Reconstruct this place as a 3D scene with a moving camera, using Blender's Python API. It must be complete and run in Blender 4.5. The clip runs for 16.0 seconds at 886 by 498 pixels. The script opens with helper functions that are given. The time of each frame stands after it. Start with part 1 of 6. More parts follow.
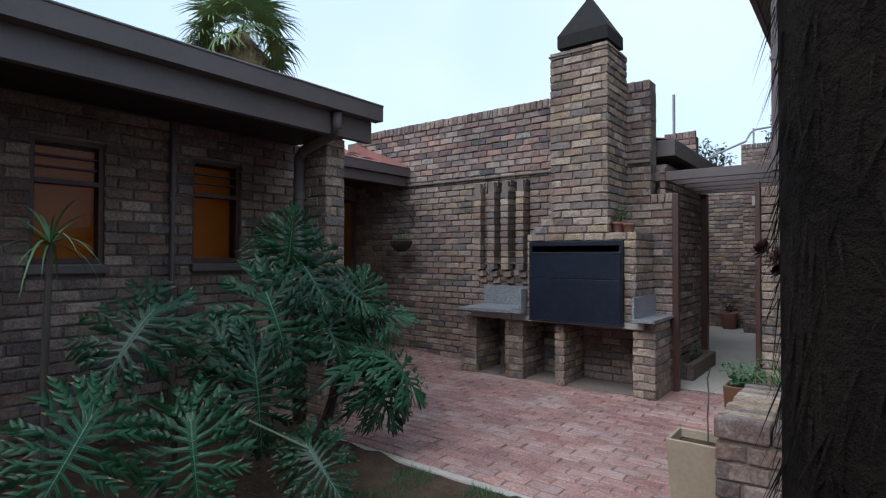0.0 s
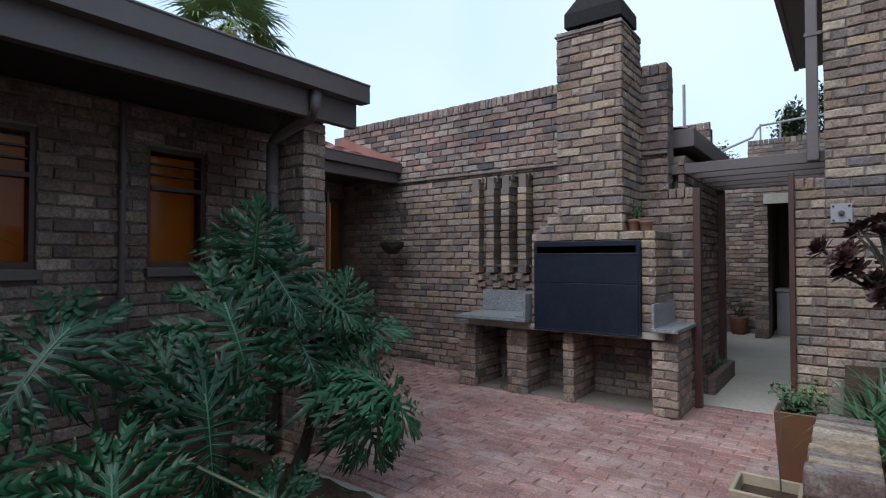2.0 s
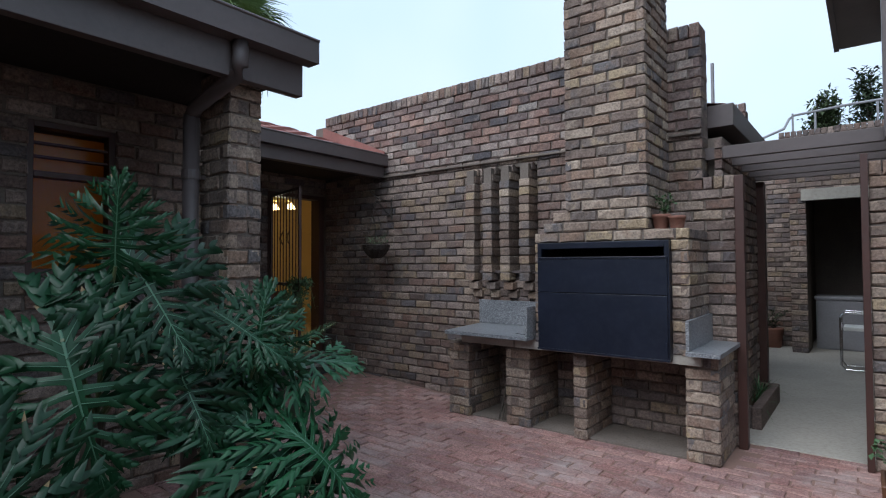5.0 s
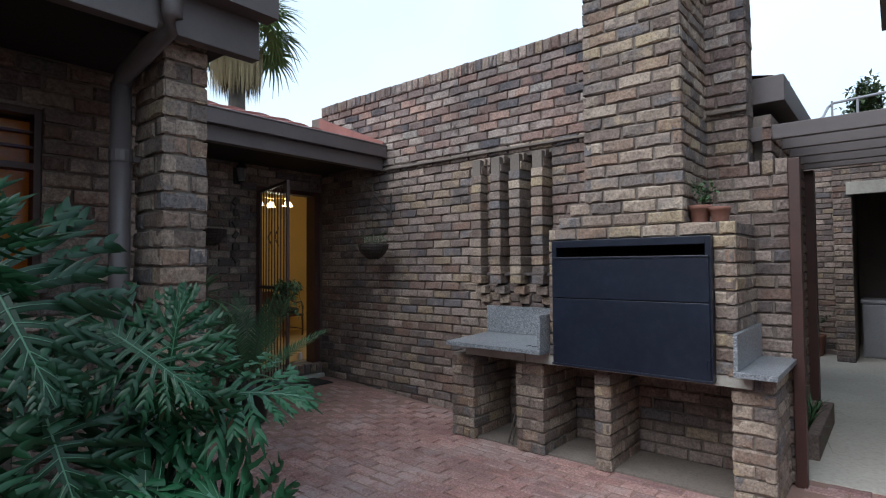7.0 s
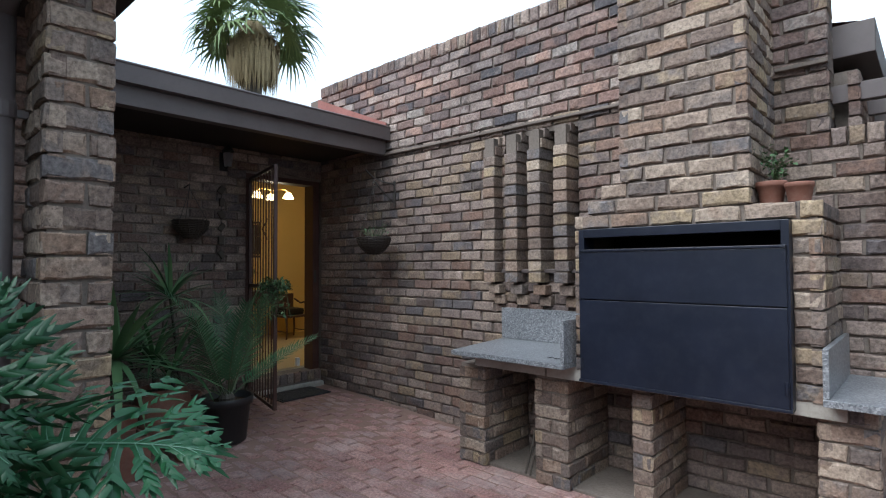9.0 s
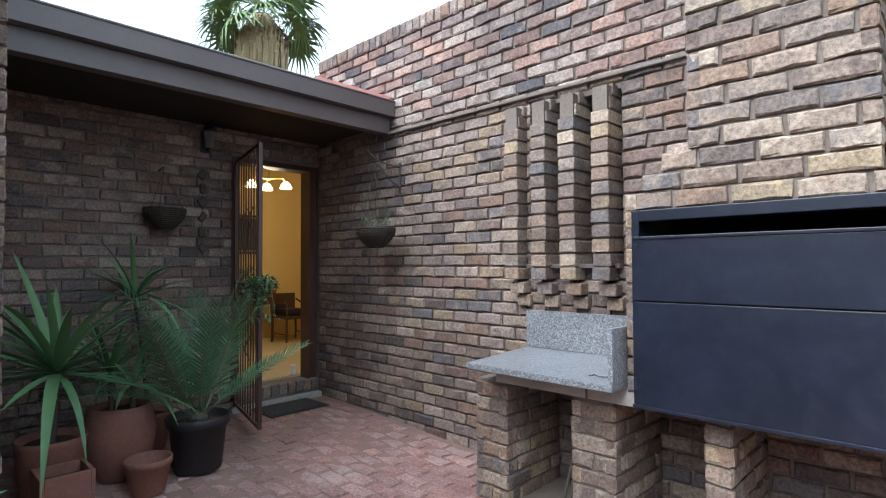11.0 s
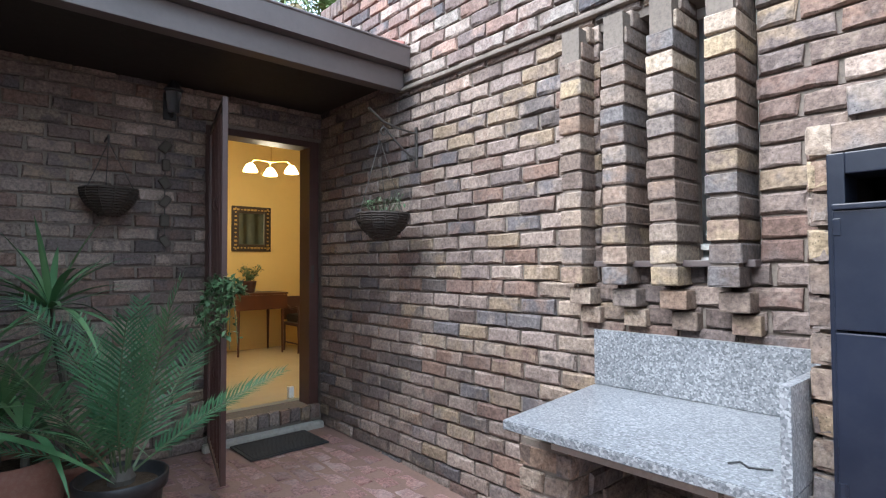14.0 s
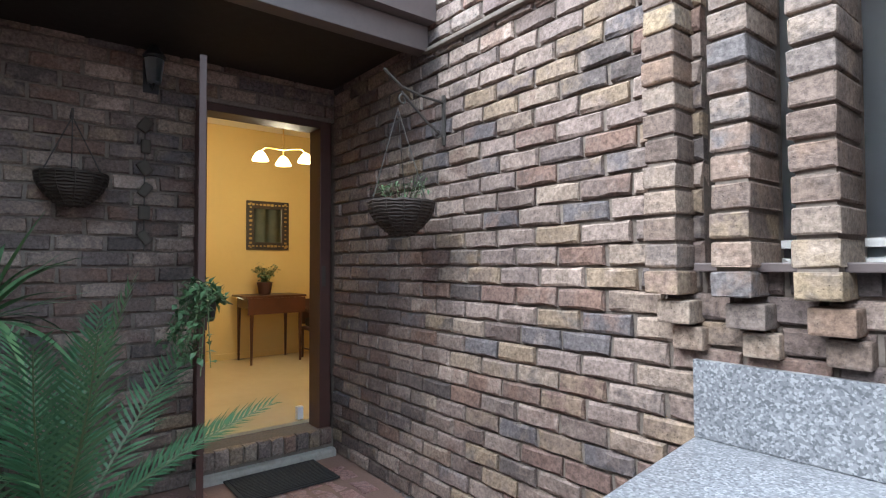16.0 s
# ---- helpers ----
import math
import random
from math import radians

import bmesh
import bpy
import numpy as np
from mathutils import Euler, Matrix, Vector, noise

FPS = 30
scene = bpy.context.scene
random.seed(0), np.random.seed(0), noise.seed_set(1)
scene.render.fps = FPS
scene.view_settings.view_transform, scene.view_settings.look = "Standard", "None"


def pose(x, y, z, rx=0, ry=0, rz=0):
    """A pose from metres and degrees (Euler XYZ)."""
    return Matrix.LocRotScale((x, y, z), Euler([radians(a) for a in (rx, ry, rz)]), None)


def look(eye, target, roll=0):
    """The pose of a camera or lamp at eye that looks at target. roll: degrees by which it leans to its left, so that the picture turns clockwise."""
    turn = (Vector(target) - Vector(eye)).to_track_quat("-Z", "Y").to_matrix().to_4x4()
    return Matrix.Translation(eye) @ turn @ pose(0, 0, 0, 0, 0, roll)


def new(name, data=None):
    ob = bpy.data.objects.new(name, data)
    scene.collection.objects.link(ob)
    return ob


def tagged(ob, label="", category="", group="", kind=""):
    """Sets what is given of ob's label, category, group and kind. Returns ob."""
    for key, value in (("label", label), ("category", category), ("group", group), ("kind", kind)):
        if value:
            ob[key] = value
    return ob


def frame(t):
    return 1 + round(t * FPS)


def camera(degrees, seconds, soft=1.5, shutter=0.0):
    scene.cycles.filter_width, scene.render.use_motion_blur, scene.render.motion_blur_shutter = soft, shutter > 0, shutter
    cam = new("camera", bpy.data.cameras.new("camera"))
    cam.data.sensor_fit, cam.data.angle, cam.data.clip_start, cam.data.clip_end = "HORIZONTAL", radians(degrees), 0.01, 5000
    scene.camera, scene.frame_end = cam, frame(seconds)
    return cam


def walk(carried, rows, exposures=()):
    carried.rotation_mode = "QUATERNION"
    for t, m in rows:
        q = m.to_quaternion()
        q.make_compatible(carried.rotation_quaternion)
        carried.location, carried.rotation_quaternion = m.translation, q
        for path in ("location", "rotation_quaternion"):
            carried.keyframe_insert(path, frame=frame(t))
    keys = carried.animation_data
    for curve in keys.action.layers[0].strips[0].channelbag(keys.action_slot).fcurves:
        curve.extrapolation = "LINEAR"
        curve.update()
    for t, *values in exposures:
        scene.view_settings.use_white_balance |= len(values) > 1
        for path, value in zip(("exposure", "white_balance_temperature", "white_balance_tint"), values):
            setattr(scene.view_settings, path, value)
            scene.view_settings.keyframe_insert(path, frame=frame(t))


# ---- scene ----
cam = camera(78.7, 16.0, soft=1.15)
METRES, EYE, TILT, LEAN, TURN = 5.55, 1.44, 0.0, 0.0, 37.7
ROWS = [
    (0.0, 0.0, 0.0, 0.0, -0.0, 0.82, -0.14),
    (0.5, -0.0006, 0.0303, 0.0003, -0.25, 0.85, -0.11),
    (1.0, 0.0009, 0.0548, -0.0003, -0.38, 0.93, -0.03),
    (1.5, -0.0028, 0.0882, -0.0016, -0.57, 1.03, 0.01),
    (2.0, -0.0052, 0.1124, -0.0007, -0.79, 1.1, 0.08),
    (2.5, -0.0006, 0.1365, 0.0005, -0.91, 1.2, 0.16),
    (3.0, 0.0113, 0.1647, 0.0015, -0.69, 1.27, 0.19),
    (3.5, 0.0202, 0.1902, 0.0002, -0.38, 1.35, 0.2),
    (4.0, 0.0271, 0.2229, 0.0007, -0.16, 1.41, 0.24),
    (6.5, 0.0587, 0.3719, -0.0008, 1.88, 1.76, 0.33),
    (7.0, 0.0641, 0.4006, 0.0002, 2.34, 1.74, 0.4),
    (7.5, 0.0716, 0.4322, -0.0012, 2.95, 1.79, 0.37),
    (8.0, 0.0783, 0.4629, -0.0024, 3.79, 1.74, 0.39),
    (8.5, 0.0812, 0.4958, -0.0058, 4.48, 1.82, 0.3),
    (9.0, 0.0817, 0.5278, -0.0062, 4.79, 1.74, 0.31),
    (11.5, 0.0706, 0.6919, -0.0135, 6.73, 1.73, 0.31),
    (12.0, 0.0711, 0.7287, -0.0139, 7.36, 1.74, 0.3),
    (12.5, 0.0704, 0.7615, -0.0161, 8.3, 1.66, 0.31),
    (13.0, 0.0653, 0.797, -0.0159, 9.16, 1.67, 0.28),
    (13.5, 0.0621, 0.8282, -0.0144, 9.89, 1.67, 0.29),
    (14.0, 0.0607, 0.8635, -0.0148, 10.54, 1.7, 0.29),
    (14.5, 0.0612, 0.8949, -0.0126, 11.42, 1.64, 0.27),
    (15.0, 0.0552, 0.9272, -0.0146, 12.45, 1.62, 0.28),
    (15.5, 0.0446, 0.9575, -0.0117, 13.19, 1.59, 0.25),
    (16.0, 0.0361, 0.9832, -0.0125, 13.87, 1.6, 0.18),
]
walk(cam, [(t, pose(0, 0, EYE, TILT, LEAN, TURN) @ pose(METRES * x, METRES * y, METRES * z, 90 + pitch, roll, yaw)) for t, x, y, z, yaw, pitch, roll in ROWS],
     exposures=[(0.0, 0.7, 6250, 11), (4.0, 0.64, 6250, 11), (6.5, 0.87, 6350, 10), (9.0, 1.36, 6400, 9), (11.5, 2.25, 6350, 10), (13.0, 2.53, 6300, 10), (16.0, 2.54, 6300, 10)])

# ---- light ----
world = bpy.data.worlds.new("world")
scene.world = world
world.use_nodes = True
wn = world.node_tree.nodes
sky = wn.new("ShaderNodeTexSky")
sky.sky_type = "NISHITA"
sky.sun_disc = False
sky.sun_elevation = radians(40)
sky.sun_rotation = radians(200)
sky.air_density, sky.dust_density, sky.ozone_density = 1.0, 3.0, 1.0
wn["Background"].inputs["Strength"].default_value = 0.098
# thin even cloud over the sky
wl = world.node_tree.links
tc = wn.new("ShaderNodeTexCoord")
cloud = wn.new("ShaderNodeTexNoise")
cloud.inputs["Scale"].default_value, cloud.inputs["Detail"].default_value = 1.1, 4
wl.new(tc.outputs["Generated"], cloud.inputs["Vector"])
cr = wn.new("ShaderNodeValToRGB")
cr.color_ramp.elements[0].position, cr.color_ramp.elements[0].color = 0.35, (4.4, 6.1, 8.0, 1)
cr.color_ramp.elements[1].position, cr.color_ramp.elements[1].color = 0.65, (6.2, 7.3, 8.4, 1)
wl.new(cloud.outputs[0], cr.inputs[0])
cm = wn.new("ShaderNodeMix")
cm.data_type = "RGBA"
cm.inputs[0].default_value = 0.85
wl.new(sky.outputs[0], cm.inputs[6])
wl.new(cr.outputs[0], cm.inputs[7])
wl.new(cm.outputs[2], wn["Background"].inputs["Color"])

sun = new("sun", bpy.data.lights.new("sun", "SUN"))
sun.data.energy, sun.data.angle, sun.data.color = 1.5, radians(50), (0.95, 0.97, 1.0)
sun.matrix_world = look((0, 0, 0), (0.12, 0.78, -0.95))


# ---- materials ----
def mat(name):
    m = bpy.data.materials.new(name)
    m.use_nodes = True
    nt = m.node_tree
    return m, nt.nodes, nt.links, nt.nodes["Principled BSDF"]


def ramp(nodes, stops, mode="LINEAR"):
    r = nodes.new("ShaderNodeValToRGB")
    r.color_ramp.interpolation = mode
    while len(r.color_ramp.elements) < len(stops):
        r.color_ramp.elements.new(0.5)
    for e, (p, c) in zip(r.color_ramp.elements, stops):
        e.position, e.color = p, (*c, 1)
    return r


def noise_at(nodes, links, scale, detail=4, rough=0.6, coord="Position"):
    geo = nodes.new("ShaderNodeNewGeometry")
    n = nodes.new("ShaderNodeTexNoise")
    n.inputs["Scale"].default_value, n.inputs["Detail"].default_value, n.inputs["Roughness"].default_value = scale, detail, rough
    links.new(geo.outputs[coord], n.inputs["Vector"])
    return n


def mix(nodes, links, kind, fac, a, b):
    x = nodes.new("ShaderNodeMix")
    x.data_type, x.blend_type = "RGBA", kind
    for sock, v in ((x.inputs[0], fac), (x.inputs[6], a), (x.inputs[7], b)):
        if isinstance(v, (int, float)):
            sock.default_value = v
        elif isinstance(v, tuple):
            sock.default_value = (*v, 1)
        else:
            links.new(v, sock)
    return x.outputs[2]


def bump(nodes, links, bsdf, height, strength, dist):
    b = nodes.new("ShaderNodeBump")
    b.inputs["Strength"].default_value, b.inputs["Distance"].default_value = strength, dist
    links.new(height, b.inputs["Height"])
    links.new(b.outputs[0], bsdf.inputs["Normal"])


def surface(name, c1, c2, rough=0.7, metal=0.0, big=1.5, fine=40.0, relief=0.3, dist=0.004, spec=0.5, dirt=(0.05, 0.045, 0.04), dirt_amount=0.25):
    """A plain surface with two scales of variation."""
    m, n, l, b = mat(name)
    n1, n2 = noise_at(n, l, big, 5), noise_at(n, l, fine, 6, 0.7)
    r1 = ramp(n, [(0.3, c1), (0.7, c2)])
    l.new(n1.outputs[0], r1.inputs[0])
    r2 = ramp(n, [(0.45, (0, 0, 0)), (0.75, (1, 1, 1))])
    l.new(n2.outputs[0], r2.inputs[0])
    mul = n.new("ShaderNodeMath")
    mul.operation = "MULTIPLY"
    mul.inputs[1].default_value = dirt_amount
    l.new(r2.outputs[0], mul.inputs[0])
    l.new(mix(n, l, "MIX", mul.outputs[0], r1.outputs[0], dirt), b.inputs["Base Color"])
    b.inputs["Roughness"].default_value, b.inputs["Metallic"].default_value = rough, metal
    b.inputs["Specular IOR Level"].default_value = spec
    bump(n, l, b, n2.outputs[0], relief, dist)
    return m


def brick_mat(name, colours, single, rough=0.85, pits=True, dust=False):
    """Burnt clay-stock brick: one colour a brick, with flashed patches, pits and pale efflorescence."""
    m, n, l, b = mat(name)
    if single:
        pick = n.new("ShaderNodeObjectInfo").outputs["Random"]
    else:
        pick = n.new("ShaderNodeNewGeometry").outputs["Random Per Island"]
    r = ramp(n, [(i / len(colours), c) for i, c in enumerate(colours)], "CONSTANT")
    l.new(pick, r.inputs[0])
    # a second shade of the same brick, in patches
    add = n.new("ShaderNodeMath")
    add.operation = "MULTIPLY_ADD"
    add.inputs[1].default_value, add.inputs[2].default_value = 7.31, 0.17
    l.new(pick, add.inputs[0])
    fr = n.new("ShaderNodeMath")
    fr.operation = "FRACT"
    l.new(add.outputs[0], fr.inputs[0])
    r_b = ramp(n, [(i / len(colours), c) for i, c in enumerate(colours)], "CONSTANT")
    l.new(fr.outputs[0], r_b.inputs[0])
    patch = noise_at(n, l, 9.0, 3)
    pr = ramp(n, [(0.46, (0, 0, 0)), (0.62, (0.65, 0.65, 0.65))])
    l.new(patch.outputs[0], pr.inputs[0])
    col = mix(n, l, "MIX", pr.outputs[0], r.outputs[0], r_b.outputs[0])
    grain = noise_at(n, l, 55.0, 6, 0.75)
    gr = ramp(n, [(0.32, (0.42, 0.42, 0.42)), (0.66, (1.34, 1.34, 1.34))])
    l.new(grain.outputs[0], gr.inputs[0])
    col = mix(n, l, "MULTIPLY", 1.0, col, gr.outputs[0])
    # weather stains over several bricks
    stain = noise_at(n, l, 1.1, 5, 0.65)
    sr = ramp(n, [(0.35, (0.72, 0.70, 0.70)), (0.65, (1.12, 1.1, 1.08))])
    l.new(stain.outputs[0], sr.inputs[0])
    col = mix(n, l, "MULTIPLY", 1.0, col, sr.outputs[0])
    # pale bloom
    bloom = noise_at(n, l, 22.0, 4, 0.8)
    br = ramp(n, [(0.62, (0, 0, 0)), (0.80, (0.5, 0.5, 0.5))])
    l.new(bloom.outputs[0], br.inputs[0])
    col = mix(n, l, "MIX", br.outputs[0], col, (0.42, 0.38, 0.33))
    if dust:
        dn = noise_at(n, l, 1.7, 6, 0.7)
        dr = ramp(n, [(0.48, (0, 0, 0)), (0.70, (0.55, 0.55, 0.55))])
        l.new(dn.outputs[0], dr.inputs[0])
        col = mix(n, l, "MIX", dr.outputs[0], col, (0.46, 0.40, 0.37))
    if pits:
        vor = n.new("ShaderNodeTexVoronoi")
        vor.inputs["Scale"].default_value = 95.0
        geo = n.new("ShaderNodeNewGeometry")
        l.new(geo.outputs["Position"], vor.inputs["Vector"])
        vr = ramp(n, [(0.10, (0.25, 0.25, 0.25)), (0.22, (1, 1, 1))])
        l.new(vor.outputs["Distance"], vr.inputs[0])
        mask = noise_at(n, l, 12.0, 2)
        mr = ramp(n, [(0.5, (0, 0, 0)), (0.6, (1, 1, 1))])
        l.new(mask.outputs[0], mr.inputs[0])
        col = mix(n, l, "MULTIPLY", mr.outputs[0], col, vr.outputs[0])
    l.new(col, b.inputs["Base Color"])
    b.inputs["Roughness"].default_value = rough
    b.inputs["Specular IOR Level"].default_value = 0.3
    hsum = n.new("ShaderNodeMath")
    hsum.operation = "ADD"
    l.new(grain.outputs[0], hsum.inputs[0])
    l.new(patch.outputs[0], hsum.inputs[1])
    bump(n, l, b, hsum.outputs[0], 0.7, 0.006)
    return m


MIXED = [(0.184, 0.139, 0.121), (0.262, 0.206, 0.182), (0.159, 0.128, 0.12), (0.138, 0.125, 0.129), (0.288, 0.221, 0.159), (0.304, 0.242, 0.209), (0.275, 0.214, 0.182), (0.169, 0.129, 0.114), (0.25, 0.199, 0.172), (0.302, 0.241, 0.194), (0.217, 0.143, 0.114), (0.116, 0.098, 0.093), (0.137, 0.106, 0.096), (0.242, 0.192, 0.172), (0.398, 0.318, 0.272), (0.187, 0.126, 0.107)]
REDDISH = [(0.189, 0.131, 0.115), (0.271, 0.195, 0.17), (0.161, 0.124, 0.118), (0.341, 0.279, 0.247), (0.233, 0.15, 0.128), (0.096, 0.09, 0.097), (0.335, 0.221, 0.18), (0.219, 0.177, 0.165), (0.327, 0.289, 0.262), (0.183, 0.137, 0.127)]
TANNED = [(0.159, 0.146, 0.146), (0.254, 0.203, 0.169), (0.318, 0.248, 0.197), (0.355, 0.277, 0.185), (0.265, 0.184, 0.137), (0.292, 0.232, 0.187), (0.253, 0.182, 0.145), (0.232, 0.177, 0.144), (0.202, 0.154, 0.13), (0.161, 0.122, 0.103), (0.196, 0.162, 0.144), (0.361, 0.291, 0.233), (0.401, 0.329, 0.263), (0.177, 0.149, 0.136), (0.185, 0.143, 0.121)]
PAVER = [(0.342, 0.187, 0.165), (0.395, 0.225, 0.198), (0.298, 0.16, 0.145), (0.391, 0.243, 0.221), (0.335, 0.2, 0.184), (0.425, 0.254, 0.223), (0.284, 0.167, 0.157)]
BRICK = {}
for key, cols in (("mixed", MIXED), ("reddish", REDDISH), ("tanned", TANNED), ("paver", PAVER)):
    BRICK[key] = (brick_mat("brick_" + key + "_piece", cols, True, pits=key != "paver", dust=key == "paver"), brick_mat("brick_" + key, cols, False, pits=key != "paver", dust=key == "paver"))

M_MORTAR = surface("mortar", (0.155, 0.130, 0.112), (0.23, 0.195, 0.168), 0.95, fine=60, relief=0.5, dirt_amount=0.5, spec=0.1)
M_JOINT = surface("paving_joint_sand", (0.225, 0.142, 0.116), (0.30, 0.192, 0.158), 0.95, fine=70, relief=0.5, spec=0.1)
M_CONC = surface("concrete", (0.34, 0.32, 0.28), (0.44, 0.41, 0.36), 0.9, big=0.9, fine=28, relief=0.25, dirt_amount=0.3, spec=0.2)
M_LINTEL = surface("cast_concrete_lintel", (0.36, 0.34, 0.30), (0.47, 0.45, 0.41), 0.85, big=4, fine=50, relief=0.3, spec=0.2)
M_FASCIA = surface("brown_painted_steel", (0.088, 0.07, 0.068), (0.118, 0.095, 0.092), 0.45, big=2, fine=25, relief=0.08, dirt_amount=0.25)
M_WOOD = surface("dark_stained_timber", (0.046, 0.019, 0.015), (0.072, 0.030, 0.023), 0.5, big=3, fine=35, relief=0.15)
M_MAHOGANY = surface("red_mahogany", (0.055, 0.017, 0.008), (0.09, 0.03, 0.014), 0.35, big=3, fine=30, relief=0.08)
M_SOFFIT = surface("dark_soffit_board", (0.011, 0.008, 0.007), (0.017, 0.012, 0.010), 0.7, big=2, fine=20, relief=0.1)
M_BLACK = surface("black_heatproof_steel", (0.006, 0.009, 0.018), (0.011, 0.015, 0.029), 0.36, big=3.5, fine=14, relief=0.05, dirt=(0.03, 0.034, 0.045), dirt_amount=0.35)
M_VOID = surface("soot", (0.006, 0.006, 0.006), (0.012, 0.011, 0.01), 0.95)
M_DARKTILE = surface("grey_brown_roof_tile", (0.115, 0.092, 0.085), (0.16, 0.128, 0.118), 0.85, big=3, fine=40, relief=0.4, dirt_amount=0.4)
M_TILE = surface("red_roof_tile", (0.22, 0.082, 0.066), (0.30, 0.125, 0.105), 0.8, big=3, fine=40, relief=0.4, dirt_amount=0.4)
M_TERRA = surface("terracotta", (0.17, 0.072, 0.05), (0.225, 0.095, 0.066), 0.75, big=5, fine=45, relief=0.2, dirt=(0.35, 0.27, 0.22), dirt_amount=0.2)
M_PLASTIC = surface("black_plastic", (0.012, 0.013, 0.015), (0.02, 0.02, 0.022), 0.5, relief=0.05, dirt=(0.08, 0.07, 0.06), dirt_amount=0.2)
M_BEIGE = surface("beige_cement", (0.30, 0.24, 0.17), (0.37, 0.30, 0.215), 0.85, big=6, fine=50, relief=0.25, spec=0.2)
M_RUST = surface("rust_brown_glaze", (0.105, 0.045, 0.022), (0.15, 0.066, 0.03), 0.5, big=4, fine=30, relief=0.1)
M_SOIL = surface("soil", (0.045, 0.03, 0.02), (0.085, 0.06, 0.042), 0.97, big=6, fine=45, relief=0.9, dist=0.02, dirt=(0.16, 0.11, 0.075), dirt_amount=0.4, spec=0.1)
M_RUBBER = surface("rubber_mat", (0.016, 0.017, 0.02), (0.028, 0.028, 0.032), 0.8, fine=80, relief=0.3)
M_WICKER = surface("dark_wicker", (0.018, 0.012, 0.009), (0.042, 0.027, 0.018), 0.75, fine=90, relief=0.5)
M_IRON = surface("weathered_iron", (0.05, 0.045, 0.042), (0.09, 0.08, 0.072), 0.6, metal=0.3, fine=60)
M_BARK = surface("palm_fibre_bark", (0.010, 0.008, 0.007), (0.024, 0.018, 0.014), 0.95, big=9, fine=60, relief=1.0, dist=0.02, spec=0.1, dirt=(0.035, 0.026, 0.02))
M_STEM = surface("green_stem", (0.05, 0.085, 0.035), (0.09, 0.12, 0.05), 0.5, fine=30)
M_TWIG = surface("grey_bark", (0.055, 0.046, 0.038), (0.10, 0.085, 0.07), 0.9, fine=60, relief=0.5)
M_YELLOW = surface("ochre_wall_paint", (0.60, 0.43, 0.16), (0.64, 0.46, 0.18), 0.7, big=1, fine=20, relief=0.03, dirt_amount=0.03)
M_CEILING = surface("white_ceiling_paint", (0.72, 0.66, 0.52), (0.75, 0.69, 0.55), 0.8, relief=0.02, dirt_amount=0.02)
M_ROOMFLOOR = surface("cream_floor_tile", (0.52, 0.43, 0.28), (0.58, 0.48, 0.32), 0.18, big=2, fine=12, relief=0.02, dirt_amount=0.05)
M_GALV = surface("grey_painted_steel", (0.22, 0.22, 0.235), (0.29, 0.29, 0.31), 0.5, relief=0.08)
M_CHROME = surface("chrome", (0.6, 0.6, 0.62), (0.7, 0.7, 0.72), 0.15, metal=1.0, relief=0.02, dirt_amount=0.1)
M_WHITEP = surface("white_enamel", (0.70, 0.70, 0.68), (0.78, 0.78, 0.76), 0.4, relief=0.02, dirt_amount=0.1)
M_BLUE = surface("blue_paint_smear", (0.08, 0.20, 0.34), (0.11, 0.26, 0.42), 0.6)
M_GOLD = surface("brass", (0.45, 0.30, 0.10), (0.55, 0.37, 0.13), 0.3, metal=0.9)
M_FRAMEP = surface("mosaic_frame", (0.022, 0.014, 0.009), (0.035, 0.022, 0.013), 0.5, fine=60)
M_DRAPE = surface("grey_green_drape", (0.10, 0.12, 0.10), (0.15, 0.17, 0.14), 0.9, big=6, fine=60, relief=0.2)


def granite_mat():
    m, n, l, b = mat("grey_granite")
    geo = n.new("ShaderNodeNewGeometry")
    v = n.new("ShaderNodeTexVoronoi")
    v.inputs["Scale"].default_value = 150
    l.new(geo.outputs["Position"], v.inputs["Vector"])
    sep = n.new("ShaderNodeSeparateColor")
    l.new(v.outputs["Color"], sep.inputs[0])
    r = ramp(n, [(0.0, (0.11, 0.118, 0.13)), (0.18, (0.165, 0.174, 0.188)), (0.48, (0.22, 0.23, 0.245)), (0.80, (0.32, 0.33, 0.345))], "CONSTANT")
    l.new(sep.outputs[0], r.inputs[0])
    n2 = noise_at(n, l, 3.0, 4)
    r2 = ramp(n, [(0.3, (0.85, 0.85, 0.85)), (0.7, (1.1, 1.1, 1.1))])
    l.new(n2.outputs[0], r2.inputs[0])
    l.new(mix(n, l, "MULTIPLY", 1.0, r.outputs[0], r2.outputs[0]), b.inputs["Base Color"])
    b.inputs["Roughness"].default_value = 0.3
    return m


M_GRANITE = granite_mat()


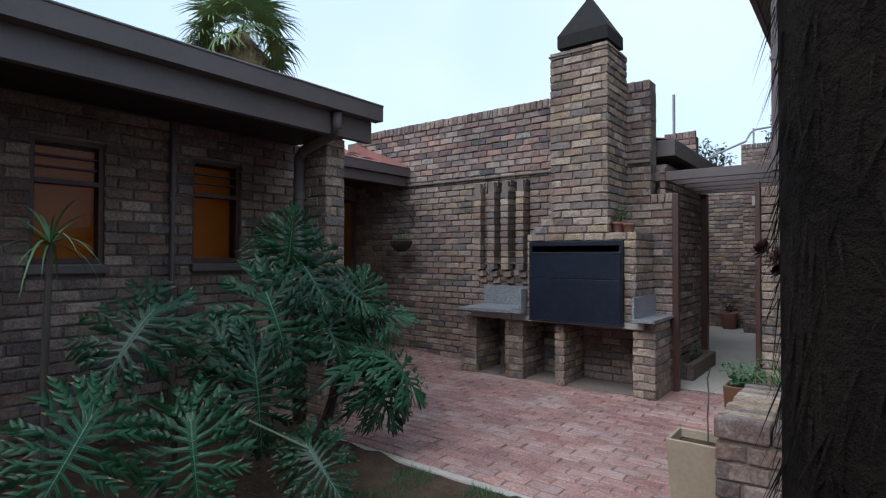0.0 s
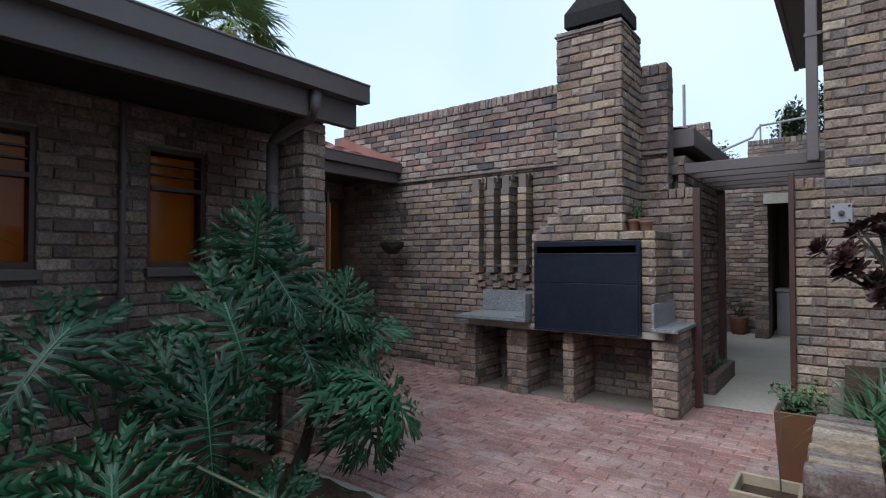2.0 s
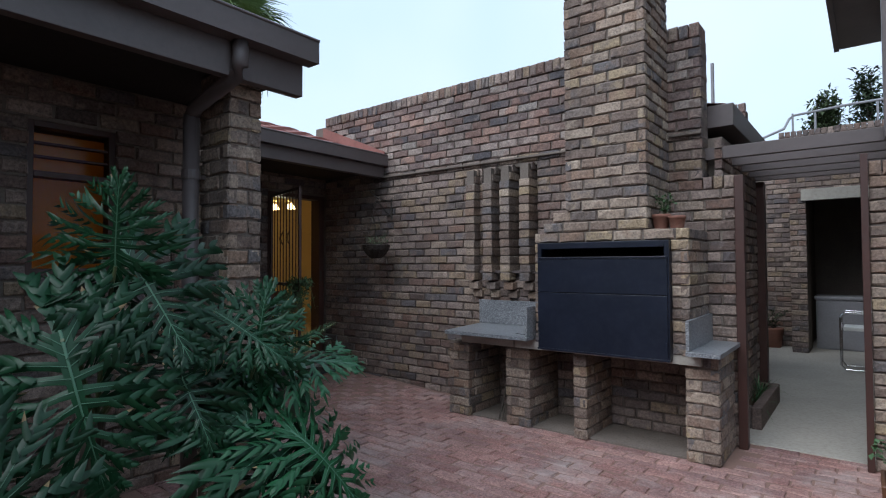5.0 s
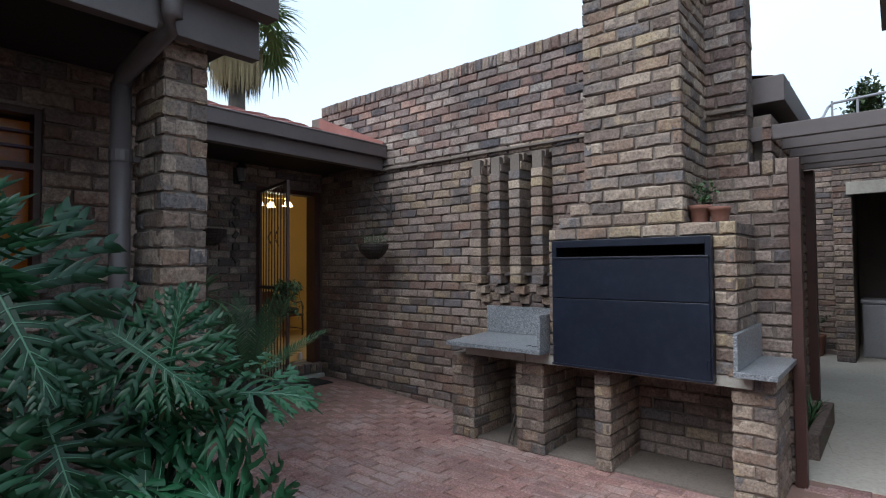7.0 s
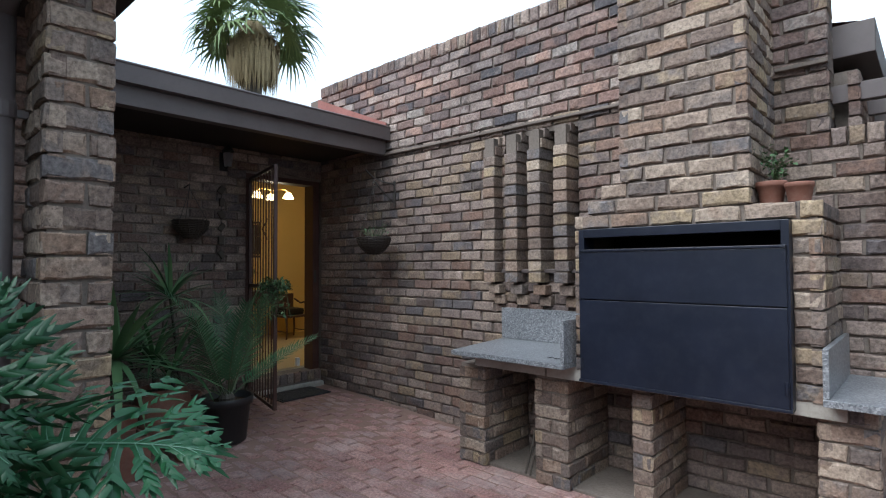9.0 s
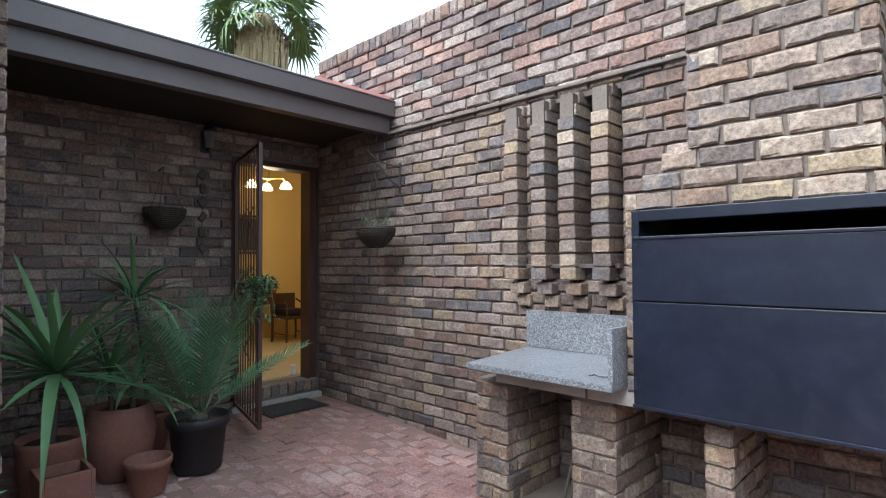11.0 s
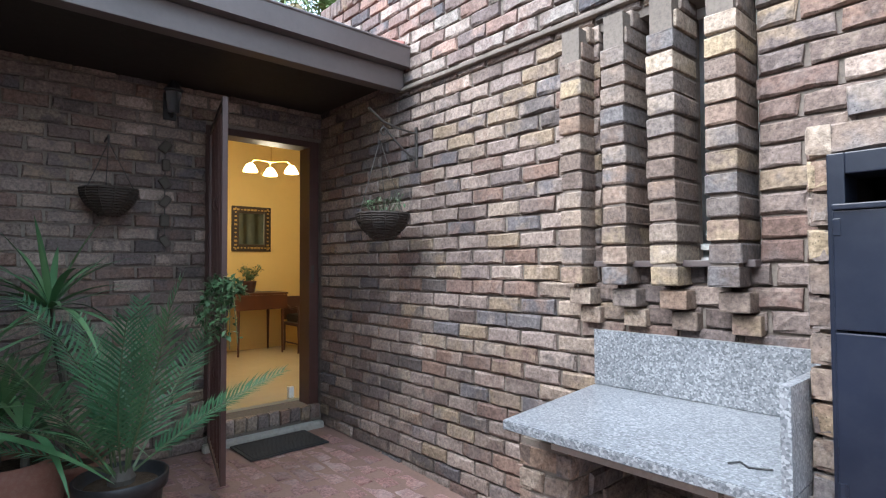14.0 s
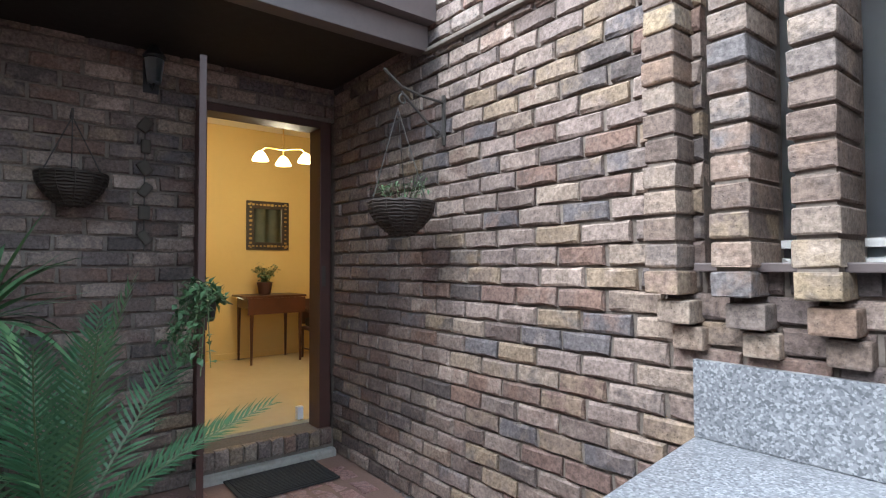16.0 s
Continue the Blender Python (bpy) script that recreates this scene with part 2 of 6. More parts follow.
def leaf_mat(name, c1, c2, edge, rough=0.38, vein=True):
    m, n, l, b = mat(name)
    oi = n.new("ShaderNodeObjectInfo")
    n1 = noise_at(n, l, 7.0, 4)
    ad = n.new("ShaderNodeMath")
    ad.operation = "ADD"
    l.new(oi.outputs["Random"], ad.inputs[0])
    l.new(n1.outputs[0], ad.inputs[1])
    r = ramp(n, [(0.35, c1), (1.25 / 2 + 0.2, c2)])
    mu = n.new("ShaderNodeMath")
    mu.operation = "MULTIPLY"
    mu.inputs[1].default_value = 0.55
    l.new(ad.outputs[0], mu.inputs[0])
    l.new(mu.outputs[0], r.inputs[0])
    n2 = noise_at(n, l, 18.0, 5)
    r2 = ramp(n, [(0.66, (0, 0, 0)), (0.78, (0.6, 0.6, 0.6))])
    l.new(n2.outputs[0], r2.inputs[0])
    l.new(mix(n, l, "MIX", r2.outputs[0], r.outputs[0], edge), b.inputs["Base Color"])
    b.inputs["Roughness"].default_value = rough
    b.inputs["Specular IOR Level"].default_value = 0.28
    bump(n, l, b, n2.outputs[0], 0.2, 0.004)
    return m


M_PHILO = leaf_mat("philodendron_leaf", (0.004, 0.028, 0.011), (0.012, 0.070, 0.027), (0.022, 0.078, 0.027), 0.40)
M_MIDRIB = surface("pale_leaf_rib", (0.035, 0.115, 0.065), (0.055, 0.155, 0.09), 0.45, relief=0.05)
M_DRY = surface("dry_leaf_edge", (0.13, 0.085, 0.04), (0.22, 0.16, 0.08), 0.8)
M_FERN = leaf_mat("cycad_leaf", (0.036, 0.105, 0.050), (0.075, 0.165, 0.075), (0.10, 0.18, 0.07), 0.42)
M_SWORD = leaf_mat("sword_leaf", (0.06, 0.15, 0.065), (0.12, 0.22, 0.095), (0.18, 0.22, 0.12), 0.45)
M_IVY = leaf_mat("pale_ivy_leaf", (0.05, 0.11, 0.045), (0.10, 0.17, 0.08), (0.28, 0.33, 0.20), 0.5)
M_GRASSY = leaf_mat("strap_leaf", (0.03, 0.085, 0.035), (0.06, 0.15, 0.06), (0.10, 0.17, 0.09), 0.5)
M_ROSETTE = leaf_mat("dark_rosette_leaf", (0.022, 0.010, 0.010), (0.05, 0.02, 0.018), (0.06, 0.035, 0.02), 0.45)
M_PALM = leaf_mat("palm_frond", (0.11, 0.17, 0.07), (0.21, 0.28, 0.11), (0.16, 0.18, 0.08), 0.55)
M_THATCH = surface("dead_palm_skirt", (0.24, 0.175, 0.09), (0.34, 0.26, 0.14), 0.95, big=2, fine=18, relief=0.8, dirt_amount=0.5)
M_FARLEAF = leaf_mat("far_tree_leaf", (0.03, 0.05, 0.022), (0.06, 0.085, 0.035), (0.09, 0.11, 0.05), 0.6)


def glass_mat(name, tint=(0.9, 0.95, 0.95), rough=0.02):
    m, n, l, b = mat(name)
    b.inputs["Base Color"].default_value = (*tint, 1)
    b.inputs["Roughness"].default_value = rough
    b.inputs["Transmission Weight"].default_value = 1.0
    b.inputs["IOR"].default_value = 1.45
    return m


def glow_mat(name, colour, strength):
    m, n, l, b = mat(name)
    b.inputs["Base Color"].default_value = (*colour, 1)
    b.inputs["Emission Color"].default_value = (*colour, 1)
    b.inputs["Emission Strength"].default_value = strength
    return m


M_GLASS = glass_mat("window_glass")
M_GLASS.node_tree.nodes["Principled BSDF"].inputs["IOR"].default_value = 1.15
M_FROST = glass_mat("milky_glass", (0.75, 0.8, 0.85), 0.5)
M_SHADE = glow_mat("lit_glass_shade", (1.0, 0.78, 0.42), 3.0)
m_cloth = mat("orange_blind")
tl = m_cloth[1].new("ShaderNodeBsdfTranslucent")
tl.inputs["Color"].default_value = (0.62, 0.36, 0.12, 1)
add_ = m_cloth[1].new("ShaderNodeMixShader")
add_.inputs[0].default_value = 0.65
wv = noise_at(m_cloth[1], m_cloth[2], 5.0, 3)
wr = ramp(m_cloth[1], [(0.3, (0.42, 0.17, 0.035)), (0.7, (0.50, 0.21, 0.045))])
m_cloth[2].new(wv.outputs[0], wr.inputs[0])
m_cloth[2].new(wr.outputs[0], m_cloth[3].inputs["Base Color"])
m_cloth[3].inputs["Roughness"].default_value = 0.9
m_cloth[2].new(m_cloth[3].outputs[0], add_.inputs[1])
m_cloth[2].new(tl.outputs[0], add_.inputs[2])
m_cloth[2].new(add_.outputs[0], m_cloth[1]["Material Output"].inputs["Surface"])
M_BLIND = m_cloth[0]
m_mirror = mat("mirror_silver")
m_mirror[3].inputs["Metallic"].default_value, m_mirror[3].inputs["Roughness"].default_value = 1.0, 0.03
m_mirror[3].inputs["Base Color"].default_value = (0.85, 0.85, 0.82, 1)
M_MIRROR = m_mirror[0]


# ---- mesh helpers ----
def mesh_of(name, bm, material, smooth=False):
    me = bpy.data.meshes.new(name)
    bm.normal_update()
    bm.to_mesh(me)
    bm.free()
    for mt in (material if isinstance(material, (list, tuple)) else [material]):
        me.materials.append(mt)
    if smooth:
        me.polygons.foreach_set("use_smooth", [True] * len(me.polygons))
    return me


def part(name, bm, material, parent, label="", smooth=False):
    """One mesh object under a thing or a part; the mesh is given in world metres."""
    ob = new(name, bm if isinstance(bm, bpy.types.Mesh) else mesh_of(name, bm, material, smooth))
    ob.parent = parent
    ob.matrix_parent_inverse = parent.matrix_world.inverted()
    return tagged(ob, label)


def thing(name, place, label, category, group="", kind=""):
    ob = new(name)
    ob.empty_display_size = 0.1
    ob.matrix_world = Matrix.Translation(place)
    bpy.context.view_layer.update()
    return tagged(ob, label, category, group, kind)


def solid(name, bm, material, label, category, kind="", group="", smooth=False):
    """A top-level thing made of one mesh."""
    return tagged(new(name, mesh_of(name, bm, material, smooth)), label, category, group, kind)


def box(bm, x0, x1, y0, y1, z0, z1, bevel=0.0):
    r = bmesh.ops.create_cube(bm, size=1.0)
    for v in r["verts"]:
        v.co = Vector(((x0 + x1) / 2 + v.co.x * (x1 - x0), (y0 + y1) / 2 + v.co.y * (y1 - y0), (z0 + z1) / 2 + v.co.z * (z1 - z0)))
    if bevel:
        es = list({e for v in r["verts"] for e in v.link_edges})
        bmesh.ops.bevel(bm, geom=es, offset=bevel, segments=2, profile=0.6, affect="EDGES")
    return bm


def boxes(*args, bevel=0.0):
    bm = bmesh.new()
    for a in args:
        box(bm, *a, bevel=bevel)
    return bm


def tube(bm, pts, r0, r1=None, seg=8):
    """A tapered tube along points."""
    r1 = r0 if r1 is None else r1
    pts = [Vector(p) for p in pts]
    rings = []
    ref = Vector((0.31, 0.17, 0.93))
    for i, p in enumerate(pts):
        d = (pts[min(i + 1, len(pts) - 1)] - pts[max(i - 1, 0)]).normalized()
        a = d.cross(ref)
        if a.length < 0.1:
            a = d.cross(Vector((1, 0, 0)))
        a.normalize()
        c = d.cross(a)
        r = r0 + (r1 - r0) * i / max(1, len(pts) - 1)
        rings.append([bm.verts.new(p + (a * math.cos(k * 2 * math.pi / seg) + c * math.sin(k * 2 * math.pi / seg)) * r) for k in range(seg)])
    for u, w in zip(rings, rings[1:]):
        for k in range(seg):
            bm.faces.new((u[k], u[(k + 1) % seg], w[(k + 1) % seg], w[k]))
    bm.faces.new(rings[0][::-1])
    bm.faces.new(rings[-1])
    return bm


def tubes(*args, seg=8):
    bm = bmesh.new()
    for pts, r in args:
        tube(bm, pts, r, seg=seg)
    return bm


def lathe(profile, centre=(0, 0, 0), seg=28, bm=None, squash=1.0):
    """A turned shape from (radius, height) pairs."""
    bm = bm or bmesh.new()
    cx, cy, cz = centre
    rings = [[bm.verts.new((cx + r * math.cos(k * 2 * math.pi / seg), cy + squash * r * math.sin(k * 2 * math.pi / seg), cz + h)) for k in range(seg)] for r, h in profile]
    for u, w in zip(rings, rings[1:]):
        for k in range(seg):
            bm.faces.new((u[k], u[(k + 1) % seg], w[(k + 1) % seg], w[k]))
    bm.faces.new(rings[0][::-1])
    bm.faces.new(rings[-1])
    return bm


def smooth01(a):
    a = min(1.0, max(0.0, a))
    return a * a * (3 - 2 * a)


def floor_z(x, y):
    """The paving rises a little towards the house door."""
    return 0.09 * smooth01((-4.0 - x) / 2.3)


# ---- bricks ----
COURSE, BRICK_H, BRICK_L, PITCH, BRICK_D = 0.085, 0.073, 0.219, 0.232, 0.055
rng = random.Random(7)


def brick_shape(length, height, depth, seed, ragged=0.0052):
    """One hand-moulded brick: the front at y = 0, rounded uneven edges, centred in x and z."""
    rd = random.Random(seed)
    j = lambda s=1.0: rd.uniform(-ragged, ragged) * s
    hx, hz, c = length / 2, height / 2, 0.008
    back = [(-hx, depth, -hz), (hx, depth, -hz), (hx, depth, hz), (-hx, depth, hz)]
    xs = [-hx, -hx / 3, hx / 3, hx]
    rim_b, rim_t = [(x + j(), c + j(0.7), -hz + j(0.8)) for x in xs], [(x + j(), c + j(0.7), hz + j(0.8)) for x in xs]
    front_b = [(x * (1 - c * 0.9 / hx) + j(), j(0.9), -hz + c + j()) for x in xs]
    front_t = [(x * (1 - c * 0.9 / hx) + j(), j(0.9), hz - c + j()) for x in xs]
    v = back + rim_b + rim_t + front_b + front_t
    rb, rt, fb, ft = 4, 8, 12, 16
    f = []
    for i in range(3):
        f += [(fb + i, fb + i + 1, ft + i + 1, ft + i), (rb + i, rb + i + 1, fb + i + 1, fb + i), (ft + i, ft + i + 1, rt + i + 1, rt + i)]
    f += [(rb, fb, ft, rt), (fb + 3, rb + 3, rt + 3, ft + 3)]
    f += [(0, 1, rb + 3, rb + 2, rb + 1, rb), (3, rt, rt + 1, rt + 2, rt + 3, 2), (0, rb, rt, 3), (1, 2, rt + 3, rb + 3)]
    return v, f


SHAPES = [brick_shape(BRICK_L, BRICK_H, BRICK_D, s) for s in range(10)]
HALVES = [brick_shape(0.105, BRICK_H, BRICK_D, 50 + s) for s in range(6)]
MESHES = {}


def brick_mesh(kind, k, palette):
    key = (kind, k, palette)
    if key not in MESHES:
        v, f = (SHAPES if kind == "full" else HALVES)[k]
        me = bpy.data.meshes.new("brick")
        me.from_pydata(v, [], f)
        me.materials.append(BRICK[palette][0])
        MESHES[key] = me
    return MESHES[key]


class Laid:
    """Bricks laid on a wall: the picked ones as parts, the rest as one joined part."""

    def __init__(self, parent, palette):
        self.parent, self.palette, self.v, self.f, self.count = parent, palette, [], [], 0
        self.fill_v, self.fill_f = [], []

    def lay(self, m, length, single, height=BRICK_H, shade=None):
        kind = "full" if length > 0.15 else "half"
        base = BRICK_L if kind == "full" else 0.105
        k = rng.randrange(10 if kind == "full" else 6)
        sc = Matrix.Diagonal((length / base, 1, height / BRICK_H, 1))
        pal = shade or self.palette
        if single and self.count < 300:
            ob = new("brick", brick_mesh(kind, k, pal))
            ob.parent = self.parent
            ob.matrix_basis = self.parent.matrix_world.inverted() @ m @ sc
            self.count += 1
        else:
            v, f = (SHAPES if kind == "full" else HALVES)[k]
            n0 = len(self.v)
            mm = m @ sc
            self.v += [tuple(mm @ Vector(p)) for p in v]
            self.f += [tuple(i + n0 for i in q) for q in f]

    def fill(self, m, length, height, depth=0.02):
        """A flush mortar perpend."""
        n0 = len(self.fill_v)
        hx, hz = length / 2, height / 2
        for y in (0.0, depth):
            for x, z in ((-hx, -hz), (hx, -hz), (hx, hz), (-hx, hz)):
                self.fill_v.append(tuple(m @ Vector((x, y, z))))
        self.fill_f += [tuple(i + n0 for i in q) for q in ((0, 1, 2, 3), (0, 4, 5, 1), (3, 2, 6, 7), (0, 3, 7, 4), (1, 5, 6, 2))]

    def done(self):
        for nm, vs, fs, mt in (("brickwork", self.v, self.f, BRICK[self.palette][1]), ("mortar", self.fill_v, self.fill_f, M_MORTAR)):
            if vs:
                me = bpy.data.meshes.new(nm)
                me.from_pydata(vs, [], fs)
                me.materials.append(mt)
                ob = new(nm, me)
                ob.parent = self.parent
                ob.matrix_parent_inverse = self.parent.matrix_world.inverted()
                tagged(ob, kind="stuff")


def face(origin, along, up=(0, 0, 1)):
    """A matrix for a wall face: x along the face to its right, y into the wall, z up."""
    u, w = Vector(along).normalized(), Vector(up)
    d = w.cross(u)
    return Matrix(((u.x, d.x, w.x, origin[0]), (u.y, d.y, w.y, origin[1]), (u.z, d.z, w.z, origin[2]), (0, 0, 0, 1)))


def lay_face(laid, origin, along, length, z0, z1, holes=(), near=None, shift=0.0, shades=None, every=1.0):
    """Stretcher bond over a face. holes: (u0, u1, z0, z1). near: the stretch built brick by brick."""
    fm = face((origin[0], origin[1], 0), along)
    n0, n1 = int(round(z0 / COURSE)), int(round(z1 / COURSE))
    for c in range(n0, n1):
        zb = c * COURSE
        zc = zb + COURSE / 2
        cuts = [(0.0, length)]
        for a, b, h0, h1 in holes:
            if h0 < zc < h1:
                nxt = []
                for p, q in cuts:
                    if a > p:
                        nxt.append((p, min(a, q)))
                    if b < q:
                        nxt.append((max(b, p), q))
                cuts = [(p, q) for p, q in nxt if q - p > 0.02]
        off = (0.0 if c % 2 else PITCH / 2) + shift + (0.012 if c % 3 == 0 else -0.008)
        for p, q in cuts:
            joints = [p]
            u = off - PITCH * 3
            while u < q:
                if p + 0.05 < u < q - 0.05:
                    joints.append(u)
                u += PITCH
            joints.append(q)
            for a, b in zip(joints, joints[1:]):
                gap_a, gap_b = (0.0 if a == p else 0.008), (0.0 if b == q else 0.008)
                a2, b2 = a + gap_a, b - gap_b
                if b2 - a2 < 0.03:
                    continue
                single = near is None or (near[0] <= (a + b) / 2 <= near[1] and near[2] <= zc <= near[3])
                m = fm @ Matrix.Translation(((a2 + b2) / 2, rng.uniform(-0.003, 0.003), zc + rng.uniform(-0.0015, 0.0015)))
                m = m @ Euler((rng.uniform(-0.012, 0.012), rng.uniform(-0.006, 0.006), rng.uniform(-0.008, 0.008))).to_matrix().to_4x4()
                shade = shades(zc, (a + b) / 2) if shades else None
                laid.lay(m, b2 - a2, single, shade=shade if single else None)
                if b != q:
                    laid.fill(fm @ Matrix.Translation((b, 0.0165, zc)), 0.024, BRICK_H + 0.008)


def lay_row(laid, origin, along, length, z0, height, pitch, depth_up=False, single=True):
    """A row of bricks on end or on edge, such as a coping."""
    fm = face((origin[0], origin[1], 0), along)
    n = max(1, int(round(length / pitch)))
    p = length / n
    for i in range(n):
        m = fm @ Matrix.Translation(((i + 0.5) * p, rng.uniform(-0.004, 0.004), z0 + height / 2 + rng.uniform(-0.004, 0.004)))
        m = m @ Euler((0, rng.uniform(-0.02, 0.02), 0)).to_matrix().to_4x4()
        laid.lay(m, p - 0.011, single, height=height)


# ---- ground and setting ----
W = 6.17          # face of the courtyard wall
DX = -6.58        # face of the wall with the house door
WX = -4.50        # face of the wall with the two windows
BY = 5.56         # face of the barbecue

bm = bmesh.new()
bmesh.ops.create_grid(bm, x_segments=40, y_segments=40, size=1.0)
for v in bm.verts:
    v.co.x, v.co.y = -2 + v.co.x * 60, 5 + v.co.y * 60
    v.co.z = -0.10
solid("ground", bm, M_SOIL, "bare brown earth around the houses", "ground", "structure")

bm = bmesh.new()
nx, ny = 60, 24
gv = [[bm.verts.new((-6.7 + 9.7 * i / nx, -4.9 + 11.4 * j / ny, floor_z(-6.7 + 9.7 * i / nx, 0) - 0.006)) for j in range(ny + 1)] for i in range(nx + 1)]
for i in range(nx):
    for j in range(ny):
        bm.faces.new((gv[i][j], gv[i + 1][j], gv[i + 1][j + 1], gv[i][j + 1]))
paving = solid("pavement", bm, M_JOINT, "red brick paving laid in running bond", "paving", "structure")

solid("passage_floor", boxes((-3.1, -0.5, 6.33, 14.6, -0.09, 0.004), bevel=0.004), M_CONC, "grey concrete floor of the side passage", "floor", "structure")
solid("firebox_floor", boxes((-4.02, -1.64, 5.66, 6.16, -0.09, 0.012), bevel=0.004), M_MORTAR, "grimy grey-brown concrete slab under the barbecue", "floor", "structure")

solid("kerb", boxes((-3.3, -1.36, 2.83, 2.895, -0.08, 0.008), bevel=0.01), M_CONC, "low concrete edging between bed and paving", "kerb", "structure")
bm = bmesh.new()
bmesh.ops.create_grid(bm, x_segments=50, y_segments=60, size=1.0)
for v in bm.verts:
    v.co.x, v.co.y = -2.93 + v.co.x * 1.57, 0.4 + v.co.y * 2.4
    v.co.z = 0.0 + 0.05 * noise.noise((v.co.x * 3, v.co.y * 3, 0)) + 0.02 * noise.noise((v.co.x * 12, v.co.y * 12, 3)) + 0.05 * smooth01((-2.4 - v.co.x) / 0.8)
    v.co.z = max(v.co.z, 0.006)
solid("plant_bed", bm, M_SOIL, "dark bare soil of the plant bed", "soil", "structure")

# courtyard wall: core with the slot window left open
wall_north = solid("wall_north", boxes(
    (-6.81, -4.02, W + 0.019, W + 0.23, 0, 3.32), (-3.36, -1.852, W + 0.019, W + 0.23, 0, 3.32), (-1.852, -1.615, W + 0.019, W + 0.23, 0, 2.04),
    (-4.02, -3.36, W + 0.019, W + 0.23, 0, 1.355), (-4.02, -3.36, W + 0.019, W + 0.23, 2.43, 3.32)),
    M_MORTAR, "tall brown clinker-brick courtyard wall with a rowlock coping", "wall", "structure")
# house-door wall
wall_west = solid("wall_west", boxes(
    (DX - 0.23, DX - 0.019, 3.44, 5.27, 0, 2.9), (DX - 0.23, DX - 0.019, 5.27, 6.183, 2.36, 2.9), (DX - 0.23, DX - 0.019, 5.27, 6.183, 0, 0.17)),
    M_MORTAR, "dark clinker-brick house wall under the eave", "wall", "structure")
# window wall
wall_windows = solid("wall_windows", boxes(
    (WX - 0.23, WX - 0.019, -4.9, 1.19, 0, 2.8), (WX - 0.23, WX - 0.019, 1.66, 2.33, 0, 2.8), (WX - 0.23, WX - 0.019, 2.79, 3.421, 0, 2.8),
    (WX - 0.23, WX - 0.019, 1.19, 1.66, 0, 1.38), (WX - 0.23, WX - 0.019, 2.33, 2.79, 0, 1.38),
    (WX - 0.23, WX - 0.019, 1.19, 1.66, 2.28, 2.8), (WX - 0.23, WX - 0.019, 2.33, 2.79, 2.28, 2.8), (DX - 0.23, WX - 0.23, 3.34, 3.421, 0, 2.8)),
    M_MORTAR, "dark clinker-brick wall with two lit windows", "wall", "structure")
# neighbouring two-storey house
wall_house = solid("wall_house", boxes(
    (-0.782, -0.56, W + 0.019, W + 0.23, 0, 2.04), (-0.56, 3.4, W + 0.019, W + 0.23, 0, 5.4), (-0.547, -0.33, W + 0.23, 12.0, 0, 5.2)),
    M_MORTAR, "pale tan clinker-brick wall of the two-storey house", "wall", "structure")
# the boxes beyond y = 12.6 are added to shut light out of the end doorway
wall_passage = solid("wall_passage", boxes(
    (-2.15, -1.739, W + 0.23, 8.1, 0, 2.5), (-3.2, -1.60, 12.419, 12.6, 0, 3.0), (-3.2, -3.0, 8.1, 12.419, 0, 3.0),
    (-1.78, -1.56, 11.719, 12.419, 0, 3.0), (-1.56, -0.547, 11.72, 11.9, 2.5, 3.0), (-1.8, -0.3, 14.5, 14.7, 0, 3.0), (-1.8, -1.6, 12.6, 14.5, 0, 3.0), (-0.33, -0.2, 12.0, 14.5, 0, 3.0), (-3.2, -2.15, 8.0, 8.1, 0, 3.0)),
    M_MORTAR, "dark brown brick walls of the narrow side passage", "wall", "structure")
# unseen walls added out of view; the tall ones block low sky from the veranda
solid("wall_shade", boxes((-6.8, 3.6, -5.1, -4.9, 0, 4.2), (3.4, 3.6, -4.9, 1.0, 0, 5.2), (3.4, 3.6, 1.0, 6.17, 0, 2.0)), M_MORTAR, "unseen plain walls added to close the courtyard and shade the veranda", "wall", "structure")

# roofs
def tiled_roof(name, x_low, x_high, y0, y1, z_low, z_high, label):
    """Overlapping clay pans in courses up the slope."""
    bm = bmesh.new()
    ncol, nrow = max(2, int((y1 - y0) / 0.30)), max(2, int(abs(x_high - x_low) / 0.32))
    sub = 6
    for r in range(nrow):
        xa, xb = x_low + (x_high - x_low) * r / nrow, x_low + (x_high - x_low) * (r + 1) / nrow
        za, zb = z_low + (z_high - z_low) * r / nrow + 0.03, z_low + (z_high - z_low) * (r + 1) / nrow
        lo, hi, un = [], [], []
        for k in range(ncol * sub + 1):
            y = y0 + (y1 - y0) * k / (ncol * sub)
            wave = 0.03 * abs(math.sin(math.pi * k / sub))
            lo.append(bm.verts.new((xa, y, za + wave)))
            hi.append(bm.verts.new((xb, y, zb + wave)))
            un.append(bm.verts.new((xa, y, za + wave - 0.03)))
        for k in range(ncol * sub):
            bm.faces.new((lo[k], hi[k], hi[k + 1], lo[k + 1]))
            bm.faces.new((un[k], lo[k], lo[k + 1], un[k + 1]))
    return solid(name, bm, M_DARKTILE if "weathered" in label else M_TILE, label, "roof", "structure")


tiled_roof("roof_veranda", -3.40, -7.2, -4.9, 3.42, 2.728, 4.02, "weathered grey-brown tiled roof over the veranda")
tiled_roof("roof_entrance", -5.47, -7.4, 3.45, 6.14, 2.715, 3.41, "red clay-tile roof above the entrance")
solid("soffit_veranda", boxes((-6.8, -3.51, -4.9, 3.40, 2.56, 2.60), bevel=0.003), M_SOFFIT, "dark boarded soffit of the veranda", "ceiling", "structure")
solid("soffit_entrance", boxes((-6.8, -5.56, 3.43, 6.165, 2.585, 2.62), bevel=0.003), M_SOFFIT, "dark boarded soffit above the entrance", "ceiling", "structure")


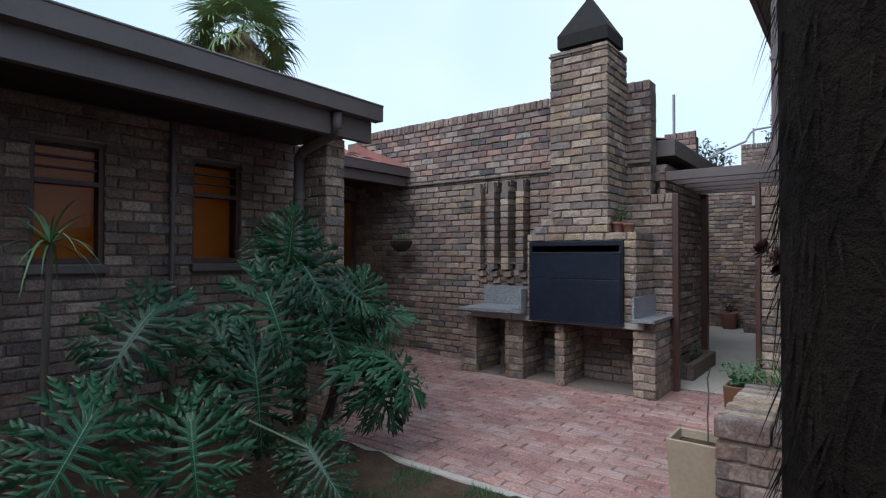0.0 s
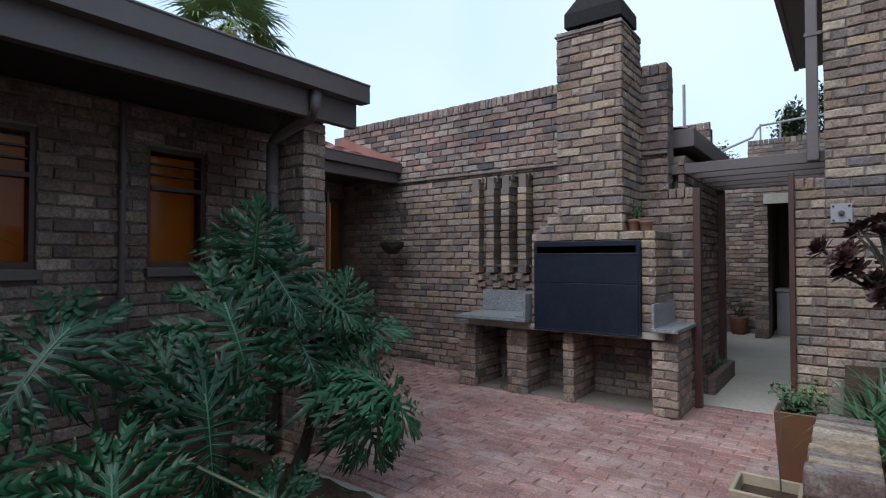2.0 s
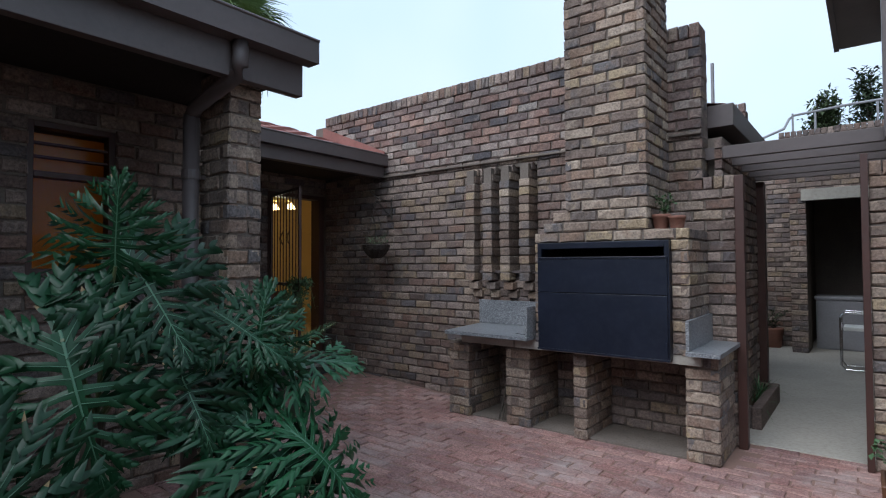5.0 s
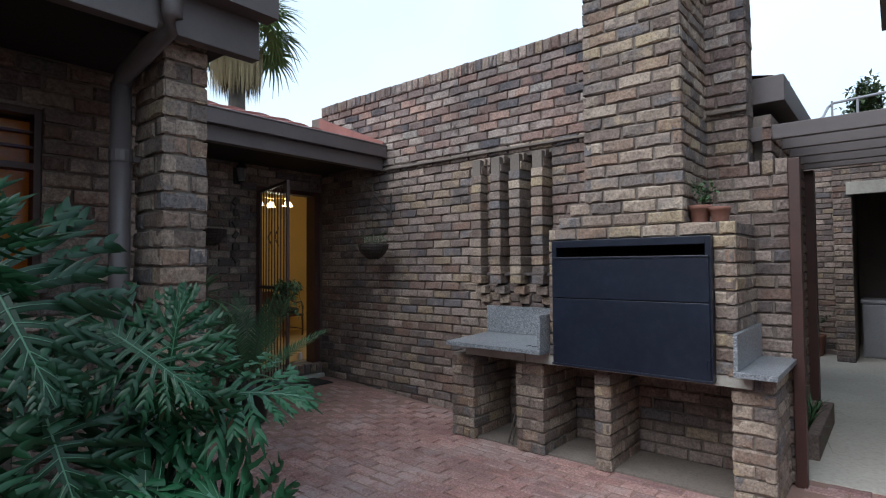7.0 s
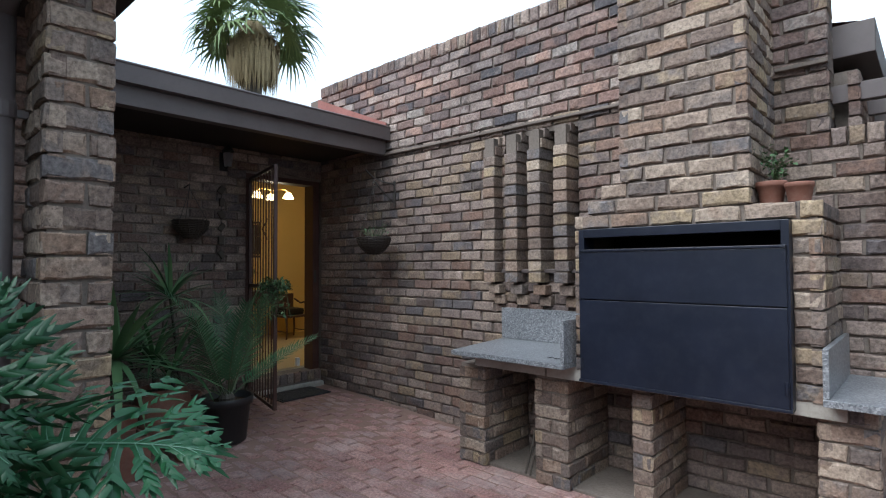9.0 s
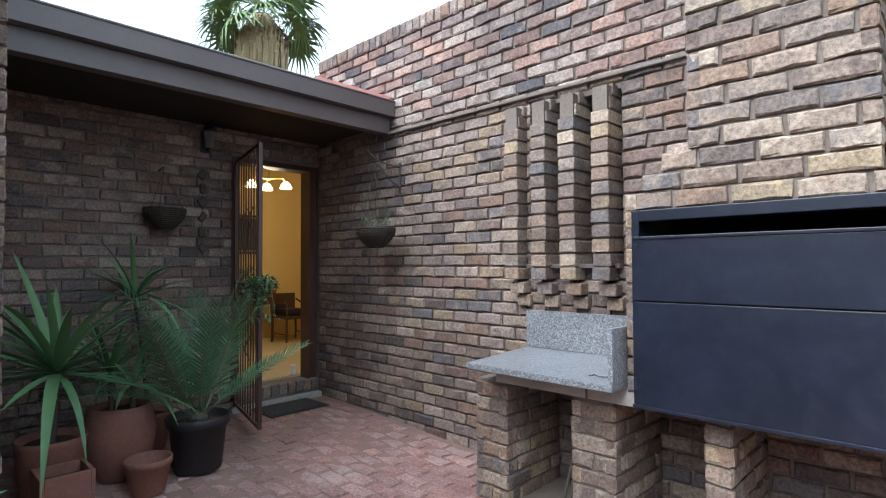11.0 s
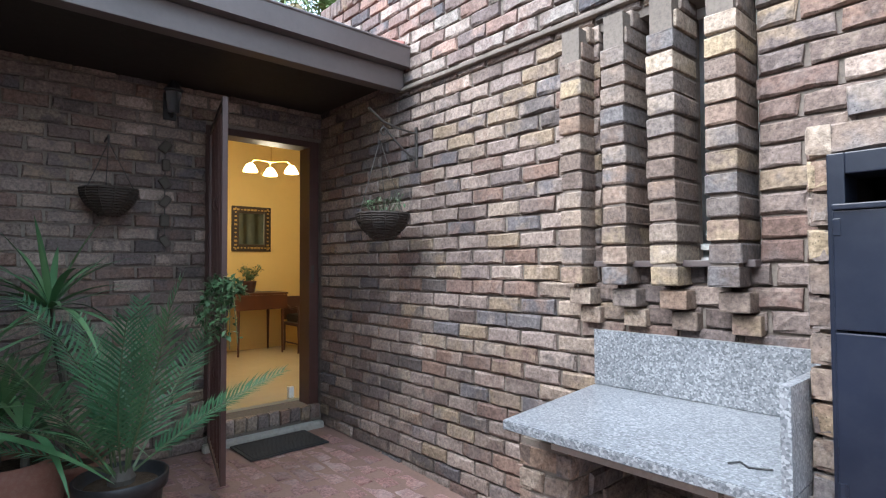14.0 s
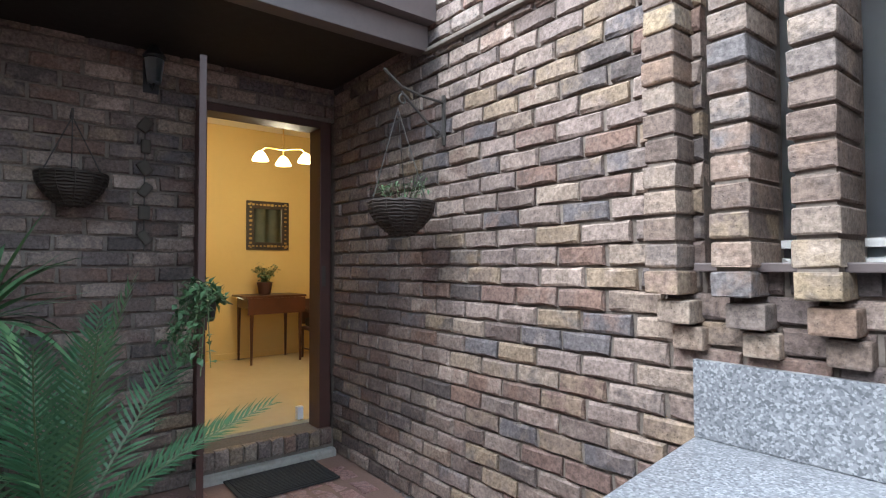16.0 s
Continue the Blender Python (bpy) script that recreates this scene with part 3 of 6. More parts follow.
def gutter(name, x, y0, y1, z0, z1, label):
    """A square steel gutter with a rolled lip, on the edge of a roof that falls towards +x."""
    t = thing(name, (x, y1, z0), label, "gutter")
    part("trough_bottom", boxes((x, x + 0.10, y0, y1, z0, z0 + 0.006)), M_FASCIA, t)
    part("trough_front", boxes((x + 0.094, x + 0.10, y0, y1, z0 + 0.006, z1)), M_FASCIA, t)
    part("trough_back", boxes((x, x + 0.006, y0, y1, z0 + 0.006, z1)), M_FASCIA, t)
    part("stop_end", boxes((x + 0.006, x + 0.094, y1 - 0.006, y1, z0 + 0.006, z1)), M_FASCIA, t)
    part("rolled_lip", tubes(([(x + 0.098, y0, z1), (x + 0.098, y1, z1)], 0.010)), M_FASCIA, t)
    return t


g1 = gutter("roof_gutter", -3.43, -4.9, 3.44, 2.63, 2.765, "dark brown steel gutter along the veranda eave")
solid("fascia_veranda", boxes((-3.50, -3.435, -4.9, 3.40, 2.445, 2.70), bevel=0.004), M_FASCIA, "dark brown fascia beam under the gutter", "trim", "structure")
g2 = gutter("roof_gutter", -5.50, 3.45, 6.160, 2.645, 2.775, "dark brown steel gutter above the entrance")
solid("fascia_entrance", boxes((-5.555, -5.465, 3.43, 6.160, 2.505, 2.64), bevel=0.004), M_FASCIA, "dark brown fascia board above the entrance", "trim", "structure")

PPX, PPY = -3.84, 2.93
dp = thing("downpipe", (PPX, PPY, 0), "dark brown steel downpipe beside the veranda column", "downpipe")
part("pipe", tubes(([(PPX, PPY, 0), (PPX, PPY, 2.30)], 0.045), seg=16), M_FASCIA, dp, smooth=True)
part("pipe_collar", lathe([(0.049, 0), (0.051, 0.008), (0.051, 0.05), (0.049, 0.058)], (PPX, PPY, 1.93), 16), M_FASCIA, dp)
part("bracket", boxes((PPX - 0.012, PPX + 0.012, PPY + 0.046, 3.012, 1.94, 1.965)), M_FASCIA, dp)
part("outlet_elbow", tubes(([(-3.40, 2.97, 2.632), (-3.40, 2.97, 2.50), (-3.43, 2.967, 2.455), (-3.80, 2.935, 2.345), (PPX, PPY, 2.29)], 0.042), seg=16), M_FASCIA, dp, smooth=True)

# veranda column
CX0, CX1, CY0, CY1 = -3.90, -3.58, 3.01, 3.215
column = thing("brick_column", (-3.74, 3.11, 0), "square clinker-brick veranda column", "column")
part("core", boxes((CX0 + 0.013, CX1 - 0.013, CY0 + 0.013, CY1 - 0.013, 0, 2.555)), M_MORTAR, column)
laid = Laid(column, "tanned")
for c in range(30):
    z = (c + 0.5) * COURSE
    even = c % 2 == 0
    for o, al, spans in (((CX1, CY0), (0, 1, 0), [(0.0, 0.205)] if even else [(0.0, 0.118), (0.130, 0.205)]),
                         ((CX0, CY0), (1, 0, 0), [(0.0, 0.205), (0.217, 0.32)] if even else [(0.0, 0.098), (0.110, 0.32)]),
                         ((CX1, CY1), (-1, 0, 0), [(0.0, 0.103), (0.115, 0.32)])):
        fm = face((o[0], o[1], z), al)
        for a, b in spans:
            laid.lay(fm @ Matrix.Translation(((a + b) / 2, rng.uniform(-0.005, 0.005), rng.uniform(-0.002, 0.002))), b - a, True)
laid.done()

# windows of the lit rooms
def window(name, y0, y1, label):
    z0, z1 = 1.38, 2.28
    t = thing(name, (WX, (y0 + y1) / 2, z0), label, "window", kind="structure")
    fx0, fx1 = WX - 0.12, WX - 0.03
    fr = part("window_frame", boxes((fx0, fx1, y0, y0 + 0.035, z0, z1), (fx0, fx1, y1 - 0.035, y1, z0, z1), (fx0, fx1, y0 + 0.035, y1 - 0.035, z0, z0 + 0.045),
                               (fx0, fx1, y0 + 0.035, y1 - 0.035, z1 - 0.035, z1), (fx0, fx1 + 0.006, y0 + 0.035, y1 - 0.035, 1.955, 1.99), bevel=0.003), M_WOOD, t)
    part("window_sill", boxes((WX - 0.13, WX + 0.05, y0 - 0.02, y1 + 0.02, z0 - 0.07, z0 - 0.005), bevel=0.006), M_FASCIA, t)
    for zb in (2.07, 2.15):
        part("louvre_bar", boxes((fx0 + 0.02, fx1 - 0.02, y0 + 0.035, y1 - 0.035, zb, zb + 0.014), bevel=0.002), M_WOOD, fr)
    for a, b in ((z0 + 0.045, 1.955), (1.99, z1 - 0.035)):
        p = part("pane", boxes((WX - 0.085, WX - 0.080, y0 + 0.035, y1 - 0.035, a, b)), M_GLASS, fr)
        p.visible_shadow = False
    return t


window("window_1", 1.19, 1.66, "brown timber window with a warm lit room behind")
window("window_2", 2.33, 2.79, "small brown timber window with a warm lit room behind")
for y0, y1 in ((1.16, 1.69), (2.30, 2.82)):
    bl = thing("roller_blind", (WX - 0.17, y0, 1.36), "plain orange roller blind lit from behind", "blind")
    part("cloth", boxes((WX - 0.205, WX - 0.200, y0, y1, 1.36, 2.24)), M_BLIND, bl)
    part("roller", tubes(([(WX - 0.19, y0, 2.26), (WX - 0.19, y1, 2.26)], 0.02)), M_WOOD, bl)

cd = thing("wall_conduit", (WX, 2.15, 0), "thin dark conduit pipe on the veranda wall", "pipe")
part("pipe", tubes(([(WX + 0.025, 2.15, 0.0), (WX + 0.025, 2.15, 2.55)], 0.022), seg=10), M_FASCIA, cd)
for zb in (0.8, 1.9):
    part("clip", boxes((WX - 0.002, WX + 0.05, 2.12, 2.18, zb, zb + 0.02)), M_FASCIA, cd)

# lit room behind the two windows
solid("wall_bedroom", boxes((-6.5, WX - 0.24, 0.2, 0.3, 0.3, 2.54), (-6.6, -6.5, 0.2, 3.335, 0.3, 2.54), (-6.5, WX - 0.24, 0.3, 3.335, 0.3, 0.36)), M_YELLOW, "ochre painted bedroom walls behind the windows", "wall", "structure")
lp = new("bedroom_lamp", bpy.data.lights.new("bedroom_lamp", "POINT"))
lp.data.energy, lp.data.color, lp.data.shadow_soft_size = 3.6, (1.0, 0.72, 0.38), 0.12
lp.location = (-5.75, 1.98, 1.5)

# ---- entrance ----
door = thing("door_1", (DX, 5.7, 0.19), "open house doorway with a dark stained timber frame", "door", kind="structure")
part("jamb", boxes((DX - 0.20, DX - 0.03, 5.27, 5.345, 0.2, 2.36), bevel=0.004), M_WOOD, door)
part("jamb", boxes((DX - 0.20, DX - 0.03, 6.085, 6.165, 0.2, 2.36), bevel=0.004), M_WOOD, door)
part("head", boxes((DX - 0.20, DX - 0.03, 5.345, 6.085, 2.31, 2.36), bevel=0.004), M_WOOD, door)
part("strike_plate", boxes((DX - 0.032, DX - 0.026, 6.10, 6.125, 1.22, 1.36)), M_IRON, door)
sill = thing("door_step", (DX, 5.72, 0.08), "brick-on-edge door step with a cement front", "step", kind="structure")
part("core", boxes((DX - 0.24, DX + 0.015, 5.30, 6.16, 0.05, 0.248)), M_MORTAR, sill)
laid_step = Laid(sill, "mixed")
lay_row(laid_step, (DX + 0.035, 5.30), (0, 1, 0), 0.85, 0.155, 0.105, 0.085)
laid_step.done()
part("cement_ramp", boxes((DX - 0.0, DX + 0.075, 5.25, 6.165, 0.06, 0.135), bevel=0.02), M_CONC, sill)

mt = thing("door_mat", (-6.33, 5.7, 0.08), "black ribbed rubber door mat on the paving", "mat")
zz = floor_z(-6.3, 0)
part("base", boxes((-6.50, -6.13, 5.42, 5.99, zz, zz + 0.010), bevel=0.003), M_RUBBER, mt)
for i in range(17):
    part("rib", boxes((-6.48 + i * 0.0205, -6.469 + i * 0.0205, 5.44, 5.97, zz + 0.010, zz + 0.017)), M_RUBBER, mt)

gate = thing("security_gate", (DX + 0.02, 5.30, 0.1), "dark brown steel security gate standing open", "gate")
GY, GX0, GX1, GZ0, GZ1 = 5.285, DX + 0.03, -5.66, 0.16, 2.30
gate_frame = part("gate_frame", boxes((GX0, GX0 + 0.03, GY, GY + 0.03, GZ0, GZ1), (GX1 - 0.03, GX1, GY, GY + 0.03, GZ0, GZ1), (GX0 + 0.03, GX1 - 0.03, GY, GY + 0.03, GZ1 - 0.03, GZ1),
                         (GX0 + 0.03, GX1 - 0.03, GY, GY + 0.03, GZ0, GZ0 + 0.03), (GX0 + 0.03, GX1 - 0.03, GY, GY + 0.03, 1.20, 1.235), bevel=0.002), M_WOOD, gate)
part("lock_box", boxes((GX1 - 0.12, GX1 - 0.03, GY - 0.01, GY + 0.04, 1.08, 1.20), bevel=0.003), M_WOOD, gate_frame)
for i in range(8):
    x = GX0 + 0.03 + (GX1 - GX0 - 0.06) * (i + 1) / 9
    part("bar", tubes(([(x, GY + 0.015, GZ0 + 0.02), (x, GY + 0.015, GZ1 - 0.02)], 0.007), seg=6), M_WOOD, gate)
for x, z in ((-6.2, 1.75), (-6.0, 1.75), (-6.1, 0.7)):
    bm = bmesh.new()
    for s in (-1, 1):
        tube(bm, [(x + s * 0.02 * math.sin(k * math.pi / 8), GY + 0.015 + 0.02 * math.cos(k * math.pi / 4), z - 0.1 + 0.025 * k) for k in range(9)], 0.004, seg=5)
    part("twisted_basket", bm, M_WOOD, gate)
gate.rotation_euler = (0, 0, radians(-14.0))

# room behind the door
solid("floor_hall", boxes((-9.7, DX - 0.24, 4.3, 8.9, 0.2, 0.268)), M_ROOMFLOOR, "glossy cream tiled hall floor", "floor", "structure")
solid("wall_hall", boxes((-9.8, -9.68, 4.2, 9.0, 0.268, 3.0), (-9.68, DX - 0.232, 4.2, 4.3, 0.268, 3.0), (-9.68, DX - 0.232, 8.9, 9.0, 0.268, 3.0),
                         (DX - 0.245, DX - 0.232, 4.3, 5.27, 0.268, 3.0), (DX - 0.245, DX - 0.232, 6.17, 8.9, 0.268, 3.0), (DX - 0.245, DX - 0.232, 5.27, 6.17, 2.36, 3.0)),
      M_YELLOW, "ochre yellow painted hall walls", "wall", "structure")
solid("ceiling_hall", boxes((-9.8, DX - 0.232, 4.2, 9.0, 3.0, 3.05)), M_CEILING, "pale painted hall ceiling", "ceiling", "structure")
solid("baseboard", boxes((-9.68, -9.665, 4.3, 8.9, 0.268, 0.34)), M_YELLOW, "narrow painted skirting board", "baseboard", "structure")

# pergola over the passage and its posts
for i, y in enumerate((6.30, 6.72, 7.14, 7.56, 7.9)):
    z = 2.30
    xr = -0.50 if i == 0 else -0.575
    xl = -1.90 if i == 0 else -1.86
    solid("pergola_beam", boxes((xl, xr, y, y + 0.05, z, z + (0.10 if i == 0 else 0.085)), bevel=0.004), M_FASCIA, "brown painted steel pergola beam across the passage", "beam", group="pergola beams")
solid("passage_post", boxes((-1.612, -1.548, 6.135, 6.21, 0, 2.13), bevel=0.005), M_WOOD, "dark brown timber post at the passage opening", "post", group="passage posts")
solid("passage_post", boxes((-0.828, -0.785, 6.135, 6.21, 0, 2.2), bevel=0.005), M_WOOD, "dark brown timber post at the passage opening", "post", group="passage posts")
solid("passage_post", boxes((-1.735, -1.65, 7.99, 8.11, 0, 2.30), bevel=0.005), M_WOOD, "dark brown timber post inside the passage", "post", group="passage posts")
solid("eave_passage", boxes((-2.3, -1.66, 6.45, 9.6, 2.60, 2.79), bevel=0.006), M_FASCIA, "brown eave with a gutter above the passage", "eave", "structure")
tiled_roof("roof_back", -1.74, -4.2, 6.47, 9.58, 2.77, 3.45, "red clay-tile roof behind the courtyard wall")
solid("eave_house", boxes((-1.10, -0.5, 5.7, 12.4, 4.95, 5.05), (-1.17, -1.10, 5.6, 12.4, 4.92, 5.18), (-1.10, 3.4, 5.6, 5.7, 4.92, 5.18), (-0.5, 3.4, 5.7, 6.16, 4.95, 5.05), bevel=0.004), M_FASCIA, "dark brown overhanging eave of the two-storey house", "eave", "structure")
dph = thing("downpipe", (-0.64, 6.22, 2.4), "grey-brown steel downpipe on the house corner", "downpipe")
part("pipe", boxes((-0.69, -0.60, 6.20, 6.28, 2.30, 4.95), bevel=0.012), M_FASCIA, dph)
part("bracket", boxes((-0.70, -0.57, 6.19, 6.29, 3.4, 3.43)), M_FASCIA, dph)

# ---- brick pieces of the walls ----
laid = Laid(wall_north, "mixed")
hole = [(-4.02 + 6.58, -3.36 + 6.58, 1.355, 2.43)]
lay_face(laid, (-6.58, W), (1, 0, 0), 4.965, 0.0, 2.04, hole, near=(0.0, 2.7, 0.3, 2.05))
lay_face(laid, (-6.58, W), (1, 0, 0), 4.73, 2.04, 2.55, hole, near=(9, 9, 9, 9))
lay_row(laid, (-1.85, W - 0.004), (1, 0, 0), 0.235, 2.04, 0.10, 0.085, single=False)
lay_face(laid, (-1.85, W), (0, 1, 0), 0.23, 2.04, 3.32, near=(9, 9, 9, 9))
laid.done()
laid = Laid(wall_north, "reddish")
laid.count = 300
lay_face(laid, (-6.58, W), (1, 0, 0), 4.73, 2.55, 3.315, near=(9, 9, 9, 9))
laid.done()
laid = Laid(wall_north, "mixed")
laid.count = 300
lay_row(laid, (-6.58, W - 0.012), (1, 0, 0), 4.73, 3.315, 0.115, 0.083, single=False)
laid.done()
cop = bmesh.new()
for i in range(57):
    x = -6.58 + i * 0.083
    box(cop, x + 0.004, x + 0.079, W - 0.008, W + 0.225, 3.318, 3.428 + rng.uniform(-0.004, 0.004), bevel=0.006)
c_ob = part("coping", cop, BRICK["reddish"][1], wall_north)
tagged(c_ob, kind="stuff")
part("flashing", boxes((-5.50, -2.775, W - 0.030, W + 0.012, 2.500, 2.522), (-2.10, -1.845, W - 0.030, W + 0.012, 2.500, 2.522), bevel=0.006), M_MORTAR, wall_north, "thin grey-brown cement drip course")

bm = bmesh.new()
fl = [bm.verts.new(p) for p in ((-5.44, W - 0.018, 2.70), (-6.60, W - 0.018, 3.02), (-6.60, W - 0.018, 3.30), (-5.44, W - 0.018, 2.825))]
bm.faces.new(fl)
bm.normal_update()
bmesh.ops.solidify(bm, geom=bm.faces[:], thickness=0.012)
part("roof_flashing", bm, M_TILE, wall_north, "red-painted flashing along the entrance roof")

laid = Laid(wall_west, "mixed")
lay_face(laid, (DX, 3.44), (0, 1, 0), 2.73, 0.0, 2.62, [(5.27 - 3.44, 6.17 - 3.44, 0, 2.36)], near=(0.26, 1.86, 0.6, 2.3))
laid.done()

laid = Laid(wall_windows, "mixed")
lay_face(laid, (WX, 3.44), (-1, 0, 0), 2.08, 0.0, 2.56, near=(9, 9, 9, 9))
lay_face(laid, (WX, -1.5), (0, 1, 0), 4.94, 0.0, 2.56, [(1.19 + 1.5, 1.66 + 1.5, 1.31, 2.28), (2.33 + 1.5, 2.79 + 1.5, 1.31, 2.28)], near=(2.2, 4.4, 0.5, 2.3))
laid.done()

laid = Laid(wall_house, "tanned")
lay_face(laid, (-0.782, W), (1, 0, 0), 0.222, 0.0, 2.04, near=(0, 1, 0, 9))
lay_row(laid, (-0.785, W - 0.004), (1, 0, 0), 0.225, 2.04, 0.10, 0.075)
lay_face(laid, (-0.56, W), (1, 0, 0), 2.4, 0.0, 4.95, near=(0, 1.1, 0.5, 4.2), shift=0.05)
lay_face(laid, (-0.56, 12.0), (0, -1, 0), 5.8, 2.4, 4.95, near=(9, 9, 9, 9))
laid.done()

laid = Laid(wall_passage, "mixed")
lay_face(laid, (-1.72, W + 0.1), (0, 1, 0), 1.72, 0.0, 2.5, near=(9, 9, 9, 9))
lay_face(laid, (-3.0, 12.4), (1, 0, 0), 1.25, 0.0, 3.0, near=(9, 9, 9, 9))
lay_face(laid, (-1.78, 11.7), (1, 0, 0), 0.22, 0.0, 3.0, near=(9, 9, 9, 9))
lay_face(laid, (-1.56, 11.7), (1, 0, 0), 1.0, 2.55, 3.0, near=(9, 9, 9, 9))
laid.done()
# unseen slab added over the end doorway, so that sky light leaves it black
solid("ceiling_shade", boxes((-1.8, -0.3, 11.92, 14.7, 3.0, 3.1)), M_SOFFIT, "unseen dark slab added to keep the doorway at the passage end black", "ceiling", "structure")
solid("passage_lintel", boxes((-1.62, -0.6, 11.66, 11.715, 2.42, 2.60), bevel=0.006), M_CONC, "pale concrete lintel over the passage doorway", "lintel", "structure")

# paving bricks
laid = Laid(paving, "paver")
PX, PY = 0.232, 0.114
row = 0
y = 0.98
while y < 6.33:
    x = -6.56 + (PX / 2 if row % 2 else 0)
    while x < 0.6:
        if not (x < -1.35 and y < 2.9) and not (x + PX > -4.05 and x < -1.63 and y > 5.64) and y < 6.32 and not (x > -0.45 and y > 2.8) and not (x < -6.45 and y > 5.2) and not (y > 6.1 and (x < -1.9 or x > -0.8)):
            xc, yc = x + PX / 2, y + PY / 2
            m = Matrix.Translation((xc, yc, floor_z(xc, yc) + rng.uniform(-0.002, 0.002) - 0.0042 * smooth01((-4.75 - xc) / 0.3)))
            m = m @ Euler((rng.uniform(-0.012, 0.012), rng.uniform(-0.01, 0.01), rng.uniform(-0.012, 0.012))).to_matrix().to_4x4()
            m = m @ Matrix(((1, 0, 0, 0), (0, 0, 1, 0), (0, -1, 0, 0), (0, 0, 0, 1)))
            laid.lay(m, PX - 0.008, -3.3 < x < -1.0 and 2.95 < y < 4.9, height=PY - 0.007)
        x += PX
    y += PY
    row += 1
laid.done()


# ---- the barbecue ----
PIERS = ((-4.03, -3.80), (-3.385, -3.145), (-2.735, -2.625), (-1.86, -1.635))
barb = thing("brick_barbecue", (-2.6, 5.85, 0), "built-in clinker-brick barbecue with a chimney", "barbecue")
part("cheek_core", boxes((-3.042, -3.0, BY + 0.018, W, 0.79, 1.62)), M_MORTAR, barb)
part("cheek_core", boxes((-1.94, -1.833, BY + 0.018, W, 0.79, 1.62)), M_MORTAR, barb)
part("fire_back", boxes((-3.0, -1.94, 6.0, W, 0.79, 1.62)), M_VOID, barb)
part("shoulder_core", boxes((-3.042, -1.833, BY + 0.018, W, 1.62, 1.695)), M_MORTAR, barb)
part("shoulder_core", boxes((-2.955, -2.757, BY + 0.018, W, 1.695, 1.78)), M_MORTAR, barb)
part("shoulder_core", boxes((-2.865, -2.757, BY + 0.018, W, 1.78, 1.865)), M_MORTAR, barb)
part("chimney_core", boxes((-2.752, -2.123, BY + 0.018, W, 1.695, 3.66)), M_MORTAR, barb)
for a, b in PIERS:
    part("pier_core", boxes((a + 0.012, b - 0.012, 5.612, 6.17, 0, 0.70 if b < -2 else 0.785)), M_MORTAR, barb)
part("lintel", boxes((-3.86, -3.29, 5.575, 5.70, 0.70, 0.785), bevel=0.004), M_LINTEL, barb)
part("lintel", boxes((-3.275, -1.745, 5.570, 5.70, 0.70, 0.785), bevel=0.004), M_LINTEL, barb)
part("slab", boxes((-3.86, -1.75, 5.70, 6.16, 0.70, 0.784)), M_CONC, barb)
laid = Laid(barb, "tanned")
# piers
for a, b in PIERS:
    top = 8 if b < -2 else 9
    w = b - a
    for c in range(top):
        z = (c + 0.5) * COURSE
        spans = [(0, w)] if (c % 2 or w < 0.15) else [(0, w / 2 - 0.005), (w / 2 + 0.005, w)]
        for u0, u1 in spans:
            laid.lay(face((a, 5.60, z), (1, 0, 0)) @ Matrix.Translation(((u0 + u1) / 2, rng.uniform(-0.004, 0.004), 0)), u1 - u0, True)
    # sides that face the walker
    lay_face(laid, (b, 5.60), (0, 1, 0), 0.55, 0.0, top * COURSE, near=(0, 0.3, 0, 9))
    lay_face(laid, (a, 6.15), (0, -1, 0), 0.55, 0.0, top * COURSE, near=(9, 9, 9, 9))
# body front and sides
lay_face(laid, (-3.06, BY), (1, 0, 0), 1.245, 0.765, 1.615, [(0.055, 1.125, 0.0, 1.62)])
lay_face(laid, (-1.815, BY), (0, 1, 0), 0.61, 0.765, 1.615)
lay_face(laid, (-3.06, W), (0, -1, 0), 0.61, 0.765, 1.70, near=(9, 9, 9, 9))
# corbelled shoulder
for k, xl in enumerate((-3.06, -2.975, -2.885)):
    z = 1.615 + k * COURSE
    lay_face(laid, (xl, BY), (1, 0, 0), -2.105 - xl if k else 1.245, z, z + COURSE, shift=0.07 * k)
lay_face(laid, (-2.77, BY), (1, 0, 0), 0.665, 1.87, 3.74, near=(0, 1, 0, 3.6), shift=0.03)
lay_face(laid, (-2.105, BY), (0, 1, 0), 0.61, 1.70, 3.74, near=(0, 0.4, 0, 2.7), shift=0.1)
lay_face(laid, (-2.77, W), (0, -1, 0), 0.61, 1.87, 3.74, near=(9, 9, 9, 9))
laid.done()
led = bmesh.new()
for i in range(3):
    box(led, -2.10 + i * 0.097, -2.01 + i * 0.097, BY + 0.01, W - 0.01, 1.625, 1.70 - 0.004 * i, bevel=0.006)
tagged(part("ledge_bricks", led, BRICK["mixed"][1], barb), kind="stuff")
# projecting top course
topc = bmesh.new()
for a, b, y0, y1 in ((-2.785, -2.09, BY - 0.015, W - 0.1),):
    box(topc, a, b, y0, y1, 3.69, 3.705, bevel=0.004)
tagged(part("chimney_top", topc, M_MORTAR, barb), kind="stuff")

hood = thing("chimney_cowl", (-2.43, 5.82, 3.70), "black sheet-steel cowl on the chimney", "chimney cowl")
bm = bmesh.new()
hx0, hx1, hy0, hy1 = -2.70, -2.12, 5.60, 6.08
ring = [(hx0, hy0), (hx1, hy0), (hx1, hy1), (hx0, hy1)]
lo = [bm.verts.new((x, y, 3.79)) for x, y in ring]
md = [bm.verts.new((x, y, 3.93)) for x, y in ring]
ax, ay = (hx0 + hx1) / 2, (hy0 + hy1) / 2
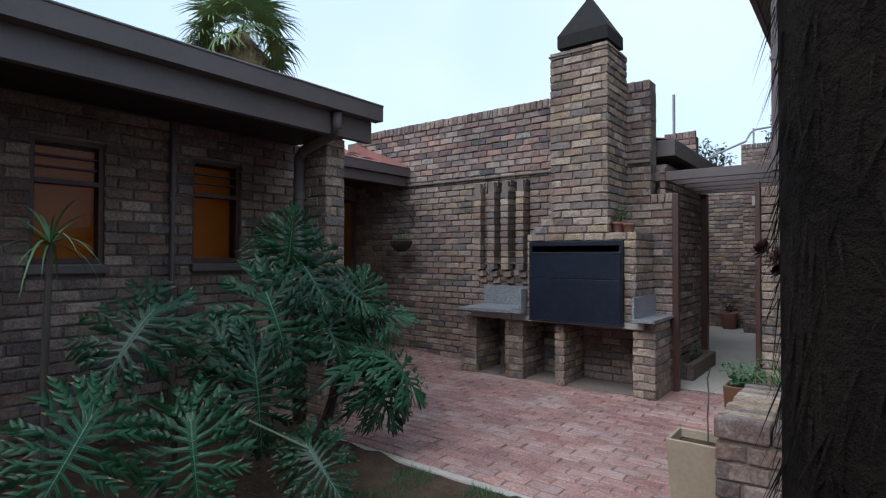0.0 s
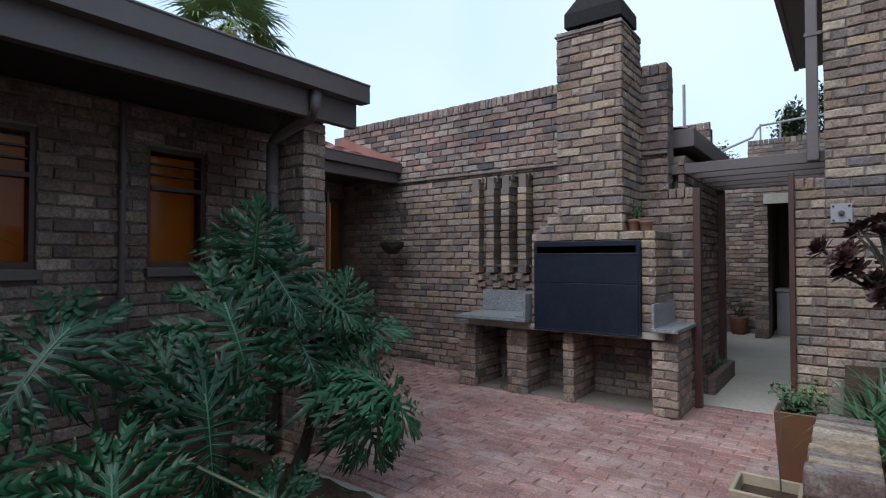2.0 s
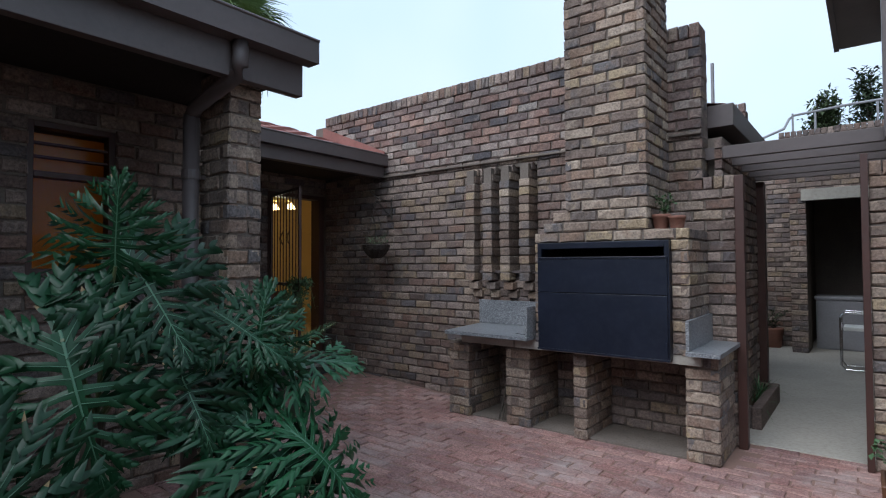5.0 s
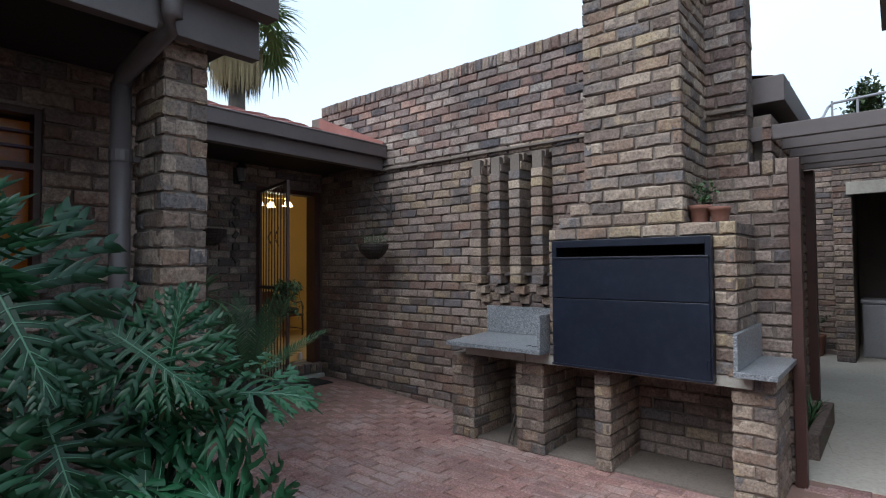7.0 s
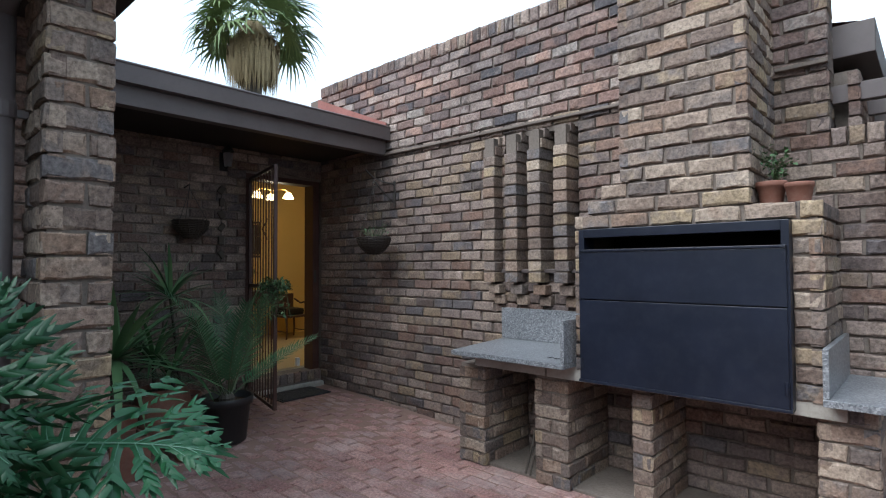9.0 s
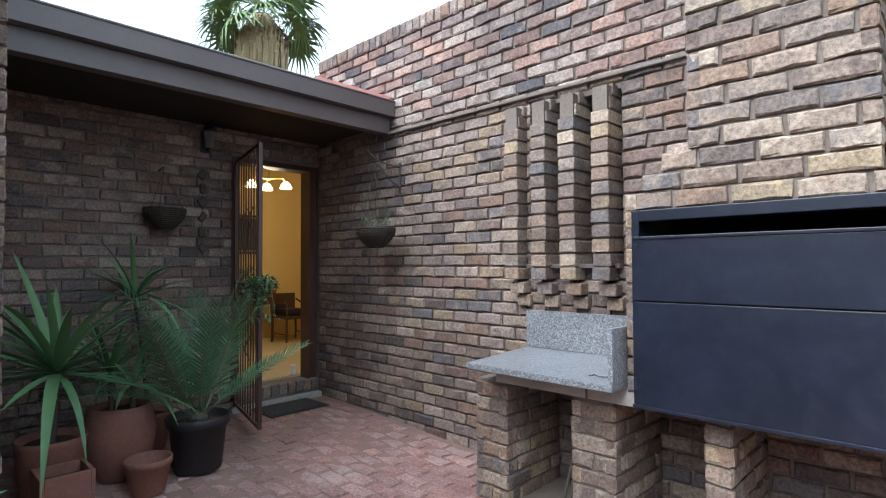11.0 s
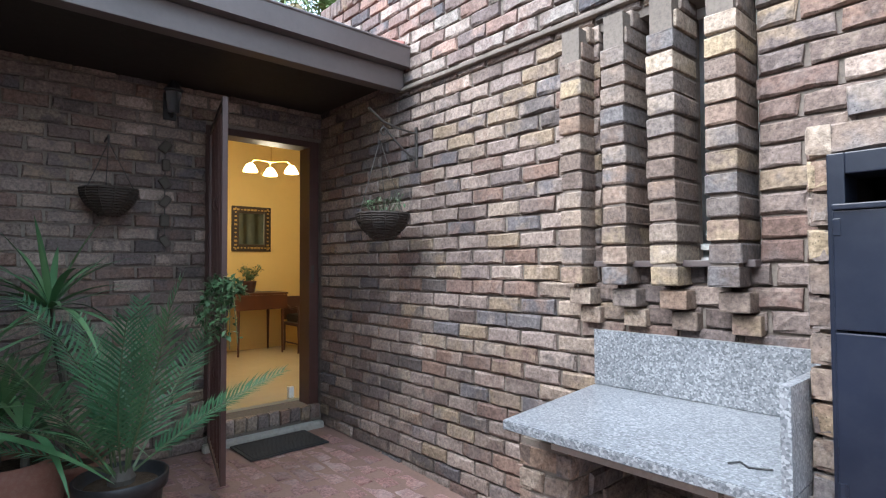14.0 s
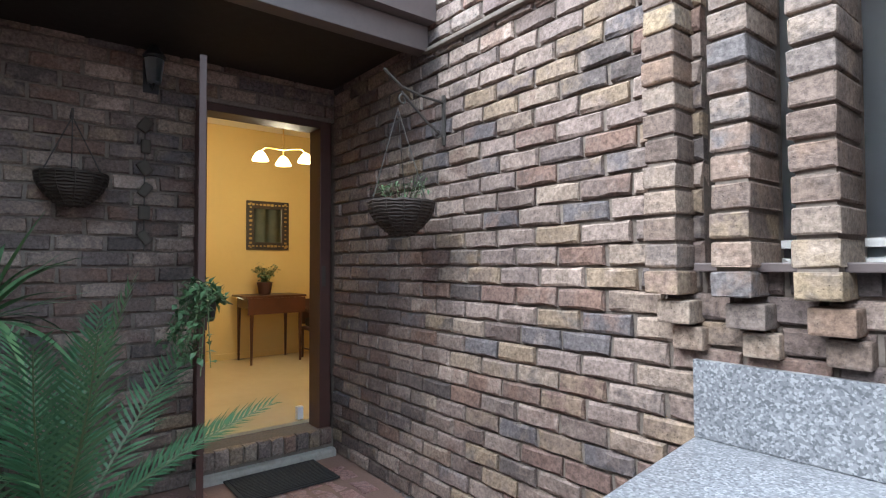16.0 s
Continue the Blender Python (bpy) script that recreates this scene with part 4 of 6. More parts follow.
tp = [bm.verts.new((ax + sx * 0.03, ay + sy * 0.03, 4.36)) for sx, sy in ((-1, -1), (1, -1), (1, 1), (-1, 1))]
for u, w in ((lo, md), (md, tp)):
    for k in range(4):
        bm.faces.new((u[k], u[(k + 1) % 4], w[(k + 1) % 4], w[k]))
bm.faces.new(tp)
bm.faces.new(lo[::-1])
part("canopy", bm, M_VOID, hood)
part("skirt", boxes((hx0 + 0.05, hx1 - 0.05, hy0 + 0.05, hy1 - 0.05, 3.70, 3.80)), M_VOID, hood)

fire = thing("fire_box", (-2.47, 5.52, 0.74), "black steel barbecue door in a steel frame", "barbecue door")
FX0, FX1, FZ0, FZ1, FY = -3.005, -1.935, 0.725, 1.612, 5.505
part("outer_frame", boxes((FX0, FX0 + 0.035, FY, 5.63, FZ0, FZ1), (FX1 - 0.035, FX1, FY, 5.63, FZ0, FZ1), (FX0 + 0.035, FX1 - 0.035, FY, 5.63, FZ1 - 0.05, FZ1), bevel=0.003), M_BLACK, fire)
part("smoke_slot", boxes((FX0 + 0.035, FX1 - 0.035, 5.90, 5.92, 1.30, FZ1 - 0.02)), M_VOID, fire)
upper = part("upper_panel", boxes((FX0 + 0.012, FX1 - 0.012, FY - 0.012, FY + 0.028, 1.205, 1.478), bevel=0.003), M_BLACK, fire)
part("panel_lip", boxes((FX0 + 0.012, FX1 - 0.012, FY - 0.018, FY + 0.035, 1.479, 1.493), bevel=0.003), M_BLACK, upper)
lower = part("lower_panel", boxes((FX0 + 0.012, FX1 - 0.012, FY - 0.012, FY + 0.028, FZ0 + 0.012, 1.199), bevel=0.003), M_BLACK, fire)
part("bottom_lip", boxes((FX0, FX1, FY - 0.016, FY + 0.05, FZ0 - 0.004, FZ0 + 0.012), bevel=0.003), M_BLACK, lower)
for x in (FX0 + 0.02, FX1 - 0.02):
    part("hinge", tubes(([(x, FY - 0.012, 0.80), (x, FY - 0.012, 0.86)], 0.010)), M_BLACK, lower)
    part("latch", boxes((x - 0.008, x + 0.008, FY - 0.014, FY, 1.42, 1.46), bevel=0.002), M_BLACK, upper)

top_l = thing("granite_worktop", (-3.5, 5.8, 0.79), "speckled grey granite worktop with an upstand", "worktop")
bm = bmesh.new()
slab = [[bm.verts.new((x, y, z)) for x, y in ((-3.94, 5.41), (-3.065, 5.41), (-3.065, 6.165), (-4.045, 6.165))] for z in (0.788, 0.82)]
bm.faces.new(slab[0][::-1])
bm.faces.new(slab[1])
for k in range(4):
    bm.faces.new((slab[0][k], slab[0][(k + 1) % 4], slab[1][(k + 1) % 4], slab[1][k]))
bmesh.ops.bevel(bm, geom=bm.edges[:], offset=0.003, segments=2, affect="EDGES")
part("worktop", bm, M_GRANITE, top_l)
part("splashback", boxes((-4.042, -3.09, 6.142, 6.166, 0.822, 1.065), bevel=0.002), M_GRANITE, top_l)
part("side_upstand", boxes((-3.088, -3.064, 5.42, 6.140, 0.822, 1.075), bevel=0.002), M_GRANITE, top_l)
top_r = thing("granite_worktop", (-1.7, 5.8, 0.79), "small speckled grey granite worktop with an upstand", "worktop")
part("worktop", boxes((-1.812, -1.59, 5.42, 6.165, 0.788, 0.82), bevel=0.003), M_GRANITE, top_r)
part("side_upstand", boxes((-1.812, -1.788, 5.43, 6.16, 0.822, 1.035), bevel=0.002), M_GRANITE, top_r)
hk = thing("wire_hook", (-3.19, 5.56, 0.823), "small bent black wire lying on the granite", "wire")
part("wire", tubes(([(-3.25, 5.54, 0.824), (-3.225, 5.56, 0.828), (-3.20, 5.545, 0.824), (-3.15, 5.57, 0.825)], 0.003), seg=5), M_PLASTIC, hk)

# projecting brick fins in front of the slot window
FINS = ((-4.155, -4.043), (-3.938, -3.826), (-3.728, -3.616), (-3.503, -3.390))
fins = thing("brick_fins", (-3.75, 6.1, 1.25), "four corbelled vertical brick fins over a slot window", "brick fins")
FD = 6.055
for k, (a, b) in enumerate(FINS):
    part("fin_core", boxes((a + 0.010, b - 0.010, FD + 0.013, W + 0.20, 1.275, 2.43)), M_MORTAR, fins)
    for c in range(15, 29):
        z = (c + 0.5) * COURSE - 0.008
        fwd = {28: 0.075, 27: 0.03}.get(c, 0.0) + rng.uniform(-0.006, 0.006)
        dx = rng.uniform(-0.004, 0.004)
        bm = boxes((a + dx, b + dx, FD + fwd, W + 0.10, z - 0.0365, z + 0.0365), bevel=0.007)
        for v in bm.verts:
            v.co += Vector((rng.uniform(-1, 1), rng.uniform(-1, 1), rng.uniform(-1, 1))) * 0.0022
        part("brick", bm, BRICK["tanned"][0], fins)
    # corbels under each fin
    for c, (dy, wd) in ((14, (0.03, 0.11)), (13, (0.075, 0.10))):
        z = (c + 0.5) * COURSE - 0.016
        xs = (a + b) / 2 + (0.022 if c == 14 else 0.045)
        bmx = boxes((xs - wd / 2, xs + wd / 2, FD + dy, W + 0.03, z - 0.037, z + 0.037), bevel=0.008)
        part("corbel", bmx, BRICK["tanned"][0], fins)
win = thing("window_3", (-3.7, 6.3, 1.27), "narrow slot window with milky glass behind the brick fins", "window", kind="structure")
part("window_frame", boxes((-4.02, -3.36, 6.30, 6.34, 1.36, 1.385), (-4.02, -3.36, 6.30, 6.34, 2.39, 2.43), (-4.02, -3.98, 6.30, 6.34, 1.385, 2.39), (-3.40, -3.36, 6.30, 6.34, 1.385, 2.39), (-4.0, -3.38, 6.295, 6.335, 1.415, 1.44)), M_WHITEP, win)
part("window_sill", boxes((-4.02, -3.36, 6.115, 6.30, 1.345, 1.372), bevel=0.004), M_FASCIA, win)
part("pane", boxes((-3.98, -3.40, 6.318, 6.324, 1.385, 2.39)), M_FROST, win)
solid("wall_store", boxes((-4.3, -3.1, 6.9, 6.95, 1.0, 2.8), (-4.3, -4.25, 6.41, 6.9, 1.0, 2.8), (-3.15, -3.1, 6.41, 6.9, 1.0, 2.8), (-4.25, -3.15, 6.41, 6.9, 2.75, 2.8), (-4.25, -3.15, 6.41, 6.9, 1.0, 1.05)), M_GALV, "dim grey room behind the slot window", "wall", "structure")


# ---- plants ----
def aim(base, tip_dir, normal, size=1.0, roll=0.0):
    """A pose for a leaf: y runs to the tip, z is its upper side."""
    y = Vector(tip_dir).normalized()
    n = Vector(normal)
    x = y.cross(n).normalized()
    z = x.cross(y)
    m = Matrix(((x.x, y.x, z.x, base[0]), (x.y, y.y, z.y, base[1]), (x.z, y.z, z.z, base[2]), (0, 0, 0, 1)))
    return m @ Euler((0, roll, 0)).to_matrix().to_4x4() @ Matrix.Diagonal((size, size, size, 1))


def philo_leaf_mesh(seed, dry=0.0):
    """A big leaf cut to near the midrib: long lobes that fork into pointed fingers. Unit length."""
    rd = random.Random(seed)
    v, f, mi = [], [], []

    def lift(x, y):
        r = math.hypot(x, y - 0.25)
        return 0.10 * abs(x) - 0.26 * r * r + 0.015 * math.sin(9 * x + 5 * y + seed)

    def strip(base, way, length, widths, side_bend, droop, twist, tip_mat):
        """A ribbon with a raised centre; widths from foot to tip."""
        way = way.normalized()
        out = Vector((-way.y, way.x, 0))
        k0, n = len(v), len(widths)
        for k, w in enumerate(widths):
            q = k / (n - 1)
            c = base + way * length * q + out * side_bend * q * q * length
            z0 = lift(c.x, c.y) - droop * length * q * q
            for e in (-1, 0, 1):
                b = c + out * w * e
                v.append((b.x, b.y, z0 + w * (-0.35 * abs(e) + twist * e * (0.3 + q)) + rd.uniform(-0.002, 0.002)))
        for k in range(n - 1):
            for e in (0, 1):
                i0 = k0 + 3 * k + e
                f.append((i0, i0 + 3, i0 + 4, i0 + 1))
                mi.append(tip_mat if k >= n - 2 else 0)

    ribs = []
    n = 12
    for side in (-1, 1):
        for i in range(n):
            a = i / (n - 1)
            y0 = 0.02 + 0.80 * a ** 1.15
            ang = radians(168 - 152 * a ** 0.80 + rd.uniform(-5, 5))
            ln = (0.50 + 0.16 * math.sin(math.pi * min(1, a * 1.1 + 0.1)) - 0.30 * a ** 2.2) * rd.uniform(0.88, 1.12)
            d = Vector((math.sin(ang) * side, math.cos(ang), 0))
            base = Vector((0, y0, 0))
            bend, droop = side * rd.uniform(-0.08, 0.18), rd.uniform(0.05, 0.60)
            tw = rd.uniform(-0.8, 0.8)
            k = (0.86 - 0.38 * a) * rd.uniform(0.85, 1.1)
            strip(base, d, ln, [w * k for w in (0.048, 0.036, 0.034, 0.044, 0.046, 0.036, 0.024, 0.003)], bend, droop, tw, 2 if rd.random() < dry else 0)
            out = Vector((-d.y, d.x, 0))
            for q, reach in ((0.30, 0.20), (0.43, 0.26), (0.56, 0.27), (0.69, 0.23), (0.81, 0.17)):
                for e in (-1, 1):
                    if rd.random() < 0.14:
                        continue
                    qq = q + rd.uniform(-0.04, 0.04) + (0.05 if e > 0 else 0)
                    foot = base + d * ln * qq + out * bend * qq * qq * ln
                    turn = radians(rd.uniform(30, 48)) * e
                    w_ = d * math.cos(turn) + out * math.sin(turn)
                    L = ln * reach * rd.uniform(0.8, 1.25)
                    strip(foot, w_, L, [w * k for w in (0.027, 0.026, 0.018, 0.001)], -e * rd.uniform(0.05, 0.3), droop + rd.uniform(-0.3, 0.3), tw + rd.uniform(-0.5, 0.5), 2 if rd.random() < dry else 0)
            ribs.append((base, d, ln * 0.72, bend, droop))
    # web along the midrib
    k0 = len(v)
    for k in range(9):
        y = -0.02 + 0.98 * k / 8
        w = 0.050 * (1 - 0.8 * k / 8)
        for q in (-1, 0, 1):
            v.append((q * w, y, lift(q * w, y) - 0.003))
    for k in range(8):
        for q in (0, 1):
            i0 = k0 + 3 * k + q
            f.append((i0, i0 + 1, i0 + 4, i0 + 3))
            mi.append(0)

    def rib(pts, r0):
        k0 = len(v)
        for j, p in enumerate(pts):
            r = r0 * (1 - 0.8 * j / (len(pts) - 1))
            t = pts[min(j + 1, len(pts) - 1)] - pts[max(0, j - 1)]
            o = Vector((-t.y, t.x, 0)).normalized()
            v.extend([tuple(p + o * r), (p.x, p.y, p.z + r * 0.9), tuple(p - o * r)])
        for j in range(len(pts) - 1):
            for q in (0, 1):
                i0 = k0 + 3 * j + q
                f.append((i0, i0 + 3, i0 + 4, i0 + 1))
                mi.append(1)

    rib([Vector((0, y, lift(0, y) + 0.003)) for y in (-0.03 + 0.98 * k / 8 for k in range(9))], 0.0095)
    for base, d, L, bend, droop in ribs:
        out = Vector((-d.y, d.x, 0))
        pts = []
        for q in (0.0, 0.2, 0.4, 0.6, 0.8):
            c = base + d * L * q + out * bend * (q * 0.72) ** 2 * L / 0.72
            pts.append(Vector((c.x, c.y, lift(c.x, c.y) - droop * L / 0.72 * (q * 0.72) ** 2 + 0.003)))
        rib(pts, 0.003)
    me = bpy.data.meshes.new("leaf")
    me.from_pydata(v, [], f)
    for m_ in (M_PHILO, M_MIDRIB, M_DRY):
        me.materials.append(m_)
    me.polygons.foreach_set("material_index", mi)
    me.polygons.foreach_set("use_smooth", [True] * len(f))
    return me


PHILO = [philo_leaf_mesh(s, 0.03) for s in range(5)] + [philo_leaf_mesh(20 + s, 0.22) for s in range(3)]


def leaf_on(plant, mesh, m, name="leaf"):
    ob = new(name, mesh)
    ob.parent = plant
    ob.matrix_basis = plant.matrix_world.inverted() @ m
    return ob


philo = thing("philodendron", (-3.35, 2.05, 0.05), "large split-leaf philodendron with drooping dark green leaves", "plant")
CROWNS = ((-3.25, 2.25, 0.85), (-3.15, 1.55, 0.55), (-3.15, 2.75, 0.45))
for cx, cy, cz in CROWNS:
    bm = bmesh.new()
    tube(bm, [(cx - 0.12, cy - 0.1, 0.0), (cx - 0.10, cy, cz * 0.4), (cx, cy, cz)], 0.055, 0.04, 10)
    part("trunk", bm, M_TWIG, philo)
# blade foot, way to the tip, upper side, length, leaf kind, crown
LEAVES = [
    ((-2.70, 2.80, 0.74), (0.55, 0.50, -0.70), (0.7, -0.2, 0.75), 0.44, 1, 2),
    ((-3.08, 2.88, 0.98), (0.62, 0.48, 0.05), (0.30, -0.50, 0.85), 0.44, 3, 2),
    ((-3.02, 2.06, 1.20), (0.35, 0.12, -0.9), (0.86, -0.45, 0.40), 0.54, 0, 0),
    ((-3.12, 2.30, 1.50), (0.50, 0.15, -0.55), (0.6, -0.35, 0.9), 0.50, 1, 0),
    ((-3.04, 2.24, 1.42), (0.28, -0.12, 0.80), (0.80, -0.5, 0.35), 0.34, 2, 0),
    ((-2.80, 2.62, 0.82), (0.55, 0.50, -0.80), (0.75, -0.2, 0.65), 0.58, 3, 2),
    ((-2.90, 2.74, 0.98), (0.12, 0.05, 0.80), (0.80, -0.5, 0.30), 0.36, 4, 2),
    ((-2.95, 1.32, 1.15), (0.15, -0.55, -0.6), (0.75, -0.35, 0.65), 0.43, 1, 1),
    ((-2.80, 1.83, 0.80), (0.25, -0.02, -0.95), (0.9, -0.4, 0.35), 0.46, 2, 1),
    ((-2.62, 1.36, 0.62), (0.35, -0.1, -0.8), (0.8, -0.45, 0.5), 0.42, 5, 1),
    ((-2.46, 1.94, 0.38), (0.6, -0.05, -0.35), (0.45, -0.5, 0.9), 0.36, 6, 1),
    ((-2.64, 0.93, 0.74), (0.3, -0.5, -0.6), (0.8, -0.2, 0.6), 0.42, 7, 1),
    ((-2.80, 2.72, 0.60), (0.6, 0.15, -0.7), (0.7, -0.3, 0.65), 0.42, 1, 2),
    ((-3.02, 1.75, 0.95), (0.35, -0.1, -0.7), (0.8, -0.4, 0.5), 0.36, 4, 1),
    ((-2.98, 2.42, 1.10), (0.55, 0.1, -0.75), (0.7, -0.4, 0.6), 0.40, 4, 0),
    ((-3.00, 2.60, 1.25), (0.5, 0.35, -0.35), (0.5, -0.3, 1.0), 0.36, 2, 0),
]
rd = random.Random(31)
for foot, way, up, size, kind, c in LEAVES:
    leaf_on(philo, PHILO[kind], aim(foot, way, up, size * 1.12, rd.uniform(-0.2, 0.2)))
    cx, cy, cz = CROWNS[c]
    mid = ((cx + foot[0]) / 2, (cy + foot[1]) / 2, (cz + foot[2]) / 2 + 0.06)
    bm = bmesh.new()
    w = Vector(way).normalized() * 0.02
    tube(bm, [(cx, cy, cz - 0.05), mid, (foot[0] + w.x, foot[1] + w.y, foot[2] + w.z)], 0.011, 0.007, 6)
    part("petiole", bm, M_STEM, philo)


def blade_mesh(name, length, width, bend, material, seg=7, fold=0.25):
    """One strap or sword leaf: y to the tip, bending down."""
    v, f = [], []
    for k in range(seg + 1):
        s = k / seg
        w = width * (min(1, 0.45 + 2.2 * s)) * (1 - s ** 3)
        y, z = length * (s - 0.15 * bend * s ** 3), -bend * length * 0.6 * s ** 2.3
        for q in (-1, 0, 1):
            v.append((q * w / 2, y, z + (fold * w * 0.5 if q else 0)))
    for k in range(seg):
        for q in (0, 1):
            i0 = 3 * k + q
            f.append((i0, i0 + 1, i0 + 4, i0 + 3))
    me = bpy.data.meshes.new(name)
    me.from_pydata(v, [], f)
    me.materials.append(material)
    me.polygons.foreach_set("use_smooth", [True] * len(f))
    return me


def frond_mesh(seed, length=0.85, pairs=30, material=None, leaflet=0.15, arch=0.55):
    """A feather frond: an arching stalk with narrow leaflets on both sides."""
    rd = random.Random(seed)
    v, f, mi = [], [], []

    def at(s):
        return Vector((0.02 * math.sin(seed + 3 * s), length * (s - 0.12 * arch * s ** 3), -arch * length * s ** 2.4))

    k0 = 0
    for k in range(13):
        s = k / 12
        p, r = at(s), 0.006 * (1 - 0.7 * s)
        for a in (0, 2.09, 4.19):
            v.append((p.x + r * math.cos(a), p.y, p.z + r * math.sin(a)))
    for k in range(12):
        for q in range(3):
            f.append((3 * k + q, 3 * k + (q + 1) % 3, 3 * k + 3 + (q + 1) % 3, 3 * k + 3 + q))
            mi.append(1)
    for i in range(pairs):
        s = 0.16 + 0.84 * (i + 0.5) / pairs
        p = at(s)
        t = (at(min(1, s + 0.02)) - at(s - 0.02)).normalized()
        ln = leaflet * (0.35 + 0.9 * math.sin(math.pi * (0.12 + 0.80 * s))) * rd.uniform(0.9, 1.1)
        for side in (-1, 1):
            ang = radians(62 - 28 * s + rd.uniform(-5, 5))
            d = (t * math.cos(ang) + Vector((side, 0, 0)) * math.sin(ang) + Vector((0, 0, 1)) * 0.22).normalized()
            w = 0.0078
            n = t * w
            k1 = len(v)
            for sc, ww, dz in ((0.0, 0.6, 0.0), (0.45, 1.0, 0.0), (1.0, 0.08, -0.12)):
                c = p + d * ln * sc + Vector((0, 0, dz * ln))
                v.append(tuple(c + n * ww))
                v.append(tuple(c - n * ww))
            f += [(k1, k1 + 1, k1 + 3, k1 + 2), (k1 + 2, k1 + 3, k1 + 5, k1 + 4)]
            mi += [0, 0]
    me = bpy.data.meshes.new("frond")
    me.from_pydata(v, [], f)
    me.materials.append(material)
    me.materials.append(M_STEM)
    me.polygons.foreach_set("material_index", mi)
    return me


def pot(parent_name, centre, profile, inner, material, label, category="pot", soil_z=None, squash=1.0):
    t = thing(parent_name, centre, label, category)
    part("body", lathe(profile, centre, 32, squash=squash), material, t, smooth=True)
    if soil_z is not None:
        part("soil", lathe([(inner, soil_z - 0.01), (inner * 0.9, soil_z), (0.01, soil_z + 0.008)], centre, 24), M_SOIL, t)
    return t


def hollow(r_out, profile_out, wall, depth):
    """Closes a pot's outline over its rim and down inside."""
    top_r, top_h = profile_out[-1]
    return profile_out + [(top_r - wall * 0.3, top_h + 0.004), (top_r - wall, top_h), (top_r - wall - 0.004, top_h - depth * 0.5), (r_out * 0.55, top_h - depth)]


z5 = floor_z(-5.58, 0)
cy_pot = pot("plant_pot", (-5.50, 4.56, z5), hollow(0.19, [(0.135, 0), (0.145, 0.01), (0.172, 0.28), (0.190, 0.285), (0.196, 0.34)], 0.014, 0.06), 0.165, M_PLASTIC, "black plastic nursery pot on the paving", soil_z=0.30)
cycad = thing("cycad", (-5.50, 4.56, z5 + 0.30), "potted cycad with stiff feathery dark green fronds", "plant")
FRONDS = [frond_mesh(s, 0.84, 27, M_FERN, 0.115, 0.10 + 0.12 * (s % 3)) for s in range(5)]
bm = lathe([(0.05, -0.02), (0.06, 0.03), (0.04, 0.07), (0.005, 0.08)], (-5.50, 4.56, z5 + 0.30), 12)
part("crown_base", bm, M_TWIG, cycad)
for i in range(14):
    a = i * 2.4 + 0.4
    tilt = 0.16 + 0.22 * (i % 4)
    way = (math.cos(a) * tilt, math.sin(a) * tilt, 1.0 - 0.14 * (i % 4))
    leaf_on(cycad, FRONDS[i % 5], aim((-5.50 + 0.03 * math.cos(a), 4.56 + 0.03 * math.sin(a), z5 + 0.34), way, (-way[0], -way[1], 1.2), rd.uniform(0.85, 1.15), rd.uniform(-0.3, 0.3)), "frond")

red = pot("plant_pot", (-5.72, 4.17, z5), hollow(0.2, [(0.12, 0), (0.13, 0.01), (0.185, 0.15), (0.205, 0.28), (0.185, 0.40), (0.165, 0.44)], 0.016, 0.05), 0.145, M_TERRA, "round glazed red-brown clay pot on the paving", soil_z=0.41)
SWORDS = [blade_mesh("blade", 0.50, 0.036, b, M_SWORD) for b in (0.15, 0.35, 0.6, 0.95)]


def sword_head(plant, centre, n, size, seed, droop=0.3):
    rd = random.Random(seed)
    for i in range(n):
        a = i * 2.4 + seed
        e = rd.uniform(-0.25, 1.25)
        way = (math.cos(a) * math.cos(e), math.sin(a) * math.cos(e), math.sin(e) + 0.1)
        leaf_on(plant, SWORDS[rd.randrange(4)], aim(centre, way, (-way[0] * 0.4, -way[1] * 0.4, 1.0), size * rd.uniform(0.75, 1.15)), "blade")


yuc = thing("yucca", (-5.72, 4.17, z5 + 0.41), "potted yucca with sword-shaped green leaves on bare canes", "plant")
for (x, y, z, n, s) in ((-5.78, 4.13, 0.62, 26, 1.0), (-5.66, 4.22, 0.56, 24, 0.95)):
    bm = bmesh.new()
    tube(bm, [(x + 0.03, y, z5 + 0.40), (x + 0.01, y, z5 + 0.55), (x, y, z5 + z)], 0.018, 0.014, 8)
    part("cane", bm, M_TWIG, yuc)
    sword_head(yuc, (x, y, z5 + z), n, s, int(n + 10 * s))
back_pot = pot("plant_pot", (-6.05, 4.44, z5), hollow(0.15, [(0.10, 0), (0.105, 0.01), (0.15, 0.26), (0.155, 0.29)], 0.014, 0.05), 0.13, M_TERRA, "terracotta pot half hidden behind other plants", soil_z=0.26)
drac = thing("dragon_tree", (-6.05, 4.44, z5 + 0.26), "tall thin dragon tree with a tuft of narrow leaves", "plant")
bm = bmesh.new()
tube(bm, [(-6.05, 4.44, z5 + 0.25), (-6.06, 4.40, z5 + 0.7), (-6.03, 4.34, z5 + 1.08)], 0.016, 0.012, 8)
part("cane", bm, M_TWIG, drac)
sword_head(drac, (-6.03, 4.34, z5 + 1.08), 40, 0.95, 5)
far_pot = pot("plant_pot", (-5.62, 3.80, z5), hollow(0.17, [(0.12, 0), (0.13, 0.01), (0.17, 0.32), (0.175, 0.35)], 0.014, 0.05), 0.145, M_TERRA, "terracotta pot with a broad sword-leaved plant", soil_z=0.32)
yuc2 = thing("yucca", (-5.62, 3.80, z5 + 0.32), "bushy yucca with long arching sword leaves", "plant")
bm = bmesh.new()
